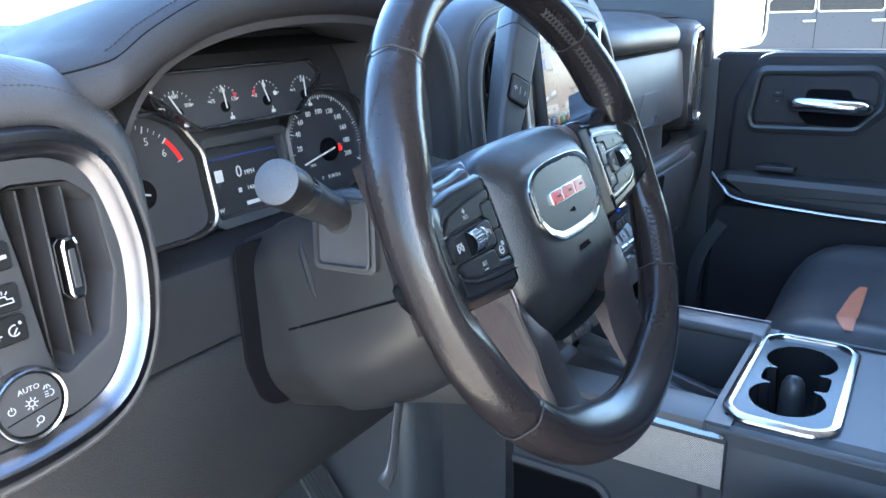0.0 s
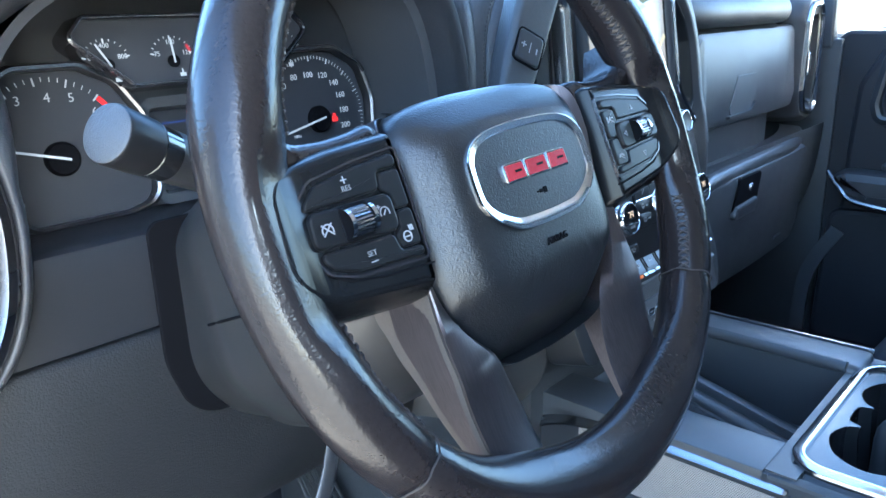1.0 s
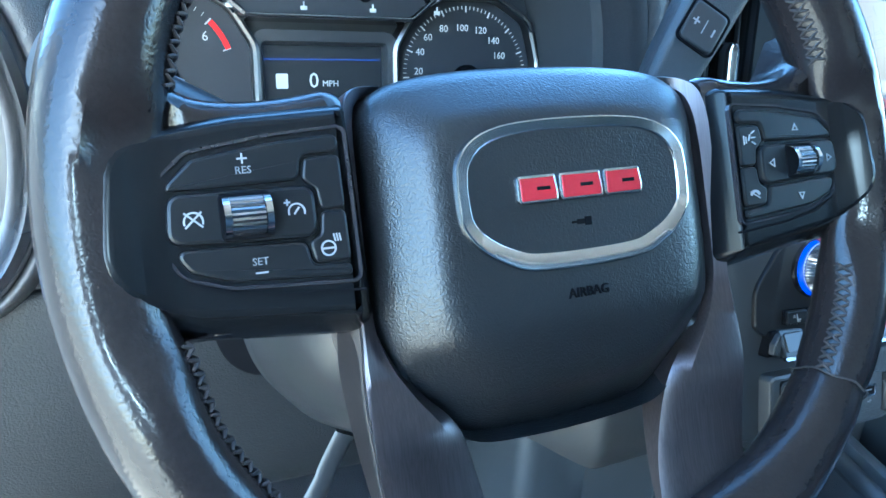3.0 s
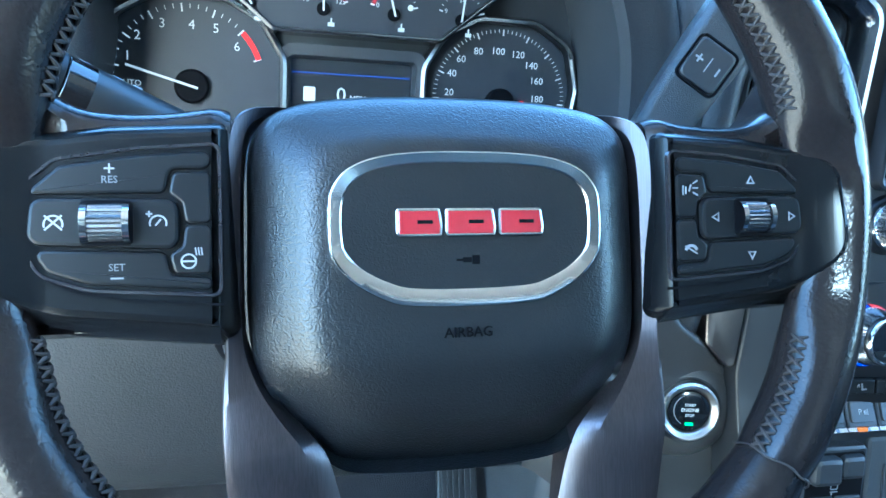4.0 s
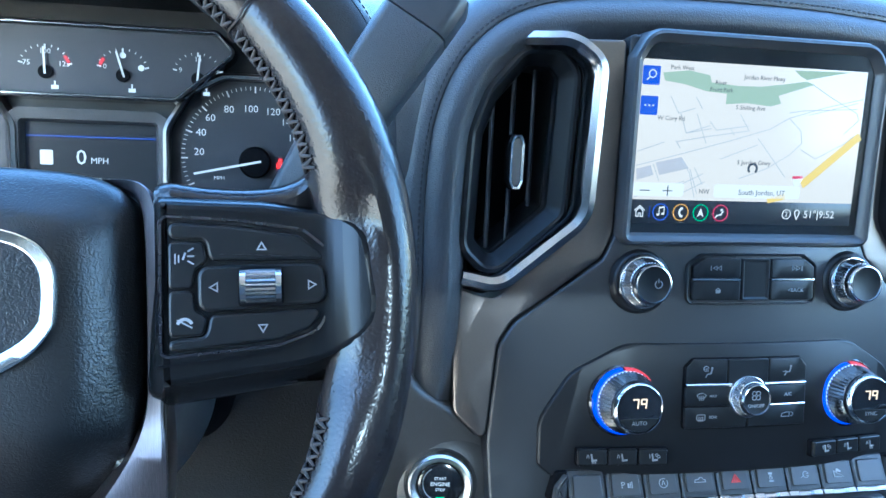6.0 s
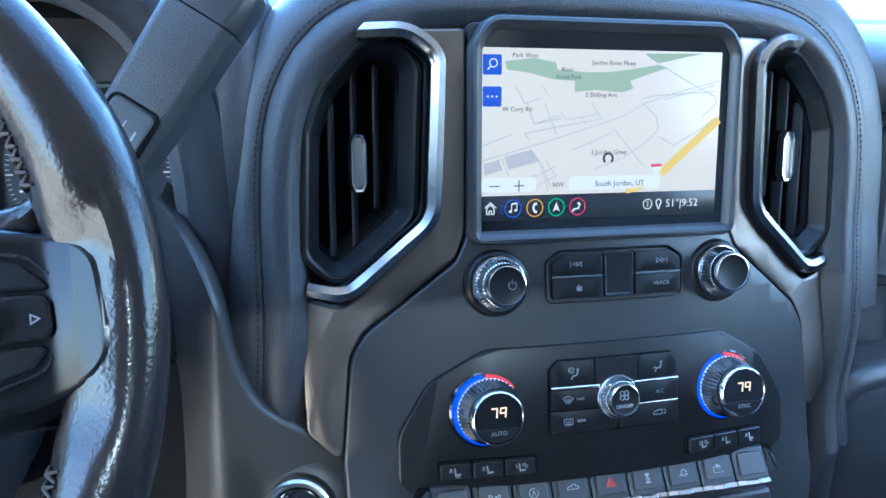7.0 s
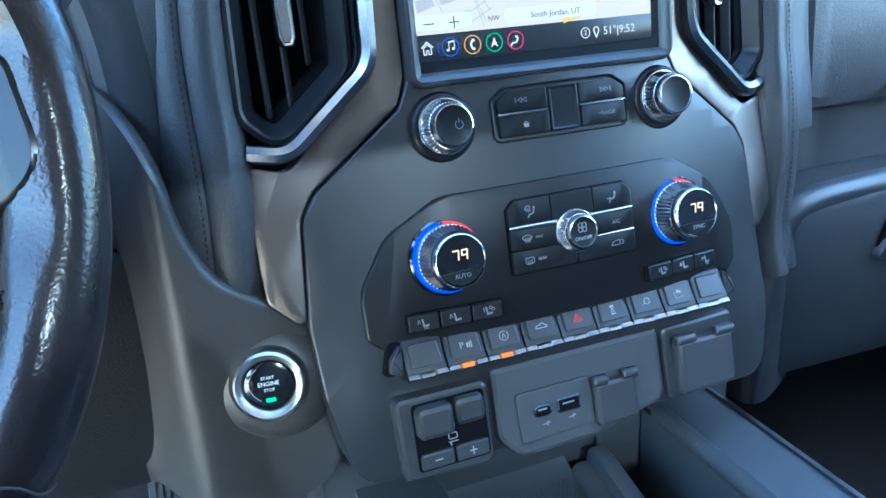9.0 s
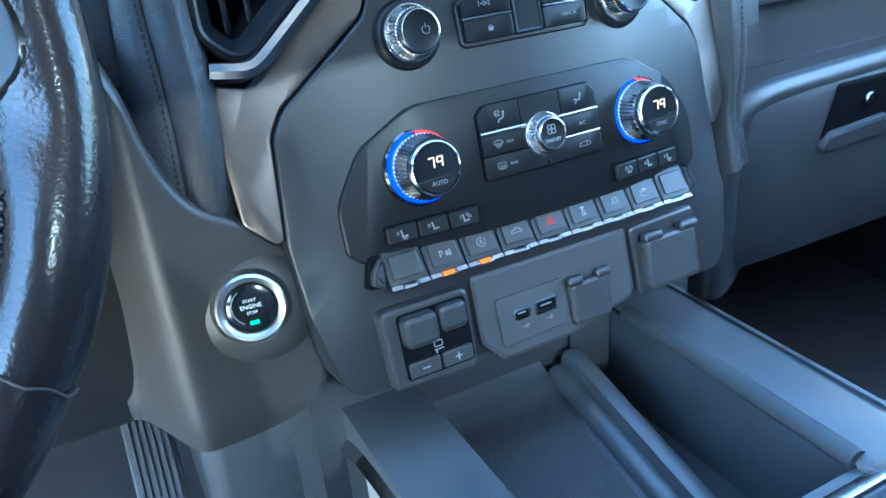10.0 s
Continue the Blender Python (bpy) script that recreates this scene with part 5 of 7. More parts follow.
def lever_ring(y, w, d):
    return [(x, y, h) for x, h in fillet([(-w, -d), (w, -d), (w, d * 0.6), (w * 0.8, d), (-w * 0.8, d), (-w, d * 0.6)], 0.005, 3)]


part("lever_body", loft([lever_ring(0.0, 0.011, 0.010), lever_ring(0.04, 0.0125, 0.011), lever_ring(0.075, 0.0165, 0.0125), lever_ring(0.11, 0.0185, 0.0135), lever_ring(L - 0.026, 0.0200, 0.0145)]), PLASTIC, lever, m=LM)
part("lever_cap", loft([lever_ring(L - 0.025, 0.0201, 0.0146), lever_ring(L - 0.005, 0.0203, 0.0148), lever_ring(L - 0.001, 0.0190, 0.0135), lever_ring(L, 0.0165, 0.0105)]), SATIN, lever, "smooth lever cap", m=LM)
part("rocker_frame", sweep(ccw(rect(-0.0130, 0.0130, 0.084, 0.112, 0.004)), [(0.0008, 0.012), (0.0006, 0.0142), (-0.0006, 0.0142), (-0.0008, 0.012)]), VOID, lever, m=LM)
rk = part("rocker", plate(rect(-0.0122, 0.0122, 0.085, 0.111, 0.004), 0.010, 0.0150, 0.0015), SATIN, lever, m=LM)
part("rocker_sign", bars([(-0.0065, 0.0985, 0.0050, 0.0011, 0), (-0.0065, 0.0985, 0.0050, 0.0011, 90), (0.0, 0.098, 0.0006, 0.009, 0), (0.0068, 0.0975, 0.0011, 0.0050, 0)], 0.0149, 0.0153), INK, rk)

# ---- instrument cluster ----
cl = thing("instrument_cluster", "black instrument cluster with round-cornered dials and a small screen", "instrument cluster", GAUGE)
part("cluster_back", plate(fillet([(-0.215, -0.085), (0.205, -0.085), (0.205, 0.10), (-0.215, 0.10)], 0.02), -0.03, -0.012, 0.002), VOID, cl)
part("cluster_mask", plate(fillet([(-0.21, -0.085), (0.20, -0.085), (0.195, 0.06), (0.15, 0.11), (-0.15, 0.11), (-0.205, 0.06)], 0.03), -0.014, -0.002, 0.002), PLASTIC, cl)


def dial_outline(s):
    pts = [(0.056, -0.060), (0.056, 0.004), (0.072, 0.030), (0.097, 0.043), (0.143, 0.043), (0.172, 0.026), (0.180, -0.006), (0.174, -0.045), (0.150, -0.066), (0.080, -0.066)]
    return ccw([(s * x, y) for x, y in fillet(pts, 0.018, 5)])


def tick_ring(cx, cy, rx, ry, a0, a1, n, long, mat, parent, every=2):
    bm = bmesh.new()
    for i in range(n + 1):
        a = radians(a0 + (a1 - a0) * i / n)
        big = i % every == 0
        w = long if big else long * 0.55
        c, s = math.cos(a), math.sin(a)
        x, y = cx + c * (rx - w / 2), cy + s * (ry - w / 2)
        bars([(x, y, w, 0.0011 if big else 0.0005, math.degrees(math.atan2(s * ry, c * rx)))], 0.0003, 0.0008, bm)
    return part("dial_scale", bm, mat, parent)


def dial(s, name, label, numbers, needle):
    out = dial_outline(s)
    d = part("dial_face", plate(out, -0.004, 0.0, 0.0005), FACE, cl, label)
    part("dial_rim", sweep(out, [(0.0, -0.004), (0.0, 0.010), (0.002, 0.0115), (0.0045, 0.010), (0.006, -0.004)]), DIALRIM, d, "dark bright-edged rim")
    # Highlight on the rim's upper part, made as a strip of brighter metal.
    hl = [p for p in out if p[1] > 0.012]
    hl.sort(key=lambda p: p[0])
    part("rim_highlight", sweep(hl, [(-0.0030, 0.0098), (-0.0030, 0.0122), (-0.0005, 0.0122), (-0.0005, 0.0098)], False, True), SATINCHROME, d, "bright strip for the highlight on the upper rim")
    cx, cy = s * 0.1195, -0.020
    for txt, x, y, sz in numbers:
        part("numeral", letters(txt, sz, x, y, 0.0005), WHITELIT, d)
    part("needle_hub", revolve([(0.0125, 0.0), (0.0125, 0.004), (0.011, 0.006), (0.0, 0.0065)], (cx, cy), 32), VOID, d)
    a, ln = needle
    c, sn = math.cos(radians(a)), math.sin(radians(a))
    nb = bars([(cx + c * ln * 0.45, cy + sn * ln * 0.45, ln * 1.1, 0.0017, a)], 0.0062, 0.0072)
    part("needle", nb, WHITELIT, d, "slim white needle")
    return d


tach = dial(-1, "tachometer", "dark tachometer face", [("1", -0.164, -0.001, 0.0095), ("2", -0.157, 0.014, 0.0095), ("3", -0.140, 0.0235, 0.0095), ("4", -0.1195, 0.0240, 0.0095), ("5", -0.1025, 0.0225, 0.0095), ("6", -0.0875, 0.0105, 0.0095), ("AUTO", -0.163, -0.020, 0.006), ("OFF", -0.161, -0.030, 0.006), ("RPM", -0.157, -0.042, 0.0045), ("x1000", -0.157, -0.048, 0.0045)], (164, 0.047))
tick_ring(-0.1215, -0.016, 0.055, 0.055, 196, 20, 28, 0.006, WHITELIT, tach, 4)
bm = line([(-0.1215 + 0.0530 * math.cos(radians(a)), -0.016 + 0.0530 * math.sin(radians(a))) for a in range(20, 47, 3)], 0.0038, 0.0003, 0.0009)
part("red_zone", bm, lit("red_zone_light", (1.0, 0.03, 0.04), 0.7, (0.5, 0.02, 0.02)), tach, "red warning band")
speed = dial(1, "speedometer", "dark speedometer face", [("20", 0.077, -0.013, 0.0078), ("40", 0.0785, 0.002, 0.0078), ("60", 0.0855, 0.0135, 0.0078), ("80", 0.0995, 0.0205, 0.0078), ("100", 0.1160, 0.0215, 0.0078), ("120", 0.1330, 0.0200, 0.0078), ("140", 0.1450, 0.0120, 0.0078), ("160", 0.1505, 0.0, 0.0078), ("180", 0.1520, -0.0145, 0.0078), ("200", 0.1510, -0.0290, 0.0078), ("MPH", 0.092, -0.033, 0.0042), ("P", 0.103, -0.049, 0.006), ("R N D L", 0.122, -0.049, 0.006)], (192, 0.047))
tick_ring(0.1195, -0.016, 0.056, 0.055, 205, -25, 60, 0.005, WHITELIT, speed, 6)
part("belt_lamp", bars([(0.139, -0.022, 0.006, 0.0045, 0), (0.139, -0.018, 0.003, 0.003, 0)], 0.0004, 0.001), lit("red_warning_lamp", (1.0, 0.02, 0.02), 2.5), speed)

# row of four small gauges in a six-sided frame, standing forward of the dials
gb_shape = ccw(fillet([(-0.062, 0.026), (0.062, 0.026), (0.104, 0.061), (0.092, 0.074), (-0.092, 0.074), (-0.104, 0.061)], 0.004, 4))
GBM = Matrix.Translation((0, 0.0, 0.020))
small = part("gauge_panel", plate(gb_shape, -0.020, 0.0, 0.0008), FACE, cl, "six-sided panel of four small gauges", m=GBM)
part("panel_frame", sweep(gb_shape, [(0.0, -0.02), (0.0, 0.0045), (0.0012, 0.0055), (0.003, 0.0045), (0.004, -0.02)]), DARKMETAL, small)
part("frame_line", sweep(gb_shape, [(0.0004, 0.0040), (0.0004, 0.0059), (0.0012, 0.0059), (0.0012, 0.0040)], True, True), SATINCHROME, small, "thin bright outline")
for x, nums, na, redside in ((-0.079, ("0", "400", "800"), 118, 0), (-0.0265, ("75", "100", "125"), 92, 1), (0.026, ("0", "1/2", "1"), 106, -1), (0.0785, ("9", "14", "19"), 84, 0)):
    cx, cy = x, 0.043
    tick_ring(cx, cy, 0.0185, 0.0175, 165, 15, 10, 0.003, WHITELIT, small, 5)
    for k, (t, dx, dy) in enumerate(zip(nums, (-0.0125, 0.0, 0.0125), (0.004, 0.0125, 0.004))):
        if t == "1/2" or (t == "1"):
            part("gauge_dot", plate(ngon(cx + dx, cy + dy, 0.0022, 14), 0.0003, 0.0008, 0.0001), WHITELIT, small)
        else:
            part("numeral", letters(t, 0.0052, cx + dx, cy + dy, 0.0005), WHITELIT, small)
    if redside:
        bm = line([(cx + 0.0165 * math.cos(radians(a)), cy + 0.0160 * math.sin(radians(a))) for a in (range(18, 40, 4) if redside > 0 else range(142, 164, 4))], 0.0022, 0.0003, 0.0009)
        part("red_zone", bm, REDLIT, small)
    part("needle_hub", revolve([(0.0048, 0.0), (0.0048, 0.002), (0.0, 0.0026)], (cx, cy - 0.002), 20), VOID, small)
    part("needle", bars([(cx + 0.006 * math.cos(radians(na)), cy + 0.006 * math.sin(radians(na)), 0.019, 0.0013, na)], 0.0026, 0.0032), WHITELIT, small)
    part("gauge_symbol", bars([(cx + 0.006, cy - 0.0125, 0.0048, 0.0028, 0), (cx + 0.006, cy - 0.0095, 0.001, 0.003, 0)], 0.0003, 0.0008), WHITELIT, small)

# driver information screen
scr = part("info_screen", plate(rect(-0.048, 0.046, -0.058, 0.006, 0.002), -0.006, -0.0015, 0.0005), LCD, cl, "small dark driver information screen")
part("screen_bezel", sweep(ccw(rect(-0.048, 0.046, -0.058, 0.006, 0.002)), [(0.0, -0.004), (0.0, 0.004), (0.002, 0.008), (0.010, 0.010)]), PLASTIC, scr)
part("screen_line", bars([(-0.001, -0.0045, 0.092, 0.0008, 0)], -0.0014, -0.0010), UIBLUE, scr)
part("speed_sign", plate(rect(-0.038, -0.029, -0.026, -0.015, 0.001), -0.0015, -0.0009, 0.0001), WHITELIT, scr)
part("screen_text", letters("0", 0.016, -0.009, -0.0205, -0.0010), WHITELIT, scr)
part("screen_text", letters("MPH", 0.0065, 0.004, -0.0225, -0.0010), WHITELIT, scr)
part("screen_text", letters("140mi", 0.0058, 0.004, -0.0375, -0.0010), WHITELIT, scr)
part("screen_symbol", bars([(-0.012, -0.0375, 0.004, 0.0045, 0)], -0.0014, -0.0010), WHITELIT, scr)
part("screen_text", letters("W", 0.0062, -0.039, -0.0525, -0.0010), WHITELIT, scr)
part("screen_symbol", bars([(0.002, -0.0515, 0.018, 0.0038, 0)], -0.0014, -0.0010), WHITELIT, scr)
part("screen_symbol", bars([(0.018, -0.0515, 0.009, 0.0042, 0)], -0.0014, -0.0010), REDLIT, scr)
part("lower_trim", sweep(spline([(-0.165, -0.070), (-0.10, -0.074), (-0.072, -0.070), (-0.058, -0.062), (-0.05, -0.060)], 5), [(-0.001, 0.0), (-0.001, 0.008), (0.001, 0.008), (0.001, 0.0)], False, True), SATINCHROME, cl)
part("badge_bar", bars([(-0.054, -0.0585, 0.012, 0.0035, 4)], 0.004, 0.008), SATINCHROME, cl)

# ---- centre stack ----
st = thing("centre_stack", "satin black centre stack in a brushed dark aluminium surround", "centre stack", STACK)
RIGHT = [(0.098, 0.303), (0.0985, 0.167), (0.106, 0.150), (0.166, 0.104), (0.176, 0.088), (0.183, 0.018), (0.181, -0.03), (0.168, -0.095)]
panel = fillet(RIGHT + mirror(RIGHT), [0.004, 0.012, 0.014, 0.02, 0.02, 0.02, 0.02, 0.02] + [0.02, 0.02, 0.02, 0.02, 0.02, 0.014, 0.012, 0.004], 4)
bm = plate(panel, -0.05, -0.0015, 0.0018)
part("main_panel", slices(slices(bm, 0.02, 0, -0.2, 0.2), 0.015, 1, -0.09, 0.3), CHARCOAL, st, "satin black control panel", warp=lambda u, v: bulge(u, v) - (0.014 * max(0.0, 1 - (u / 0.1) ** 2) if v > 0.166 else 0.0))
for s in (1, -1):
    M = lambda pts: [(s * x, y) for x, y in pts]
    sur = fillet(M([(0.0995, 0.299), (0.0995, 0.168), (0.107, 0.151), (0.167, 0.105), (0.177, 0.088), (0.184, 0.016), (0.206, 0.038), (0.209, 0.128), (0.180, 0.120), (0.127, 0.168), (0.123, 0.286), (0.134, 0.299)]), [0.004, 0.012, 0.014, 0.02, 0.02, 0.004, 0.01, 0.004, 0.01, 0.008, 0.012, 0.01], 4)
    bm = plate(sur, -0.03, -0.003, 0.0016)
    part("side_surround", slices(slices(bm, 0.02, 0, -0.22, 0.22), 0.03, 1, 0.0, 0.3), BRUSH, st, "brushed dark aluminium surround", warp=bulge)

# ---- infotainment screen ----
PICTURE = Matrix.Translation((-0.0040, 0.0085, 0)) @ Matrix.Diagonal((0.975, 0.975, 1.0, 1.0))  # the lit picture sits high in its housing
info = thing("infotainment_screen", "navigation screen showing a pale street map", "screen", STACK @ UPRIGHT @ Matrix.Translation((0, -0.001, 0.003)) @ PICTURE)
ZS = 0.0095
hood_s = fillet([(-0.0985, 0.163), (0.0985, 0.163), (0.0985, 0.290), (0.088, 0.309), (-0.088, 0.309), (-0.0985, 0.290)], [0.008, 0.008, 0.012, 0.02, 0.02, 0.012], 5)
part("screen_housing", sweep(ccw(hood_s), [(0.0, -0.01), (0.0005, 0.010), (-0.001, 0.0135), (-0.003, 0.0145), (-0.006, 0.0125), (-0.0085, 0.0085)]), SATIN, info, "rounded black screen housing", m=PICTURE.inverted())
part("screen_glass", plate(offset(ccw(hood_s), -0.0075), -0.004, 0.0085, 0.0006), GLOSS, info, "black glass border", m=PICTURE.inverted())
X0, X1, Y0, Y1 = -0.0895, 0.0895, 0.174, 0.288
mapbase = part("map", plate(rect(X0, X1, 0.191, Y1), 0.0085, ZS, 0.0002), MAPGROUND, info, "pale lit street map")
part("status_bar", plate(rect(X0, X1, Y0, 0.191), 0.0085, ZS, 0.0002), LCD, info, "black status bar")
Z1, Z2, Z3 = ZS + 0.0001, ZS + 0.0003, ZS + 0.0005


def at_map(p):
    """From fractions of the map, across and down, to the screen."""
    return (X0 + (X1 - X0) * p[0], Y1 - (Y1 - 0.191) * p[1])


def flat(pts, mat, h0, h1, name="map_area"):
    part(name, plate([at_map(p) for p in pts], h0, h1, 0.00005), mat, mapbase)


flat([(0.09, 0.09), (0.20, 0.065), (0.29, 0.09), (0.30, 0.14), (0.42, 0.155), (0.52, 0.15), (0.62, 0.125), (0.72, 0.095), (0.76, 0.115), (0.60, 0.21), (0.615, 0.265), (0.57, 0.29), (0.46, 0.275), (0.37, 0.29), (0.37, 0.215), (0.28, 0.205), (0.19, 0.165), (0.10, 0.145)], MAPPARK, ZS, Z1)
flat([(0.66, 0.02), (0.92, 0.01), (0.85, 0.035), (0.72, 0.085), (0.69, 0.06)], MAPPARK, ZS, Z1)
roads = [[(0.0, 0.76), (0.2, 0.66), (0.42, 0.545), (0.58, 0.455), (0.66, 0.37), (0.82, 0.28), (1.0, 0.20)], [(0.66, 0.37), (0.72, 0.46), (0.73, 0.55), (0.68, 0.64), (0.58, 0.75), (0.46, 0.83)], [(0.75, 0.115), (0.85, 0.21), (0.97, 0.31), (0.985, 0.36), (0.92, 0.47)], [(0.66, 0.33), (0.72, 0.31), (0.97, 0.28)],
         [(0.13, 0.25), (0.17, 0.37), (0.24, 0.33)], [(0.24, 0.25), (0.27, 0.33)], [(0.18, 0.37), (0.21, 0.51), (0.32, 0.47)], [(0.25, 0.37), (0.30, 0.58)], [(0.31, 0.42), (0.34, 0.48), (0.48, 0.44)], [(0.44, 0.36), (0.485, 0.475), (0.30, 0.53)], [(0.17, 0.57), (0.19, 0.62)], [(0.17, 0.575), (0.30, 0.53)], [(0.21, 0.51), (0.31, 0.45)], [(0.40, 0.46), (0.42, 0.51)], [(0.0, 0.66), (0.12, 0.58)], [(0.53, 0.53), (0.67, 0.81)], [(0.37, 0.69), (0.53, 0.575)], [(0.73, 0.60), (0.80, 0.665), (0.93, 0.54), (0.97, 0.48)], [(0.75, 0.34), (0.97, 0.235)], [(0.20, 0.70), (0.24, 0.80), (0.27, 0.98)], [(0.24, 0.77), (0.28, 0.95)], [(0.19, 0.90), (0.30, 0.80)], [(0.20, 0.96), (0.31, 0.86)], [(0.26, 0.76), (0.30, 0.88)], [(0.08, 0.74), (0.11, 0.86)], [(0.0, 0.99), (0.22, 0.86)]]
for r in roads:
    part("map_road", line([at_map(p) for p in r], 0.00055, ZS, Z1), MAPROAD, mapbase)
part("map_highway", line([at_map(p) for p in ((0.75, 0.865), (0.998, 0.48))], 0.0058, ZS, Z2), MAPORANGE, mapbase, "orange motorway line")
part("map_highway", line([at_map(p) for p in ((0.60, 0.99), (0.68, 0.955))], 0.004, ZS, Z2), MAPORANGE, mapbase)
flat([(0.01, 0.78), (0.07, 0.75), (0.085, 0.82), (0.015, 0.86)], MAPBLOCK, ZS, Z1, "map_building")
flat([(0.09, 0.73), (0.20, 0.685), (0.235, 0.765), (0.11, 0.82)], MAPBLOCK, ZS, Z1, "map_building")
part("route_shield", plate([at_map(p) for p in ((0.705, 0.80), (0.75, 0.795), (0.75, 0.815), (0.705, 0.82))], ZS, Z3, 0.00005), UIRED, mapbase)
part("route_shield", plate([at_map(p) for p in ((0.705, 0.82), (0.75, 0.815), (0.74, 0.87), (0.715, 0.875))], ZS, Z3, 0.00005), MAPWHITE, mapbase)
for txt, px, py, sz in (("Park West", 0.17, 0.05, 0.0042), ("River", 0.34, 0.14, 0.0042), ("Front Park", 0.345, 0.19, 0.0042), ("Jordan River Pkwy", 0.53, 0.09, 0.0044), ("S Shilling Ave", 0.48, 0.31, 0.0044), ("W Cory Rd", 0.14, 0.41, 0.0044), ("S Jordan Gtwy", 0.52, 0.71, 0.0046)):
    part("map_name", letters(txt, sz, *at_map((px, py)), Z2, depth=0.0001), MAPINK, mapbase)
part("place_bar", plate(rect(-0.026, 0.044, 0.1935, 0.2030, 0.002), ZS, Z2, 0.00005), MAPWHITE, mapbase)
part("place_bar", plate(rect(-0.0890, -0.050, 0.1935, 0.2030, 0.002), ZS, Z2, 0.00005), MAPWHITE, mapbase)
part("map_name", letters("South Jordan, UT", 0.0054, 0.0125, 0.1975, Z3, depth=0.0001), MAPINK, mapbase)
part("map_name", letters("NW", 0.0046, -0.034, 0.1975, Z3, depth=0.0001), MAPINK, mapbase)
part("zoom_sign", bars([(-0.080, 0.1975, 0.0075, 0.0007, 0), (-0.0625, 0.1975, 0.0075, 0.0007, 0), (-0.0625, 0.1975, 0.0075, 0.0007, 90)], Z2, Z3), MAPINK, mapbase)
part("position_mark", line(arc(0.003, 0.2150, 0.0034, -50, 230), 0.0016, Z2, Z3), MAPINK, mapbase)
for yy in (0.277, 0.2565):
    kx = part("map_key", plate(rect(-0.0885, -0.0755, yy - 0.0065, yy + 0.0065, 0.001), ZS, Z2, 0.0001), UIBLUE, mapbase, "blue on-screen key")
    if yy > 0.27:
        bm = line(ngon(-0.0813, yy + 0.001, 0.0026, 18), 0.0007, Z2, Z3, True)
        bars([(-0.0842, yy - 0.0022, 0.0032, 0.0008, 45)], Z2, Z3, bm)
    else:
        bm = bars([(-0.085 + 0.003 * i, yy, 0.0012, 0.0012, 0) for i in range(3)], Z2, Z3)
    part("key_symbol", bm, MAPWHITE, kx)
YB = 0.1822
bm = line([(-0.0852, YB - 0.0034), (-0.0852, YB + 0.0006), (-0.0826, YB + 0.0030), (-0.0800, YB + 0.0006), (-0.0800, YB - 0.0034), (-0.0818, YB - 0.0034), (-0.0818, YB - 0.0010), (-0.0834, YB - 0.0010), (-0.0834, YB - 0.0034)], 0.0006, ZS, Z2, True)
line([(-0.0866, YB + 0.0008), (-0.0826, YB + 0.0044), (-0.0786, YB + 0.0008)], 0.0007, ZS, Z2, False, bm)
part("home_symbol", bm, MAPWHITE, info)
part("divider", bars([(-0.0750, YB, 0.0004, 0.008, 0)], ZS, Z2), UIBLUE, info)
for x, mt in ((-0.0665, UIBLUE), (-0.0507, UIORANGE), (-0.0349, UIGREEN), (-0.0191, UIRED)):
    ring = part("app_ring", line(ngon(x, YB, 0.0058, 32), 0.0008, ZS, Z2, True), mt, info, "coloured app ring")
    if mt is UIBLUE:
        bm = bars([(x - 0.0018, YB - 0.0019, 0.0020, 0.0015, 0), (x + 0.0020, YB - 0.0012, 0.0020, 0.0015, 0), (x - 0.0010, YB + 0.0006, 0.0005, 0.005, 0), (x + 0.0028, YB + 0.0012, 0.0005, 0.005, 0), (x + 0.0009, YB + 0.0033, 0.0042, 0.0011, 9)], ZS, Z2)
    elif mt is UIORANGE:
        bm = line(arc(x + 0.0028, YB, 0.0038, 125, 235, 10), 0.0014, ZS, Z2)
        bars([(x + 0.0008, YB + 0.0027, 0.0016, 0.0016, 30), (x + 0.0008, YB - 0.0027, 0.0016, 0.0016, -30)], ZS, Z2, bm)
    elif mt is UIGREEN:
        bm = plate([(x, YB + 0.0034), (x - 0.0026, YB - 0.0030), (x, YB - 0.0014), (x + 0.0026, YB - 0.0030)], ZS, Z2, 0.00005)
    else:
        bm = bars([(x + 0.0008, YB + 0.0022, 0.0016, 0.0016, 0), (x + 0.0012, YB, 0.0038, 0.0010, 60), (x - 0.0006, YB - 0.0014, 0.0040, 0.0010, 15), (x - 0.0030, YB - 0.0024, 0.0026, 0.0010, 60)], ZS, Z2)
    part("app_symbol", bm, MAPWHITE, ring)
part("clock_text", letters("51°|9:52", 0.0078, 0.0625, YB, Z1, depth=0.0002), MAPWHITE, info)
part("place_pin", line([(0.0437, YB - 0.0036)] + arc(0.0437, YB + 0.0012, 0.0020, -30, 210, 14), 0.0008, ZS, Z2, True), MAPWHITE, info)
part("badge_ring", line(ngon(0.0350, YB, 0.0034, 24), 0.0006, ZS, Z2, True), MAPWHITE, info)
part("badge_text", letters("2", 0.0050, 0.0350, YB, Z1, depth=0.0002), MAPWHITE, info)


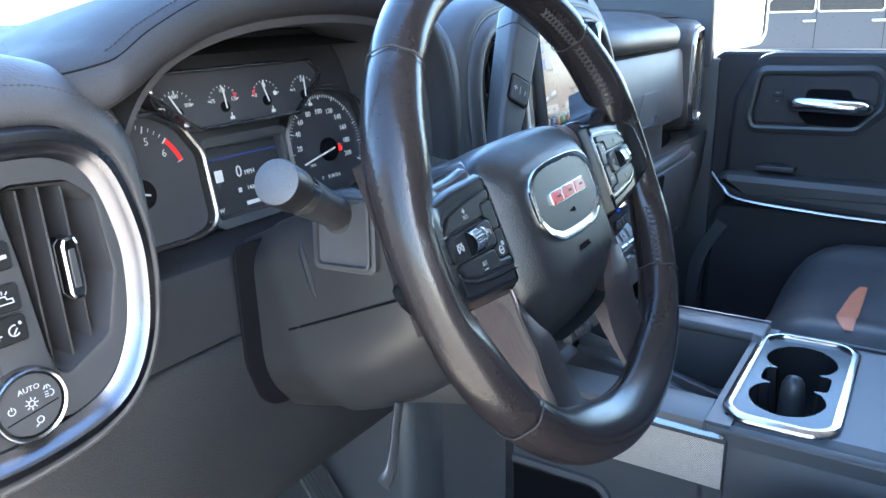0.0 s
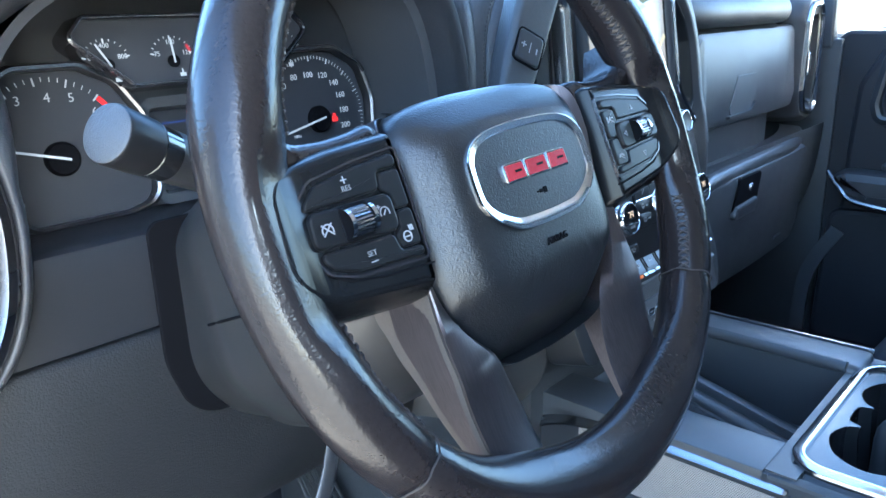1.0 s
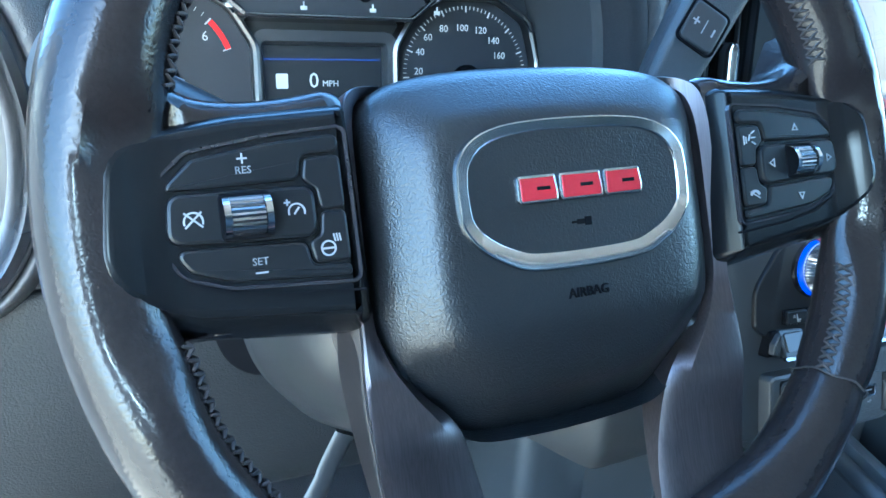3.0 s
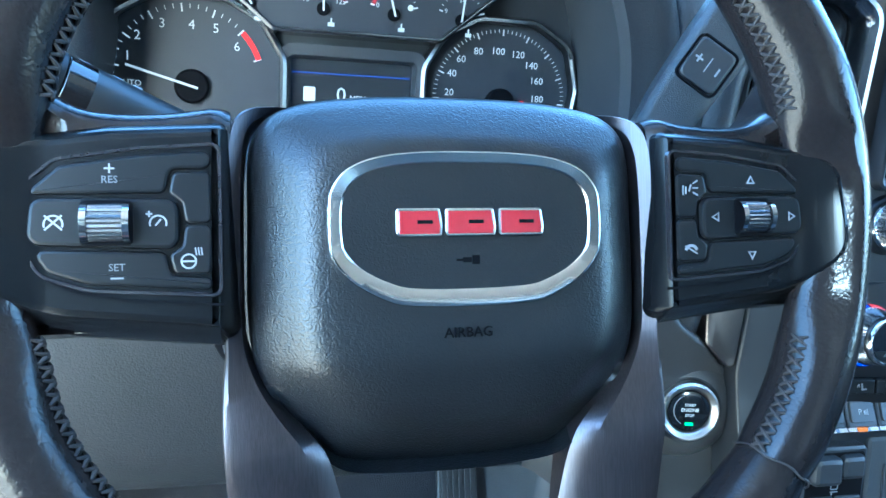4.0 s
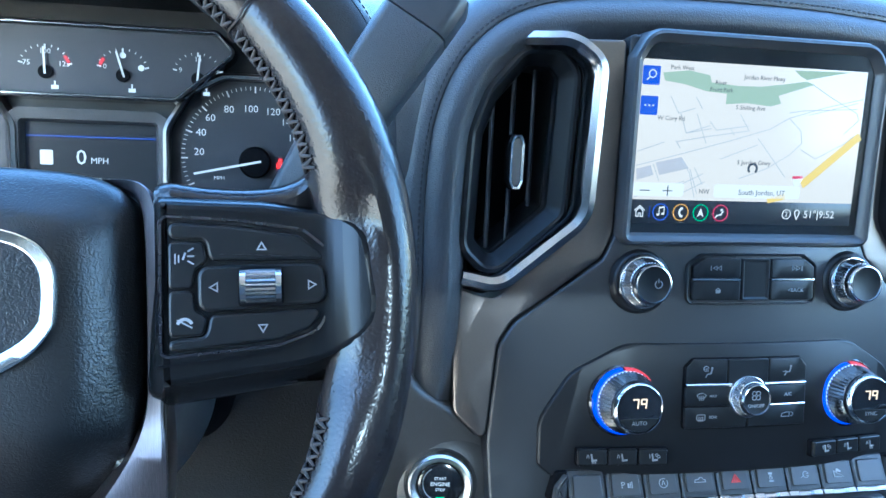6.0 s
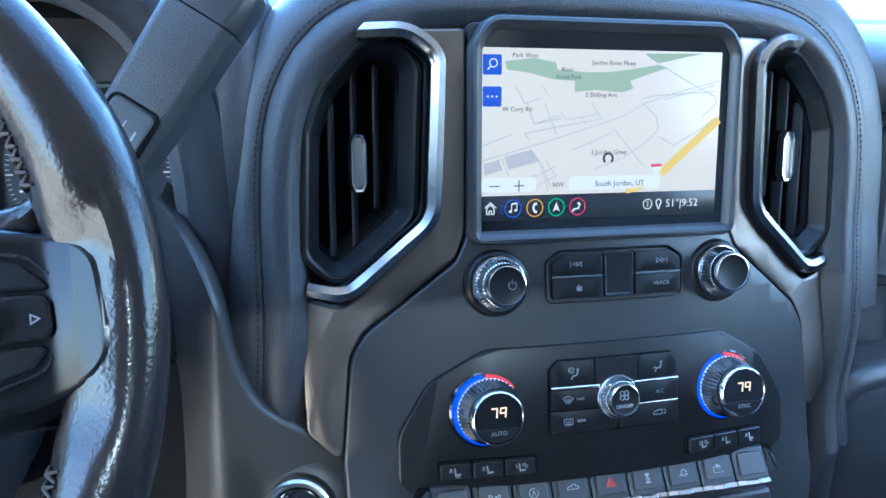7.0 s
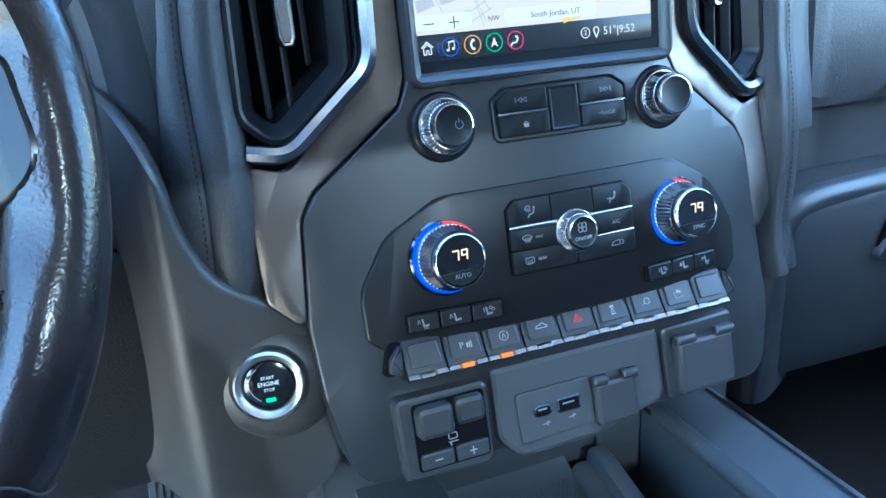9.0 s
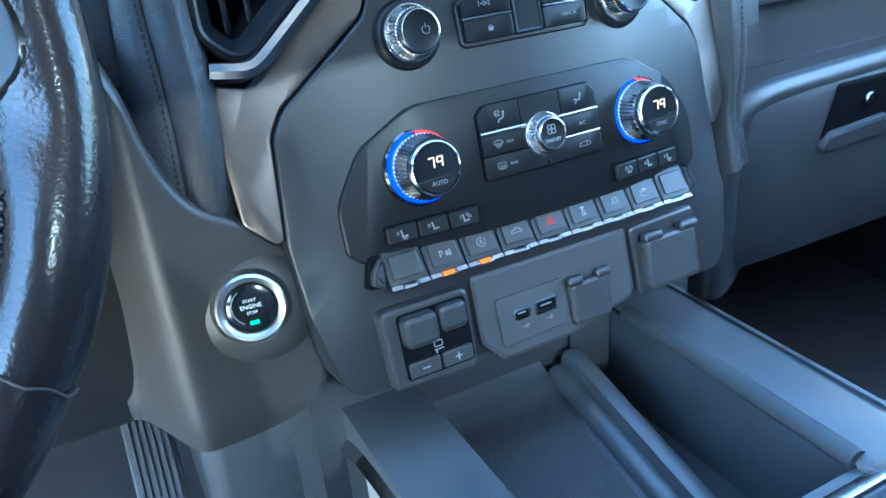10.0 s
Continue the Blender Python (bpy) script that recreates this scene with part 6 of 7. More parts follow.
# ---- radio keys and knobs ----
def knurled_knob(name, x, y, r, depth, label, h=0.0, lift=0.0):
    hb = bulge(x, y)
    t = thing(name, label, "knob", STACK @ Matrix.Translation((x, y, hb + h)))
    f = depth - lift
    part("knob_base", revolve([(r * 1.30, -0.002), (r * 1.24, 0.0016), (r * 1.16, lift + 0.0012), (r * 1.08, lift + 0.0016), (r * 1.06, lift)], n=56), KEYBLACK, t)
    part("knob_skirt", revolve([(r * 1.05, lift), (r * 1.06, lift + f * 0.14), (r * 1.03, lift + f * 0.20), (r * 0.99, lift + f * 0.21)], n=64), KNURL, t, "chrome skirt")
    part("knob_grip", revolve([(r * 0.97, lift + f * 0.20), (r * 1.0, lift + f * 0.26), (r * 0.86, lift + f * 0.66), (r * 0.80, lift + f * 0.69)], n=84, knurl={1: r * 0.065, 2: r * 0.065}), KNURL, t, "knurled chrome grip", smooth=20)
    part("knob_collar", revolve([(r * 0.81, lift + f * 0.67), (r * 0.80, lift + f * 0.82), (r * 0.78, depth - 0.0016), (r * 0.74, depth - 0.0002), (r * 0.70, depth), (r * 0.675, depth - 0.0012)], n=64), CHROME, t)
    part("knob_face", revolve([(r * 0.68, depth - 0.0010), (r * 0.4, depth - 0.0018), (0.0, depth - 0.0020)], n=48), KEYBLACK, t, "plain dark face")
    return t


k = knurled_knob("volume_knob", -0.0800, 0.1345, 0.0176, 0.0205, "knurled chrome volume knob with a dark face", lift=0.002)
bm = line(arc(0.004, 0.0, 0.0026, 120, 420, 18), 0.0005, 0.0184, 0.0190)
bars([(0.004, 0.0024, 0.0005, 0.003, 0)], 0.0184, 0.0190, bm)
part("power_symbol", bm, DIMINK, k)
knurled_knob("tuning_knob", 0.0870, 0.1345, 0.0176, 0.0205, "knurled chrome tuning knob with a dark face", lift=0.002)

rk = thing("radio_keys", "block of black radio keys with thin chrome lines", "switch panel", STACK @ Matrix.Translation((0.0055, 0.0205, 0)) @ Matrix.Diagonal((0.97, 0.84, 1.0, 1.0)))
blk = fillet([(-0.0515, 0.119), (0.0515, 0.119), (0.0515, 0.150), (0.042, 0.1575), (-0.042, 0.1575), (-0.0515, 0.150)], 0.004, 4)
part("key_frame", slices(sweep(ccw(blk), [(0.0005, -0.006), (0.0006, 0.0006), (0.0017, 0.0010), (0.0026, -0.001)]), 0.02, 0, -0.06, 0.06), KEYBLACK, rk, warp=bulge)
keys = [[(-0.050, 0.1205), (-0.0125, 0.1205), (-0.0125, 0.1375), (-0.050, 0.1375)], [(-0.050, 0.1392), (-0.0125, 0.1392), (-0.0125, 0.156), (-0.041, 0.156), (-0.050, 0.149)], [(-0.0115, 0.1205), (0.0115, 0.1205), (0.0115, 0.156), (-0.0115, 0.156)], [(0.0125, 0.1205), (0.050, 0.1205), (0.050, 0.1375), (0.0125, 0.1375)], [(0.0125, 0.1392), (0.050, 0.1392), (0.050, 0.149), (0.041, 0.156), (0.0125, 0.156)]]
for i, kk in enumerate(keys):
    part("key", slices(plate(fillet(kk, 0.002, 3), -0.006, 0.0025, 0.0009, dish=0.0012 if i == 2 else 0.0), 0.02, 0, -0.06, 0.06), KEYBLACK, rk, warp=bulge)
for x in (-0.0315, 0.0315):
    part("chrome_line", slices(bars([(x, 0.13835, 0.0375, 0.0013, 0)], 0.0, 0.0030), 0.02, 0, -0.06, 0.06), CHROME, rk, warp=bulge)
hk = bulge(0.03, 0.13) + 0.0026
for b, xs, bar in ((1, (-0.0335, -0.0300), -0.0366), (-1, (0.0315, 0.0350), 0.0381)):
    bm = bars([(bar, 0.1480, 0.0004, 0.0042, 0)], hk, hk + 0.0004)
    for a in xs:
        line([(a + b * 0.0015, 0.1462), (a - b * 0.0014, 0.1480), (a + b * 0.0015, 0.1498)], 0.0004, hk, hk + 0.0004, True, bm)
    part("key_symbol", bm, DIMINK, rk)
bm = bars([(-0.0305, 0.1280, 0.0036, 0.0026, 0), (-0.0316, 0.1300, 0.003, 0.0005, 40), (-0.0294, 0.1300, 0.003, 0.0005, -40)], hk, hk + 0.0004)
part("key_symbol", bm, DIMINK, rk)
part("key_lettering", letters("<BACK", 0.0042, 0.0335, 0.1290, hk + 0.0003), DIMINK, rk)

# ---- climate panel ----
hv = thing("climate_panel", "gloss black climate control panel", "control panel", STACK)
hvr = [(0.140, -0.004), (0.149, 0.004), (0.149, 0.036), (0.128, 0.070), (0.090, 0.091)]
hshape = fillet(hvr + mirror(hvr), [0.006, 0.006, 0.03, 0.03, 0.03, 0.03, 0.03, 0.03, 0.006, 0.006], 6)
part("gloss_panel", slices(plate(hshape, -0.006, 0.0022, 0.0016), 0.02, 0, -0.16, 0.16), PANEL, hv, "dark glossy panel", warp=bulge)
HG = 0.0022


block = part("key_block", slices(plate(fillet([(-0.0515, 0.024), (0.0515, 0.024), (0.0515, 0.071), (0.045, 0.0775), (-0.045, 0.0775), (-0.0515, 0.071)], 0.003), HG - 0.001, HG + 0.0005, 0.0004), 0.02, 0, -0.06, 0.06), VOID, hv, "black key block", m=Matrix.Translation((0.0015, 0.0065, 0.0)) @ Matrix.Diagonal((0.955, 0.96, 1.0, 1.0)), warp=bulge)


def hkey(pts, name="key"):
    return part(name, slices(plate(fillet(pts, 0.0012, 2), HG - 0.001, HG + 0.0022, 0.0008), 0.02, 0, -0.06, 0.06), KEYBLACK, block, warp=bulge)


hkey([(-0.0505, 0.0585), (-0.0175, 0.0585), (-0.0175, 0.0765), (-0.0445, 0.0765), (-0.0505, 0.0705)])
hkey([(-0.0168, 0.0585), (0.0168, 0.0585), (0.0168, 0.0765), (-0.0168, 0.0765)])
hkey([(0.0175, 0.0585), (0.0505, 0.0585), (0.0505, 0.0705), (0.0445, 0.0765), (0.0175, 0.0765)])
for s in (-1, 1):
    for y0, y1 in ((0.0415, 0.0560), (0.0250, 0.0408)):
        hkey(sorted([(s * 0.0008, y0), (s * 0.0505, y0)]) + sorted([(s * 0.0505, y1), (s * 0.0008, y1)], reverse=True))
for x in (-0.032, 0.032):
    part("chrome_line", tube([(x - 0.0182, 0.0572, HG + 0.0018 + bulge(x - 0.0182, 0.0572)), (x + 0.0182, 0.0572, HG + 0.0018 + bulge(x + 0.0182, 0.0572))], 0.0013, 10), KNURL, block, "bright trim line between the keys")
part("chrome_line", tube([(0.0145, 0.0412, HG + 0.0018 + bulge(0.0145, 0.0412)), (0.0500, 0.0412, HG + 0.0018 + bulge(0.05, 0.0412))], 0.0008, 8), CHROME, block)
ff = HG + 0.0022 + bulge(0.03, 0.05)


def sitter(x, y, bm, h0, h1, k=1.0):
    """A seated figure's plain outline: head, back, lap and shin as bars."""
    return bars([(x + 0.0018 * k, y + 0.0030 * k, 0.0015 * k, 0.0015 * k, 0), (x + 0.0013 * k, y + 0.0004 * k, 0.0034 * k, 0.0009 * k, 72), (x - 0.0006 * k, y - 0.0012 * k, 0.0034 * k, 0.0008 * k, 8), (x - 0.0026 * k, y - 0.0026 * k, 0.0028 * k, 0.0008 * k, 62)], h0, h1, bm)


for x, kind in ((-0.032, "screen"), (0.004, "both"), (0.034, "feet")):
    bm = sitter(x, 0.0670, bmesh.new(), ff, ff + 0.0004)
    if kind == "screen":
        line(arc(x - 0.0030, 0.0694, 0.0022, 20, 200, 10), 0.0005, ff, ff + 0.0004, False, bm)
        bars([(x - 0.0042 + 0.0013 * i, 0.0688, 0.0004, 0.0026, 12) for i in range(3)], ff, ff + 0.0004, bm)
    else:
        bars([(x - 0.0034, 0.0690 if kind == "both" else 0.0662, 0.0028, 0.0006, 0), (x - 0.0023, 0.0694 if kind == "both" else 0.0666, 0.0014, 0.0005, -45)], ff, ff + 0.0004, bm)
        if kind == "both":
            bars([(x - 0.0046, 0.0664, 0.0024, 0.0006, 0)], ff, ff + 0.0004, bm)
    part("key_symbol", bm, DIMINK, block)
for y, k in ((0.0487, 0), (0.0330, 1)):
    q = arc(-0.038, y - 0.0022, 0.0050, 40, 140, 8) + [(-0.0402, y - 0.0008), (-0.0358, y - 0.0008)] if not k else rect(-0.0413, -0.0347, y - 0.0016, y + 0.0024, 0.0006)
    bm = line(q, 0.0004, ff, ff + 0.0004, True)
    bars([(-0.0395 + 0.0015 * i, y - 0.0008, 0.0004, 0.0036, 0) for i in range(3)], ff, ff + 0.0004, bm)
    part("key_symbol", bm, DIMINK, block)
bm = line([(0.0290, 0.0322), (0.0300, 0.0340), (0.0335, 0.0350), (0.0360, 0.0350), (0.0360, 0.0318), (0.0292, 0.0318)], 0.0004, ff, ff + 0.0004, True)
line(arc(0.0376, 0.0334, 0.0015, -100, 100, 8), 0.0004, ff, ff + 0.0004, False, bm)
part("key_symbol", bm, DIMINK, block)
part("mode_lamp", bars([(-0.0060, 0.0690, 0.0014, 0.0011, 0)], ff, ff + 0.0006), AMBER, block)
for txt, x, y in (("MAX", -0.0285, 0.0490), ("REAR", -0.0280, 0.0333)):
    part("key_lettering", letters(txt, 0.0028, x, y, ff + 0.0003), DIMINK, block)
part("key_lettering", letters("A/C", 0.0040, 0.0345, 0.0487, ff + 0.0003), DIMINK, block)
fan = knurled_knob("fan_knob", 0.002, 0.0525, 0.0146, 0.0130, "small knurled chrome fan knob", HG)
bm = line(arc(0, 0.0005, 0.0095, 20, 160, 12), 0.0005, 0.0112, 0.0116)
for a in range(0, 360, 90):
    line(ngon(0.0022 * math.cos(radians(a + 45)), 0.0030 + 0.0022 * math.sin(radians(a + 45)), 0.0016, 10), 0.0004, 0.0112, 0.0116, True, bm)
part("fan_symbol", bm, INK, fan)
part("knob_lettering", letters("ON/OFF", 0.0036, 0.0, -0.0045, 0.0115), INK, fan)


def segments(x, y, w, h, lit_up, tk, h0, h1, bm, lean=0.10):
    """One seven-bar figure."""
    at = {"a": (0, h, 0), "b": (w, h / 2, 1), "c": (w, -h / 2, 1), "d": (0, -h, 0), "e": (-w, -h / 2, 1), "f": (-w, h / 2, 1), "g": (0, 0, 0)}
    for k in lit_up:
        dx, dy, up = at[k]
        bars([(x + dx + lean * dy, y + dy, tk if up else 2 * w + tk * 0.7, h - tk * 0.2 if up else tk, -5 if up else 0)], h0, h1, bm)
    return bm


def temp_dial(x, word):
    hb = bulge(x, 0.05) + HG - 0.0025
    y = 0.0505
    t = thing("temperature_dial", "chrome temperature dial with a lit blue and red ring", "dial", STACK @ Matrix.Translation((x, y, hb)) @ Matrix.Diagonal((0.87, 0.87, 1.0, 1.0)), group="temperature dials")
    part("dial_bezel", revolve([(0.0305, -0.002), (0.0300, 0.001), (0.0284, 0.0022), (0.0278, 0.001)], n=64), GLOSS, t)
    for a0, a1, mt, lb in ((98, 290, BLUELIT, "lit blue arc"), (38, 94, REDLIT, "lit red arc")):
        bm = bmesh.new()
        n = max(8, int((a1 - a0) / 5))
        rows = []
        for i in range(n + 1):
            a = radians(a0 + (a1 - a0) * i / n)
            rows.append([bm.verts.new((r * math.cos(a), r * math.sin(a), h)) for r, h in ((0.0276, 0.0005), (0.0274, 0.0034), (0.0262, 0.0058), (0.0250, 0.0060))])
        grid_faces(bm, rows)
        part("light_ring", bm, mt, t, lb)
    part("dial_skirt", revolve([(0.0252, 0.0), (0.0252, 0.0062), (0.0246, 0.0066)], n=64), CLEAR, t)
    part("dial_grip", revolve([(0.0248, 0.0055), (0.0256, 0.0075), (0.0218, 0.0190), (0.0208, 0.0200)], n=96, knurl={1: 0.0013, 2: 0.0011}), KNURL, t, "knurled chrome grip", smooth=20)
    part("dial_collar", revolve([(0.0210, 0.0196), (0.0214, 0.0208), (0.0210, 0.0232), (0.0198, 0.0258), (0.0190, 0.0262), (0.0184, 0.0250)], n=64), CHROME, t, "polished chrome collar")
    part("dial_display", revolve([(0.0188, 0.0252), (0.0, 0.0252)], n=48), GLOSS, t, "black display face")
    bm = segments(-0.0034, 0.0040, 0.0021, 0.0036, "abc", 0.0011, 0.0253, 0.0257, bmesh.new())
    part("display_digits", segments(0.0034, 0.0040, 0.0021, 0.0036, "abcfg", 0.0011, 0.0253, 0.0257, bm), DIGIT, t, "lit temperature digits")
    part("display_key", plate(arc(0, 0.0, 0.0178, 206, 334, 20), 0.0252, 0.0258, 0.0003), KEYBLACK, t)
    part("key_line", line([(-0.0090, -0.0066), (0.0065, -0.0066), (0.0085, -0.0046), (0.0150, -0.0046)] if word == "SYNC" else [(-0.0125, -0.0052), (-0.0095, -0.0070), (0.0095, -0.0070), (0.0125, -0.0052)], 0.0005, 0.0256, 0.0262), SATINCHROME, t)
    part("key_lettering", letters(word, 0.0046, 0.0, -0.0112, 0.0260), DIMINK, t)
    return t


temp_dial(-0.0895, "AUTO")
temp_dial(0.0915, "SYNC")

for s in (-1, 1):
    t = thing("seat_heater_keys", "row of three black heated seat keys", "switch panel", STACK @ Matrix.Translation((s * 0.0905, 0.0108, bulge(0.092, 0.0108) + 0.0022)) @ pose(0, 0, 0, 0, s * 7.5, 0) @ Matrix.Diagonal((0.92, 0.84, 1.0, 1.0)), group="seat heater keys")
    part("key_well", plate(rect(-0.0365, 0.0365, -0.0078, 0.0078, 0.002), -0.003, 0.0006, 0.0004), VOID, t)
    for i in range(3):
        x = -0.0237 + 0.0237 * i
        kk = part("key", plate(rect(x - 0.0114, x + 0.0114, -0.0068, 0.0068, 0.0016), -0.001, 0.0034, 0.0012), KEYBLACK, t)
        bm = bars([(x - 0.0006, 0.0008, 0.0012, 0.0050, 10), (x + 0.0014, -0.0022, 0.0044, 0.0014, 6)], 0.0034, 0.0038)
        if i != (2 if s < 0 else 0):
            bars([(x - 0.0030 - 0.0012 * j, 0.0012, 0.0005, 0.0032, 12 * (1 - 2 * (j % 2))) for j in range(2)] + [(x + 0.0012 * j, -0.0040, 0.0005, 0.0016, 12) for j in range(3)][:3 if i == 0 or i == 2 else 0], 0.0034, 0.0038, bm)
        else:
            for q in ((x + 0.0026, 0.0022), (x + 0.0042, 0.0008)):
                line(ngon(*q, 0.0011, 10), 0.0004, 0.0034, 0.0038, True, bm)
            bars([(x - 0.0028, 0.0012, 0.0005, 0.0036, 8)], 0.0034, 0.0038, bm)
        part("key_symbol", bm, DIMINK, kk)

# ---- row of toggle keys ----
tg = thing("toggle_key_row", "row of nine black toggle keys above a chrome edge", "switch panel", STACK @ Matrix.Translation((-0.0015, -0.0100, 0.0085)) @ Matrix.Diagonal((0.99, 0.87, 0.9, 1.0)))
PITCH = 0.0289
part("row_base", plate(fillet([(-0.143, -0.013), (0.143, -0.013), (0.137, 0.012), (-0.137, 0.012)], 0.003), -0.03, -0.0015, 0.001), VOID, tg)
for i in range(9):
    x = (i - 4) * PITCH
    w = PITCH / 2 - 0.0006
    rows = []
    for y, h, ins in ((0.0125, -0.004, 0), (0.012, -0.0014, 0), (0.0105, -0.0002, 0.0015), (0.0, 0.0042, 0.0018), (-0.0095, 0.0082, 0.0018), (-0.0115, 0.0088, 0.0008), (-0.0128, 0.0075, 0.0004), (-0.013, -0.004, 0)):
        rows.append([(x - w, y, min(h, 0.0) - 0.004), (x - w, y, h - 0.0012), (x - w + 0.0012, y, h), (x + w - 0.0012, y, h), (x + w, y, h - 0.0012), (x + w, y, min(h, 0.0) - 0.004)])
    kk = part("toggle_key", loft(rows, False, close=False), CHARCOAL, tg, smooth=30)
    edge = []
    for dx, dy, dh in ((-w, 0, 0), (-0.0062, 0, 0), (-0.0046, -0.0010, -0.0016), (0.0046, -0.0010, -0.0016), (0.0062, 0, 0), (w, 0, 0)):
        edge.append([(x + dx, -0.0122 + dy, 0.0070 + dh), (x + dx, -0.0124 + dy, 0.0084 + dh), (x + dx, -0.0152 + dy, 0.0106 + dh), (x + dx, -0.0162 + dy, 0.0100 + dh), (x + dx, -0.0150 + dy, 0.0050 + dh)])
    pad = plate(fillet([(x - w + 0.0028, -0.0078), (x + w - 0.0028, -0.0078), (x + w - 0.0036, 0.0092), (x - w + 0.0036, 0.0092)], 0.0018, 4), -0.002, 0.0011, 0.0007)
    for v in pad.verts:
        v.co.z += 0.0048 - 0.42 * v.co.y
    part("key_pad", pad, SATIN, kk)
    part("key_edge", loft(edge, False, close=False), SATINCHROME, kk, "chrome lower edge", smooth=25)
    if i in (1, 2):
        part("key_lamp", plate(rect(x - 0.0044, x + 0.0044, -0.0165, -0.0128, 0.0008), 0.0050, 0.0090, 0.0004), AMBER, kk, "lit amber lamp")
    bm = None
    hh = 0.0058
    tilt = Matrix.Rotation(math.atan2(-0.004, -0.0095) + math.pi, 4, "X")
    if i == 1:
        bm = letters("P", 0.0085, -0.003, 0.0, 0.0)
        bars([(0.0022, -0.0004, 0.0016, 0.0042, 0), (0.0042, -0.0002, 0.0008, 0.0052, 0), (0.0058, 0.0, 0.0008, 0.0062, 0)], -0.0001, 0.0003, bm)
    elif i == 2:
        bm = line(arc(0, 0, 0.0042, 60, 400, 20), 0.0006, -0.0001, 0.0003)
        line([(-0.0016, -0.0020), (0, 0.0022), (0.0016, -0.0020)], 0.0006, -0.0001, 0.0003, False, bm)
    elif i == 3:
        bm = line([(-0.0055, -0.0012), (-0.0045, 0.0012), (-0.001, 0.0016), (0.0, 0.0030), (0.0025, 0.0030), (0.0035, 0.0012), (0.0055, 0.0008), (0.0055, -0.0012)], 0.0006, -0.0001, 0.0003, True)
    elif i == 4:
        bm = line([(0, 0.0042), (-0.0045, -0.0030), (0.0045, -0.0030)], 0.0007, -0.0001, 0.0003, True)
        line([(0, 0.0014), (-0.0020, -0.0018), (0.0020, -0.0018)], 0.0006, -0.0001, 0.0003, True, bm)
    elif i == 5:
        bm = bars([(0, 0.003, 0.0040, 0.0022, 0), (0, 0.0006, 0.0018, 0.0014, 0), (-0.0012, -0.0016, 0.0008, 0.0024, 20), (0.0012, -0.0016, 0.0008, 0.0024, -20), (0, -0.0042, 0.005, 0.0012, 0)], -0.0001, 0.0003)
    elif i == 6:
        bm = line(arc(0.001, 0.0, 0.0030, 30, 330, 16), 0.0006, -0.0001, 0.0003)
        bars([(0.0030, 0.0010, 0.0026, 0.0006, 0), (0.0030, -0.0010, 0.0026, 0.0006, 0), (-0.0036, -0.0022, 0.0036, 0.0006, 30)], -0.0001, 0.0003, bm)
    elif i == 7:
        bm = line([(-0.0050, -0.0040), (0.0050, -0.0040), (-0.0050, 0.0020)], 0.0006, -0.0001, 0.0003, True)
        bars([(0.0005, 0.0022, 0.0050, 0.0020, -31), (-0.0015, 0.0018, 0.0018, 0.0018, 0)], -0.0001, 0.0003, bm)
    if bm:
        bmesh.ops.transform(bm, matrix=Matrix.Translation((x, 0.0005, 0.0060)) @ pose(0, 0, 0, -22.8, 0, 0) @ Matrix.Diagonal((0.78, 0.85, 1.0, 1.0)), verts=bm.verts)
        part("key_symbol", bm, REDINK if i == 4 else INK, kk)
for s in (-1, 1):
    x = s * 4.5 * PITCH
    q = [(x, 0.012), (x + s * 0.0085, 0.001), (x + s * 0.010, -0.009), (x + s * 0.002, -0.013), (x, -0.013)]
    part("end_cap", plate(fillet(q, 0.001, 2), -0.03, 0.0045, 0.002), SATIN, tg)

# ---- trailer brake controller ----
tb = thing("brake_controller", "black trailer brake controller with squeeze keys and plus and minus", "control panel", STACK @ Matrix.Translation((-0.107, -0.067, 0.0)))
bx = fillet([(-0.033, -0.027), (0.027, -0.030), (0.031, -0.026), (0.033, 0.026), (0.029, 0.030), (-0.031, 0.030), (-0.034, 0.026)], 0.004, 4)
part("controller_body", plate(bx, -0.03, 0.011, 0.003), SATIN, tb)
part("key_well", plate(rect(-0.0235, 0.0290, -0.0225, 0.0250, 0.003), 0.008, 0.0113, 0.0005), VOID, tb)
part("squeeze_key", plate(fillet([(-0.022, 0.001), (0.004, 0.001), (0.004, 0.0235), (-0.022, 0.0235)], 0.005, 4), 0.008, 0.020, 0.004), SATIN, tb)
part("squeeze_key", plate(fillet([(0.0050, 0.004), (0.0275, 0.004), (0.0275, 0.0235), (0.0050, 0.0235)], 0.005, 4), 0.008, 0.017, 0.004), SATIN, tb)
part("key", plate(rect(-0.0215, 0.0022, -0.0212, -0.0098, 0.002), 0.008, 0.0135, 0.0015), SATIN, tb)
part("key", plate(rect(0.0035, 0.0275, -0.0212, -0.0098, 0.002), 0.008, 0.0135, 0.0015), SATIN, tb)
part("key_sign", bars([(-0.0095, -0.0155, 0.0055, 0.0008, 0), (0.0155, -0.0155, 0.0055, 0.0008, 0), (0.0155, -0.0155, 0.0055, 0.0008, 90)], 0.0134, 0.0138), INK, tb)
bm = line(rect(0.000, 0.006, -0.0045, -0.0005, 0.001), 0.0006, 0.0112, 0.0117, True)
bars([(0.003, -0.0065, 0.007, 0.0006, 0), (0.001, -0.0080, 0.001, 0.002, 0)], 0.0112, 0.0117, bm)
part("brake_symbol", bm, INK, tb)

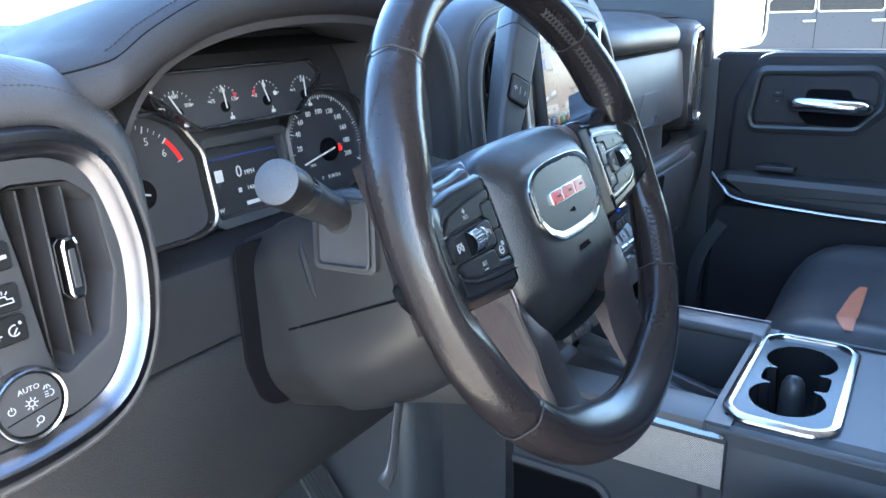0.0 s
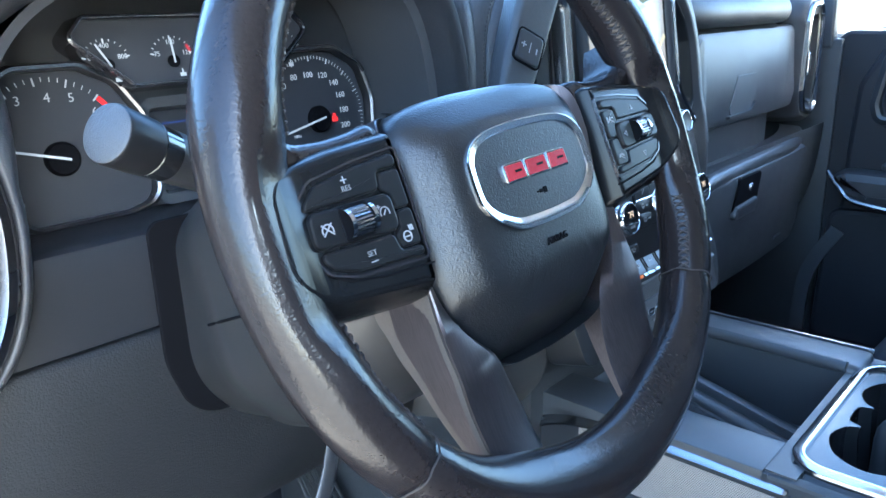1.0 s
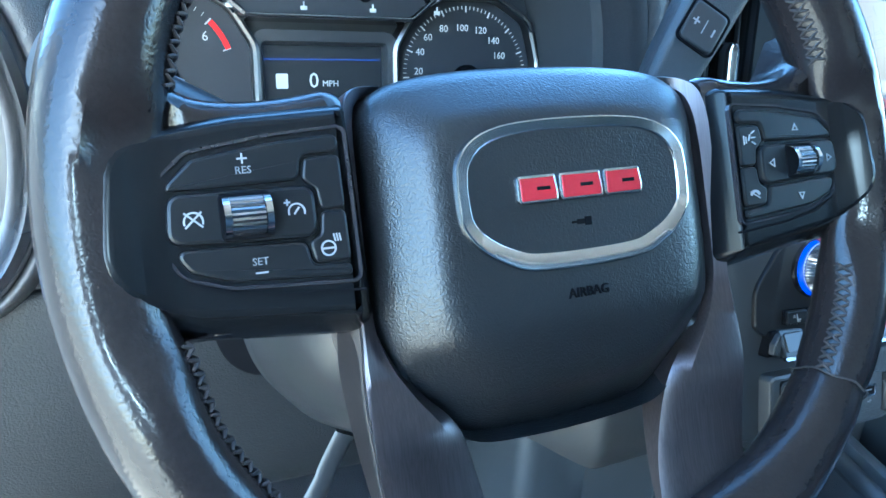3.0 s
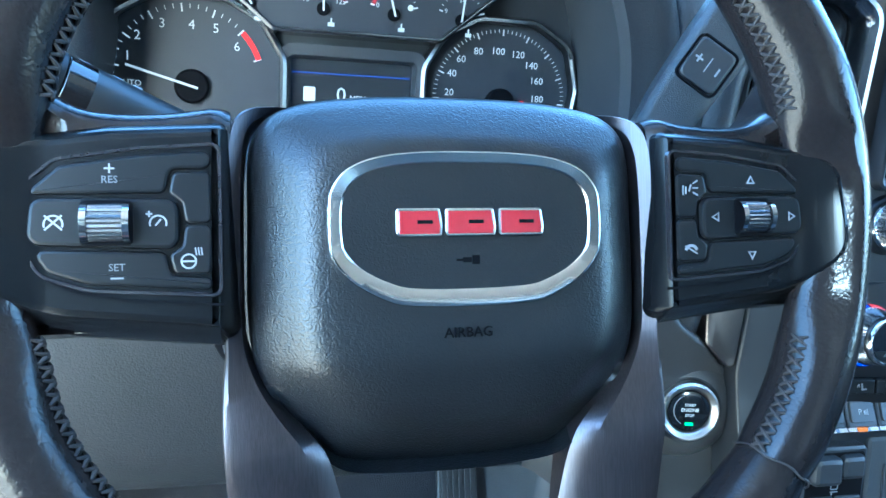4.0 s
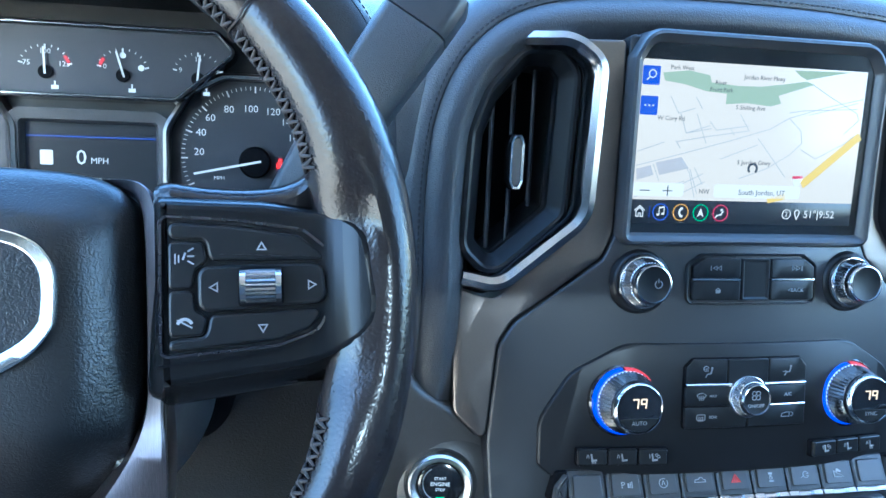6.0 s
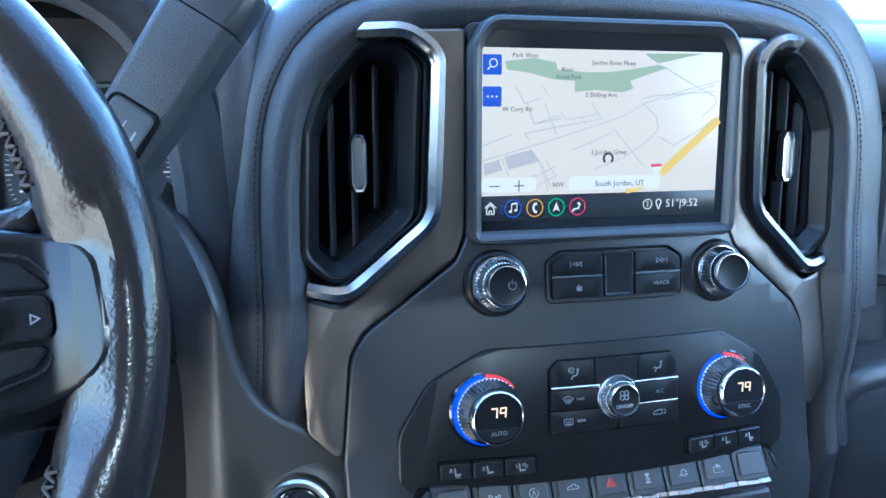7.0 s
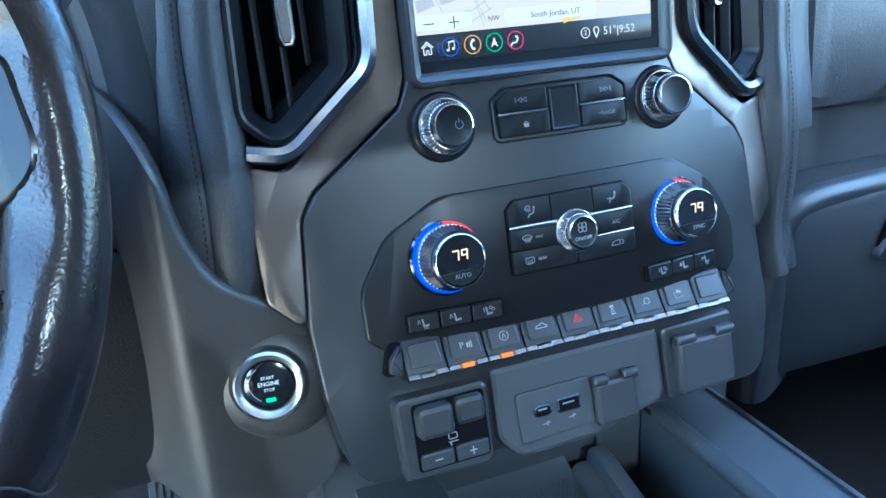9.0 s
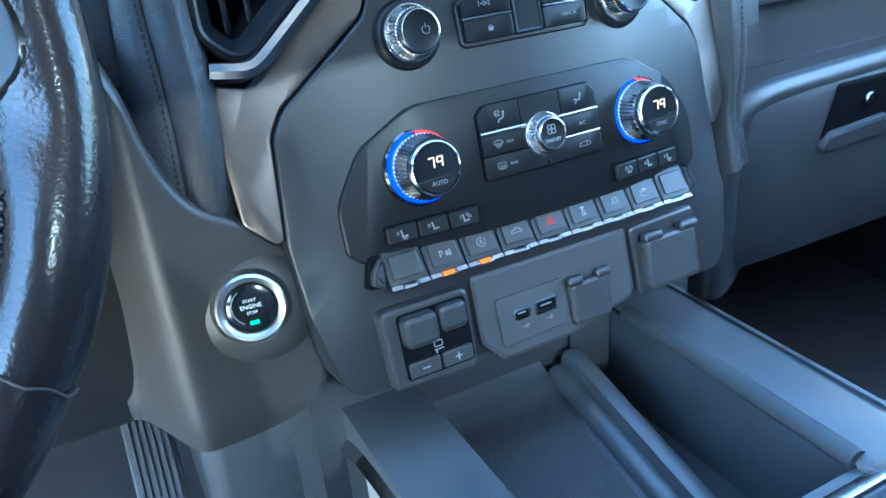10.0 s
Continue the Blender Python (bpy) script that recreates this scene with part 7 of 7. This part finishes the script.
# ---- sockets ----
us = thing("usb_panel", "grey panel with two USB sockets below the toggle keys", "socket panel", STACK @ Matrix.Translation((0, -0.07, 0.0)))
shell = fillet([(-0.069, 0.036), (0.070, 0.036), (0.072, -0.020), (0.010, -0.034), (-0.052, -0.034), (-0.069, -0.016)], [0.004, 0.004, 0.012, 0.012, 0.012, 0.012], 5)
part("socket_shell", plate(shell, -0.03, 0.004, 0.004), GREY, us, "rounded shell round the sockets")
part("socket_plate", plate(fillet([(-0.053, 0.014), (0.006, 0.014), (0.007, -0.021), (-0.052, -0.023)], 0.003, 4), 0.003, 0.0062, 0.0008), GREY, us)
for x, y, w, hh, r in ((-0.0335, -0.0015, 0.0062, 0.0030, 0.003), (-0.0125, -0.0015, 0.0085, 0.0042, 0.0012)):
    so = part("usb_socket", sweep(ccw(rect(x - w, x + w, y - hh, y + hh, r)), [(0.0018, 0.005), (0.0014, 0.0070), (-0.0004, 0.0074), (-0.0010, 0.005)]), CHROME, us, "bright-rimmed USB socket")
    part("socket_hole", plate(rect(x - w + 0.0008, x + w - 0.0008, y - hh + 0.0008, y + hh - 0.0008, r * 0.7), 0.004, 0.0064, 0.0001), VOID, so)
    part("socket_tongue", bars([(x, y + 0.0004, w * 1.1, 0.0011, 0)], 0.0055, 0.0067), DIMINK, so)
    part("usb_symbol", bars([(x + 0.002, y - 0.0105, 0.0060, 0.0006, 6), (x + 0.003, y - 0.0095, 0.002, 0.0005, 40), (x + 0.0025, y - 0.0117, 0.002, 0.0005, -35)], 0.0062, 0.0066), DIMINK, us)


def outlet(x0, x1, y0, y1, h, label):
    t = thing("power_outlet", label, "socket", STACK @ Matrix.Translation((0, -0.07, 0)), group="power outlets")
    w = x1 - x0
    part("outlet_lid", plate(fillet([(x0, y0), (x1, y0), (x1, y1 - 0.004), (x0, y1 - 0.004)], 0.005, 5), 0.0, h, 0.0035), SOFT, t)
    for a, b in ((x0 - 0.001, x0 + w * 0.32), (x1 - w * 0.32, x1 + 0.001)):
        part("lid_hinge", tube([(a, y1 - 0.003, h - 0.002), (a + 0.001, y1 - 0.003, h - 0.002), (b - 0.001, y1 - 0.003, h - 0.002), (b, y1 - 0.003, h - 0.002)], [0.003, 0.0042, 0.0042, 0.003], 12), SATIN, t)
    return t


outlet(0.0085, 0.0440, -0.026, 0.0120, 0.010, "round-cornered black cover of a power outlet")
bo = outlet(0.080, 0.131, -0.0185, 0.0270, 0.013, "larger black cover of a household power outlet")
part("outlet_box", plate(fillet([(0.074, -0.022), (0.135, -0.020), (0.139, 0.036), (0.072, 0.034)], 0.005, 4), -0.03, 0.004, 0.003), SATIN, bo)

# ---- engine start pod ----
ep = thing("start_button", "round engine start button in a chrome ring on a moulded pod", "button")
n = Vector((-0.22, -0.95, 0.22)).normalized()
upv = Vector((0, 0.24, 0.97))
sd = upv.cross(n).normalized()
upv = n.cross(sd).normalized()
EM = Matrix((sd, upv, n)).transposed().to_4x4()
EM.translation = Vector((0.251, 0.177, 0.4395))
ep.matrix_basis = EM
part("button_well", revolve([(0.050, -0.032), (0.044, -0.0205), (0.039, -0.0130), (0.034, -0.0085), (0.030, -0.0058), (0.0265, -0.0046), (0.0235, -0.007)], n=64), PODSKIN, ep)
part("chrome_ring", revolve([(0.0235, -0.006), (0.0232, 0.0005), (0.0215, 0.0022), (0.0185, 0.0006), (0.0170, -0.0015), (0.0165, -0.004)], n=64), BUTTONRING, ep, "satin chrome ring")
part("button_face", revolve([(0.0165, -0.003), (0.0160, -0.0012), (0.013, -0.0002), (0.0, 0.0004)], n=48), GLOSS, ep, "glossy black button")
for txt, y, sz in (("START", 0.0056, 0.0030), ("ENGINE", 0.0016, 0.0040), ("STOP", -0.0026, 0.0030)):
    part("button_lettering", letters(txt, sz, 0.0, y, 0.0009), WHITELIT, ep)
part("button_arc", line(arc(0, 0.0016, 0.0125, 120, 240, 12), 0.0005, 0.0002, 0.0008), DIMINK, ep)
part("button_lamp", bars([(0.0, -0.0095, 0.0062, 0.0024, 0)], 0.0001, 0.0008), GREENLED, ep, "lit green lamp")

# ---- pod that carries the start button, as part of the dash ----
def start_pod():
    edge = [Vector((x, z)) for x, z in spline([(0.168, 0.640), (0.190, 0.618), (0.204, 0.585), (0.212, 0.545), (0.228, 0.512), (0.258, 0.489), (0.284, 0.462), (0.298, 0.428), (0.301, 0.395), (0.297, 0.368), (0.286, 0.347), (0.268, 0.334), (0.24, 0.328), (0.20, 0.326)], 6)]
    bm = bmesh.new()
    rows = []
    for p in edge:
        # The pod stops here against the darker knee panel, in place of a shadow's edge.
        x0 = 0.160
        row = []
        for k in range(25):
            t = k / 24
            x = x0 + (p.x - x0) * t
            q = min(1.0, max(0.0, (x - 0.160) / 0.046))
            q = q * q * (3 - 2 * q)
            low = 0.018 * max(0.0, (0.36 - p.y) / 0.05) ** 2
            row.append(bm.verts.new((x, 0.262 - 0.073 * q + low, p.y)))
        for dx, dy in ((0.0022, 0.0012), (0.0038, 0.004), (0.0046, 0.010), (0.005, 0.05)):
            row.append(bm.verts.new((p.x + dx, row[24].co.y + dy, p.y + dx * 0.4)))
        rows.append(row)
    grid_faces(bm, rows)
    part("start_button_pod", bm, PODSKIN, dash, "smooth moulded pod")


start_pod()
part("stack_foot", box(0.28, 0.655, 0.20, 0.5, 0.0, 0.42), PLASTIC, dash)

# ---- centre console ----
con = thing("centre_console", "black centre console with an open tray and twin cup holders", "console", pose(0.465, 0, 0))
XL, XR, ZT = -0.161, 0.161, 0.322


def con_side(s):
    pts = [(-0.62, 0.0), (0.36, 0.0), (0.34, 0.20), (0.235, 0.285), (0.18, 0.312), (-0.05, ZT - 0.004), (-0.62, ZT - 0.004)]
    m = Matrix(((0, 0, s, s * 0.161), (1, 0, 0, 0), (0, 1, 0, 0), (0, 0, 0, 1)))
    part("side_panel", plate(fillet(pts, 0.02), -0.012, 0.0, 0.004), GREY, con, "charcoal side panel", m=m)
    mesh = [(-0.074, 0.305), (-0.072, 0.238), (0.06, 0.238), (0.16, 0.225), (0.235, 0.225), (0.255, 0.25), (0.235, 0.278), (0.16, 0.300)]
    t = part("trim_panel", plate(fillet(mesh, [0.004, 0.004, 0.02, 0.02, 0.02, 0.02, 0.02, 0.01], 5), 0.0, 0.0035, 0.0012), BRUSH if s > 0 else SATIN, con, "woven silver trim panel", m=m)
    if s < 0:
        bm = bmesh.new()
        y = -0.11
        while y < 0.19:
            for ang in (35, -35):
                bars([(y, 0.2695, 0.0008, 0.090, ang)], 0.0033, 0.0041 if ang > 0 else 0.0038, bm)
            y += 0.0022
        for co, no in (((-0.071, 0, 0), (-1, 0, 0)), ((0.15, 0, 0), (1, 0, 0)), ((0, 0.240, 0), (0, -1, 0)), ((0, 0.300, 0), (0, 1, 0))):
            bmesh.ops.bisect_plane(bm, geom=bm.verts[:] + bm.edges[:] + bm.faces[:], plane_co=co, plane_no=no, clear_outer=True)
        tagged(part("trim_weave", bm, SILVERMESH, t), kind="stuff")
    rows = []
    for y, z, w, ny, nz in ((-0.070, 0.3085, 0.001, 0, 1), (-0.055, 0.3090, 0.007, 0, 1), (0.06, 0.3095, 0.010, 0, 1), (0.13, 0.305, 0.012, 0.1, 1), (0.18, 0.295, 0.014, 0.4, 0.9), (0.215, 0.276, 0.016, 0.8, 0.6), (0.232, 0.250, 0.016, 1, 0.1), (0.234, 0.222, 0.012, 1, -0.1)):
        rows.append([(y - ny * w / 2, z - nz * w / 2, 0.0), (y - ny * w / 2, z - nz * w / 2, 0.0055), (y - ny * w * 0.3, z - nz * w * 0.3, 0.0068), (y + ny * w / 2, z + nz * w / 2, -0.003), (y + ny * w / 2, z + nz * w / 2, -0.008)])
    part("chrome_edge", loft([list(r) for r in zip(*[spline(c, 5) for c in zip(*rows)])], False, close=False), SATINCHROME, con, "broad bright chrome edge", m=m)


con_side(-1)
con_side(1)
# top frame round the tray
part("top_rail", box(XL, -0.098, -0.0455, 0.205, ZT - 0.06, ZT - 0.002, 0.0015), DECK, con)
part("top_rail", box(0.098, XR, -0.062, 0.21, ZT - 0.02, ZT + 0.006, 0.009), DECK, con)
part("rail_lip", tube([(0.100, 0.18, ZT + 0.002), (0.100, 0.10, ZT + 0.004), (0.100, -0.045, ZT + 0.002)], 0.008, 10), TRAY, con)
part("rail_edge", line([(XR - 0.004, -0.06), (XR - 0.004, 0.20)], 0.004, ZT, ZT + 0.0085), SATINCHROME, con, "thin bright edge")
for q in ((-0.131, 0.131, -0.62, -0.176), (-0.156, -0.131, -0.074, -0.0455), (0.131, 0.156, -0.074, -0.0455), (-0.131, 0.131, -0.062, -0.0455)):
    part("rear_deck", box(*q, ZT - 0.03, ZT - 0.002), DECK, con)
for s in (-1, 1):
    prof = spline([(0.170, 0.0), (0.170, 0.16), (0.1695, 0.24), (0.167, 0.275), (0.160, 0.300), (0.148, 0.314), (0.1305, ZT - 0.002)], 4) + [(0.1305, 0.28), (0.13, 0.0)]
    rings = [[(s * (x - e), y, z - e) for x, z in prof] for y, e in ((-0.62, 0.0), (-0.080, 0.0), (-0.0755, 0.001), (-0.0740, 0.004))]
    part("rear_shoulder", loft(rings), GREY, con, "rounded charcoal console shoulder", smooth=50)
POCKET = Matrix(((0, 0, -1, -0.161), (-1, 0, 0, 0), (0, 1, 0, 0), (0, 0, 0, 1)))
pocket = ccw(fillet([(-0.262, 0.04), (-0.06, 0.04), (-0.06, 0.200), (-0.262, 0.200)], 0.03, 6))
part("pocket_rim", sweep(pocket, [(0.003, -0.002), (0.001, 0.005), (-0.006, 0.007), (-0.012, 0.003), (-0.014, -0.002)]), GREY, con, "rounded rim of the side pocket", m=POCKET)
# The pocket has no depth; a flat black sheet stands for the shade inside.
part("pocket_shade", plate(offset(pocket, -0.013), -0.004, 0.0015, 0.0005), VOID, con, "flat black sheet for the shade inside the side pocket", m=POCKET)
# tray: ribbed mat, divider and deep slot
def tray_height(y):
    """The tray falls away rearwards."""
    return 0.302 + 0.25 * (y - 0.17)


part("tray_wall", box(0.094, 0.099, -0.046, 0.24, 0.22, ZT), TRAY, con)
part("tray_wall", box(XL, XR, -0.050, -0.045, 0.2, ZT - 0.004), TRAY, con)
part("tray_wall", box(XL, XR, 0.215, 0.22, 0.2, 0.40), TRAY, con)
part("slot_floor", box(0.045, 0.124, -0.046, 0.22, 0.229, 0.236), TRAY, con)
part("slot_front", plate(rect(0.050, 0.10, 0.20, 0.32, 0.004), -0.002, 0.0, 0.001), TRAY, con, m=Matrix.Translation((0, 0.194, 0)) @ pose(0, 0, 0, 90, 0, 0))
ys = (-0.046, 0.02, 0.08, 0.14, 0.176, 0.188, 0.192)
drop = (0, 0, 0, 0, 0, 0.004, 0.03)
part("tray_divider", loft([[(0.036, y, 0.19), (0.036, y, tray_height(y) - d - 0.006), (0.0375, y, tray_height(y) - d - 0.001), (0.040, y, tray_height(y) - d), (0.050, y, tray_height(y) - d), (0.0525, y, tray_height(y) - d - 0.002), (0.053, y, 0.19)] for y, d in zip(ys, drop)]), DECK, con, "raised tray divider")
part("divider_step", loft([[(0.018, y, 0.19), (0.020, y, tray_height(y) - d - 0.018), (0.024, y, tray_height(y) - d - 0.0125), (0.030, y, tray_height(y) - d - 0.011), (0.036, y, tray_height(y) - d - 0.012), (0.036, y, 0.19)] for y, d in zip(ys, drop)]), DECK, con)
mat_bm = bmesh.new()
rows = [[mat_bm.verts.new((x, y, tray_height(y) - 0.021 + dz)) for x in (-0.103, -0.04, 0.021)] for y, dz in ((-0.046, 0), (0.02, 0), (0.10, 0), (0.18, 0), (0.20, 0.004), (0.22, 0.03))]
grid_faces(mat_bm, rows)
part("tray_mat_base", mat_bm, TRAY, con)
bm = bmesh.new()
for d in (1, -1):
    x = -0.28
    while x < 0.2:
        a, b = (x, -0.045), (x + d * 0.13, 0.185)
        tube([(a[0], a[1], tray_height(a[1]) - 0.0208), (b[0], b[1], tray_height(b[1]) - 0.0208)], 0.0005, 4, bm=bm)
        x += 0.0026
for co, no in (((-0.095, 0, 0), (-1, 0, 0)), ((0.014, 0, 0), (1, 0, 0))):
    bmesh.ops.bisect_plane(bm, geom=bm.verts[:] + bm.edges[:] + bm.faces[:], plane_co=co, plane_no=no, clear_outer=True)
tagged(part("mat_weave", bm, TRAY, con, "finely cross-hatched rubber mat"), kind="stuff")

# cup holder insert
cup = thing("cup_holder", "twin cup holder insert in a bright chrome frame", "cup holder", pose(0.465, -0.117, ZT - 0.002))
frame_s = ccw(fillet([(-0.135, -0.062), (0.135, -0.062), (0.135, 0.058), (-0.135, 0.058)], 0.032, 9))
part("chrome_frame", sweep(frame_s, [(0.005, -0.004), (0.005, 0.003), (0.004, 0.0042), (-0.0045, 0.0066), (-0.006, 0.006), (-0.0075, -0.004)]), CHROME, cup, "bright chrome frame")


def cup_plate():
    bm = bmesh.new()
    h = ccw(spline([(-0.024, 0.024), (-0.034, 0.036), (-0.06, 0.043), (-0.092, 0.030), (-0.106, 0.0), (-0.092, -0.030), (-0.06, -0.044), (-0.034, -0.037), (-0.024, -0.026), (-0.020, -0.040), (0.0, -0.042), (0.020, -0.040), (0.024, -0.026), (0.034, -0.037), (0.06, -0.044), (0.092, -0.030), (0.106, 0.0), (0.092, 0.030), (0.06, 0.043), (0.034, 0.036), (0.024, 0.024), (0.018, 0.036), (0.0, 0.038), (-0.018, 0.036)], 4, True))

    iv = [bm.verts.new((x, y, 0.0015)) for x, y in h]
    ov = [bm.verts.new((x, y, 0.0015)) for x, y in offset(frame_s, -0.0065)]
    es = [bm.edges.new((a[i], a[(i + 1) % len(a)])) for a in (iv, ov) for i in range(len(a))]
    bmesh.ops.triangle_fill(bm, edges=es, use_beauty=True, normal=(0, 0, 1))
    inside = [bm.verts.new((x, y, -0.004)) for x, y in offset(h, 0.001)]
    deep = [bm.verts.new((x, y, -0.075)) for x, y in offset(h, -0.003)]
    for a, b in ((iv, inside), (inside, deep)):
        for i in range(len(a)):
            bm.faces.new((a[i], a[(i + 1) % len(a)], b[(i + 1) % len(a)], b[i]))
    bm.faces.new(deep)
    part("cup_insert", bm, CUPGLOSS, cup, "glossy black insert with two round wells")


cup_plate()
part("cup_divider", loft([[(x * k, y * k + 0.0, h) for x, y in ngon(0, 0, 0.016, 16)] for k, h in ((1.0, -0.07), (0.97, -0.02), (0.86, -0.006), (0.6, 0.002), (0.2, 0.005))]), RUBBER, cup, "rubber post between the wells")

# ---- pedals and passenger seat ----
pd = thing("accelerator_pedal", "black ribbed accelerator pedal", "pedal", Matrix.Translation((0.160, 0.43, 0.16)) @ pose(0, 0, 0, 50, 0, -4))
part("pedal_plate", plate(rect(-0.024, 0.024, -0.075, 0.075, 0.008), -0.008, 0.0, 0.002), RUBBER, pd)
for i in range(6):
    x = -0.0175 + 0.007 * i
    part("pedal_rib", bars([(x, 0, 0.0035, 0.135, 0)], 0.0, 0.003), RUBBER, pd)
part("pedal_arm", tube([(0.0, 0.02, -0.008), (0.0, 0.10, -0.04), (0.0, 0.22, -0.03)], 0.008, 8), SATIN, pd)
solid("kick_panel", box(0.20, 0.315, 0.30, 0.60, 0.0, 0.30, 0.02), GREY, "charcoal carpeted tunnel side", "panel", kind="structure")


def seat(name, x, y, label):
    t = thing(name, label, "seat", pose(x, y, 0.0))
    def slab(w0, d0, d1, z0, z1, r):
        return box(-w0, w0, d0, d1, z0, z1, r)
    part("seat_base", slab(0.24, -0.28, 0.22, 0.0, 0.16, 0.02), PLASTIC, t)
    def cushion_ring(y, w, top, lip, per=3):
        pts = [(-w, 0.14), (-w - 0.01, 0.20), (-w + 0.01, top + lip - 0.012), (-w + 0.06, top + lip), (-w + 0.12, top), (0.0, top - 0.006), (w - 0.12, top), (w - 0.06, top + lip), (w - 0.01, top + lip - 0.012), (w + 0.01, 0.20), (w, 0.14)]
        return [(x, y, z) for x, z in spline(pts, per)]
    front = [(0.300, 0.13, 0.165, 0.0), (0.298, 0.175, 0.195, 0.001), (0.292, 0.205, 0.222, 0.002), (0.280, 0.228, 0.246, 0.004), (0.262, 0.245, 0.266, 0.007), (0.235, 0.256, 0.280, 0.011), (0.20, 0.262, 0.288, 0.0145), (0.05, 0.266, 0.287, 0.021), (-0.20, 0.268, 0.280, 0.026), (-0.30, 0.26, 0.275, 0.02)]
    rings = [cushion_ring(y, w, tp, lp) for y, w, tp, lp in front]
    part("seat_cushion", loft(rings), LEATHER, t, "black leather cushion")
    path = cushion_ring(0.0, 0.2625, 0.288, 0.0145, 12)[27:63]
    band = [[(x, 0.138 + f * 0.030 * math.sin(math.pi * (0.03 + 0.94 * j / 35)) ** 0.4, z + 0.0045) for j, (x, y, z) in enumerate(path)] for f in (0, 0.25, 0.5, 0.75, 1)]
    part("orange_insert", loft(band, False, close=False), ORANGE, t, "orange leather band over the bolster")
    def back_ring(z, y, w, d):
        return [(x, yy + y, z) for x, yy in fillet([(-w, -0.06), (w, -0.06), (w, d), (w * 0.6, d - 0.03), (-w * 0.6, d - 0.03), (-w, d)], 0.03, 4)]
    part("backrest", loft([back_ring(z, y, w, d) for z, y, w, d in ((0.26, -0.30, 0.25, 0.09), (0.50, -0.36, 0.265, 0.10), (0.75, -0.43, 0.26, 0.08), (0.93, -0.48, 0.235, 0.05), (0.97, -0.49, 0.22, 0.03))]), LEATHER, t, "black leather backrest")
    part("headrest", loft([back_ring(z, -0.50, w, 0.03) for z, w in ((0.98, 0.14), (1.00, 0.165), (1.12, 0.165), (1.15, 0.13))]), LEATHER, t)


seat("passenger_seat", 0.95, -0.30, "black leather passenger seat with orange side inserts")
# Never in view: added to hold light from behind off the knee panel and wheel.
seat("driver_seat", 0.0, -0.38, "unseen black leather driver seat with orange side inserts, blocks light from behind")
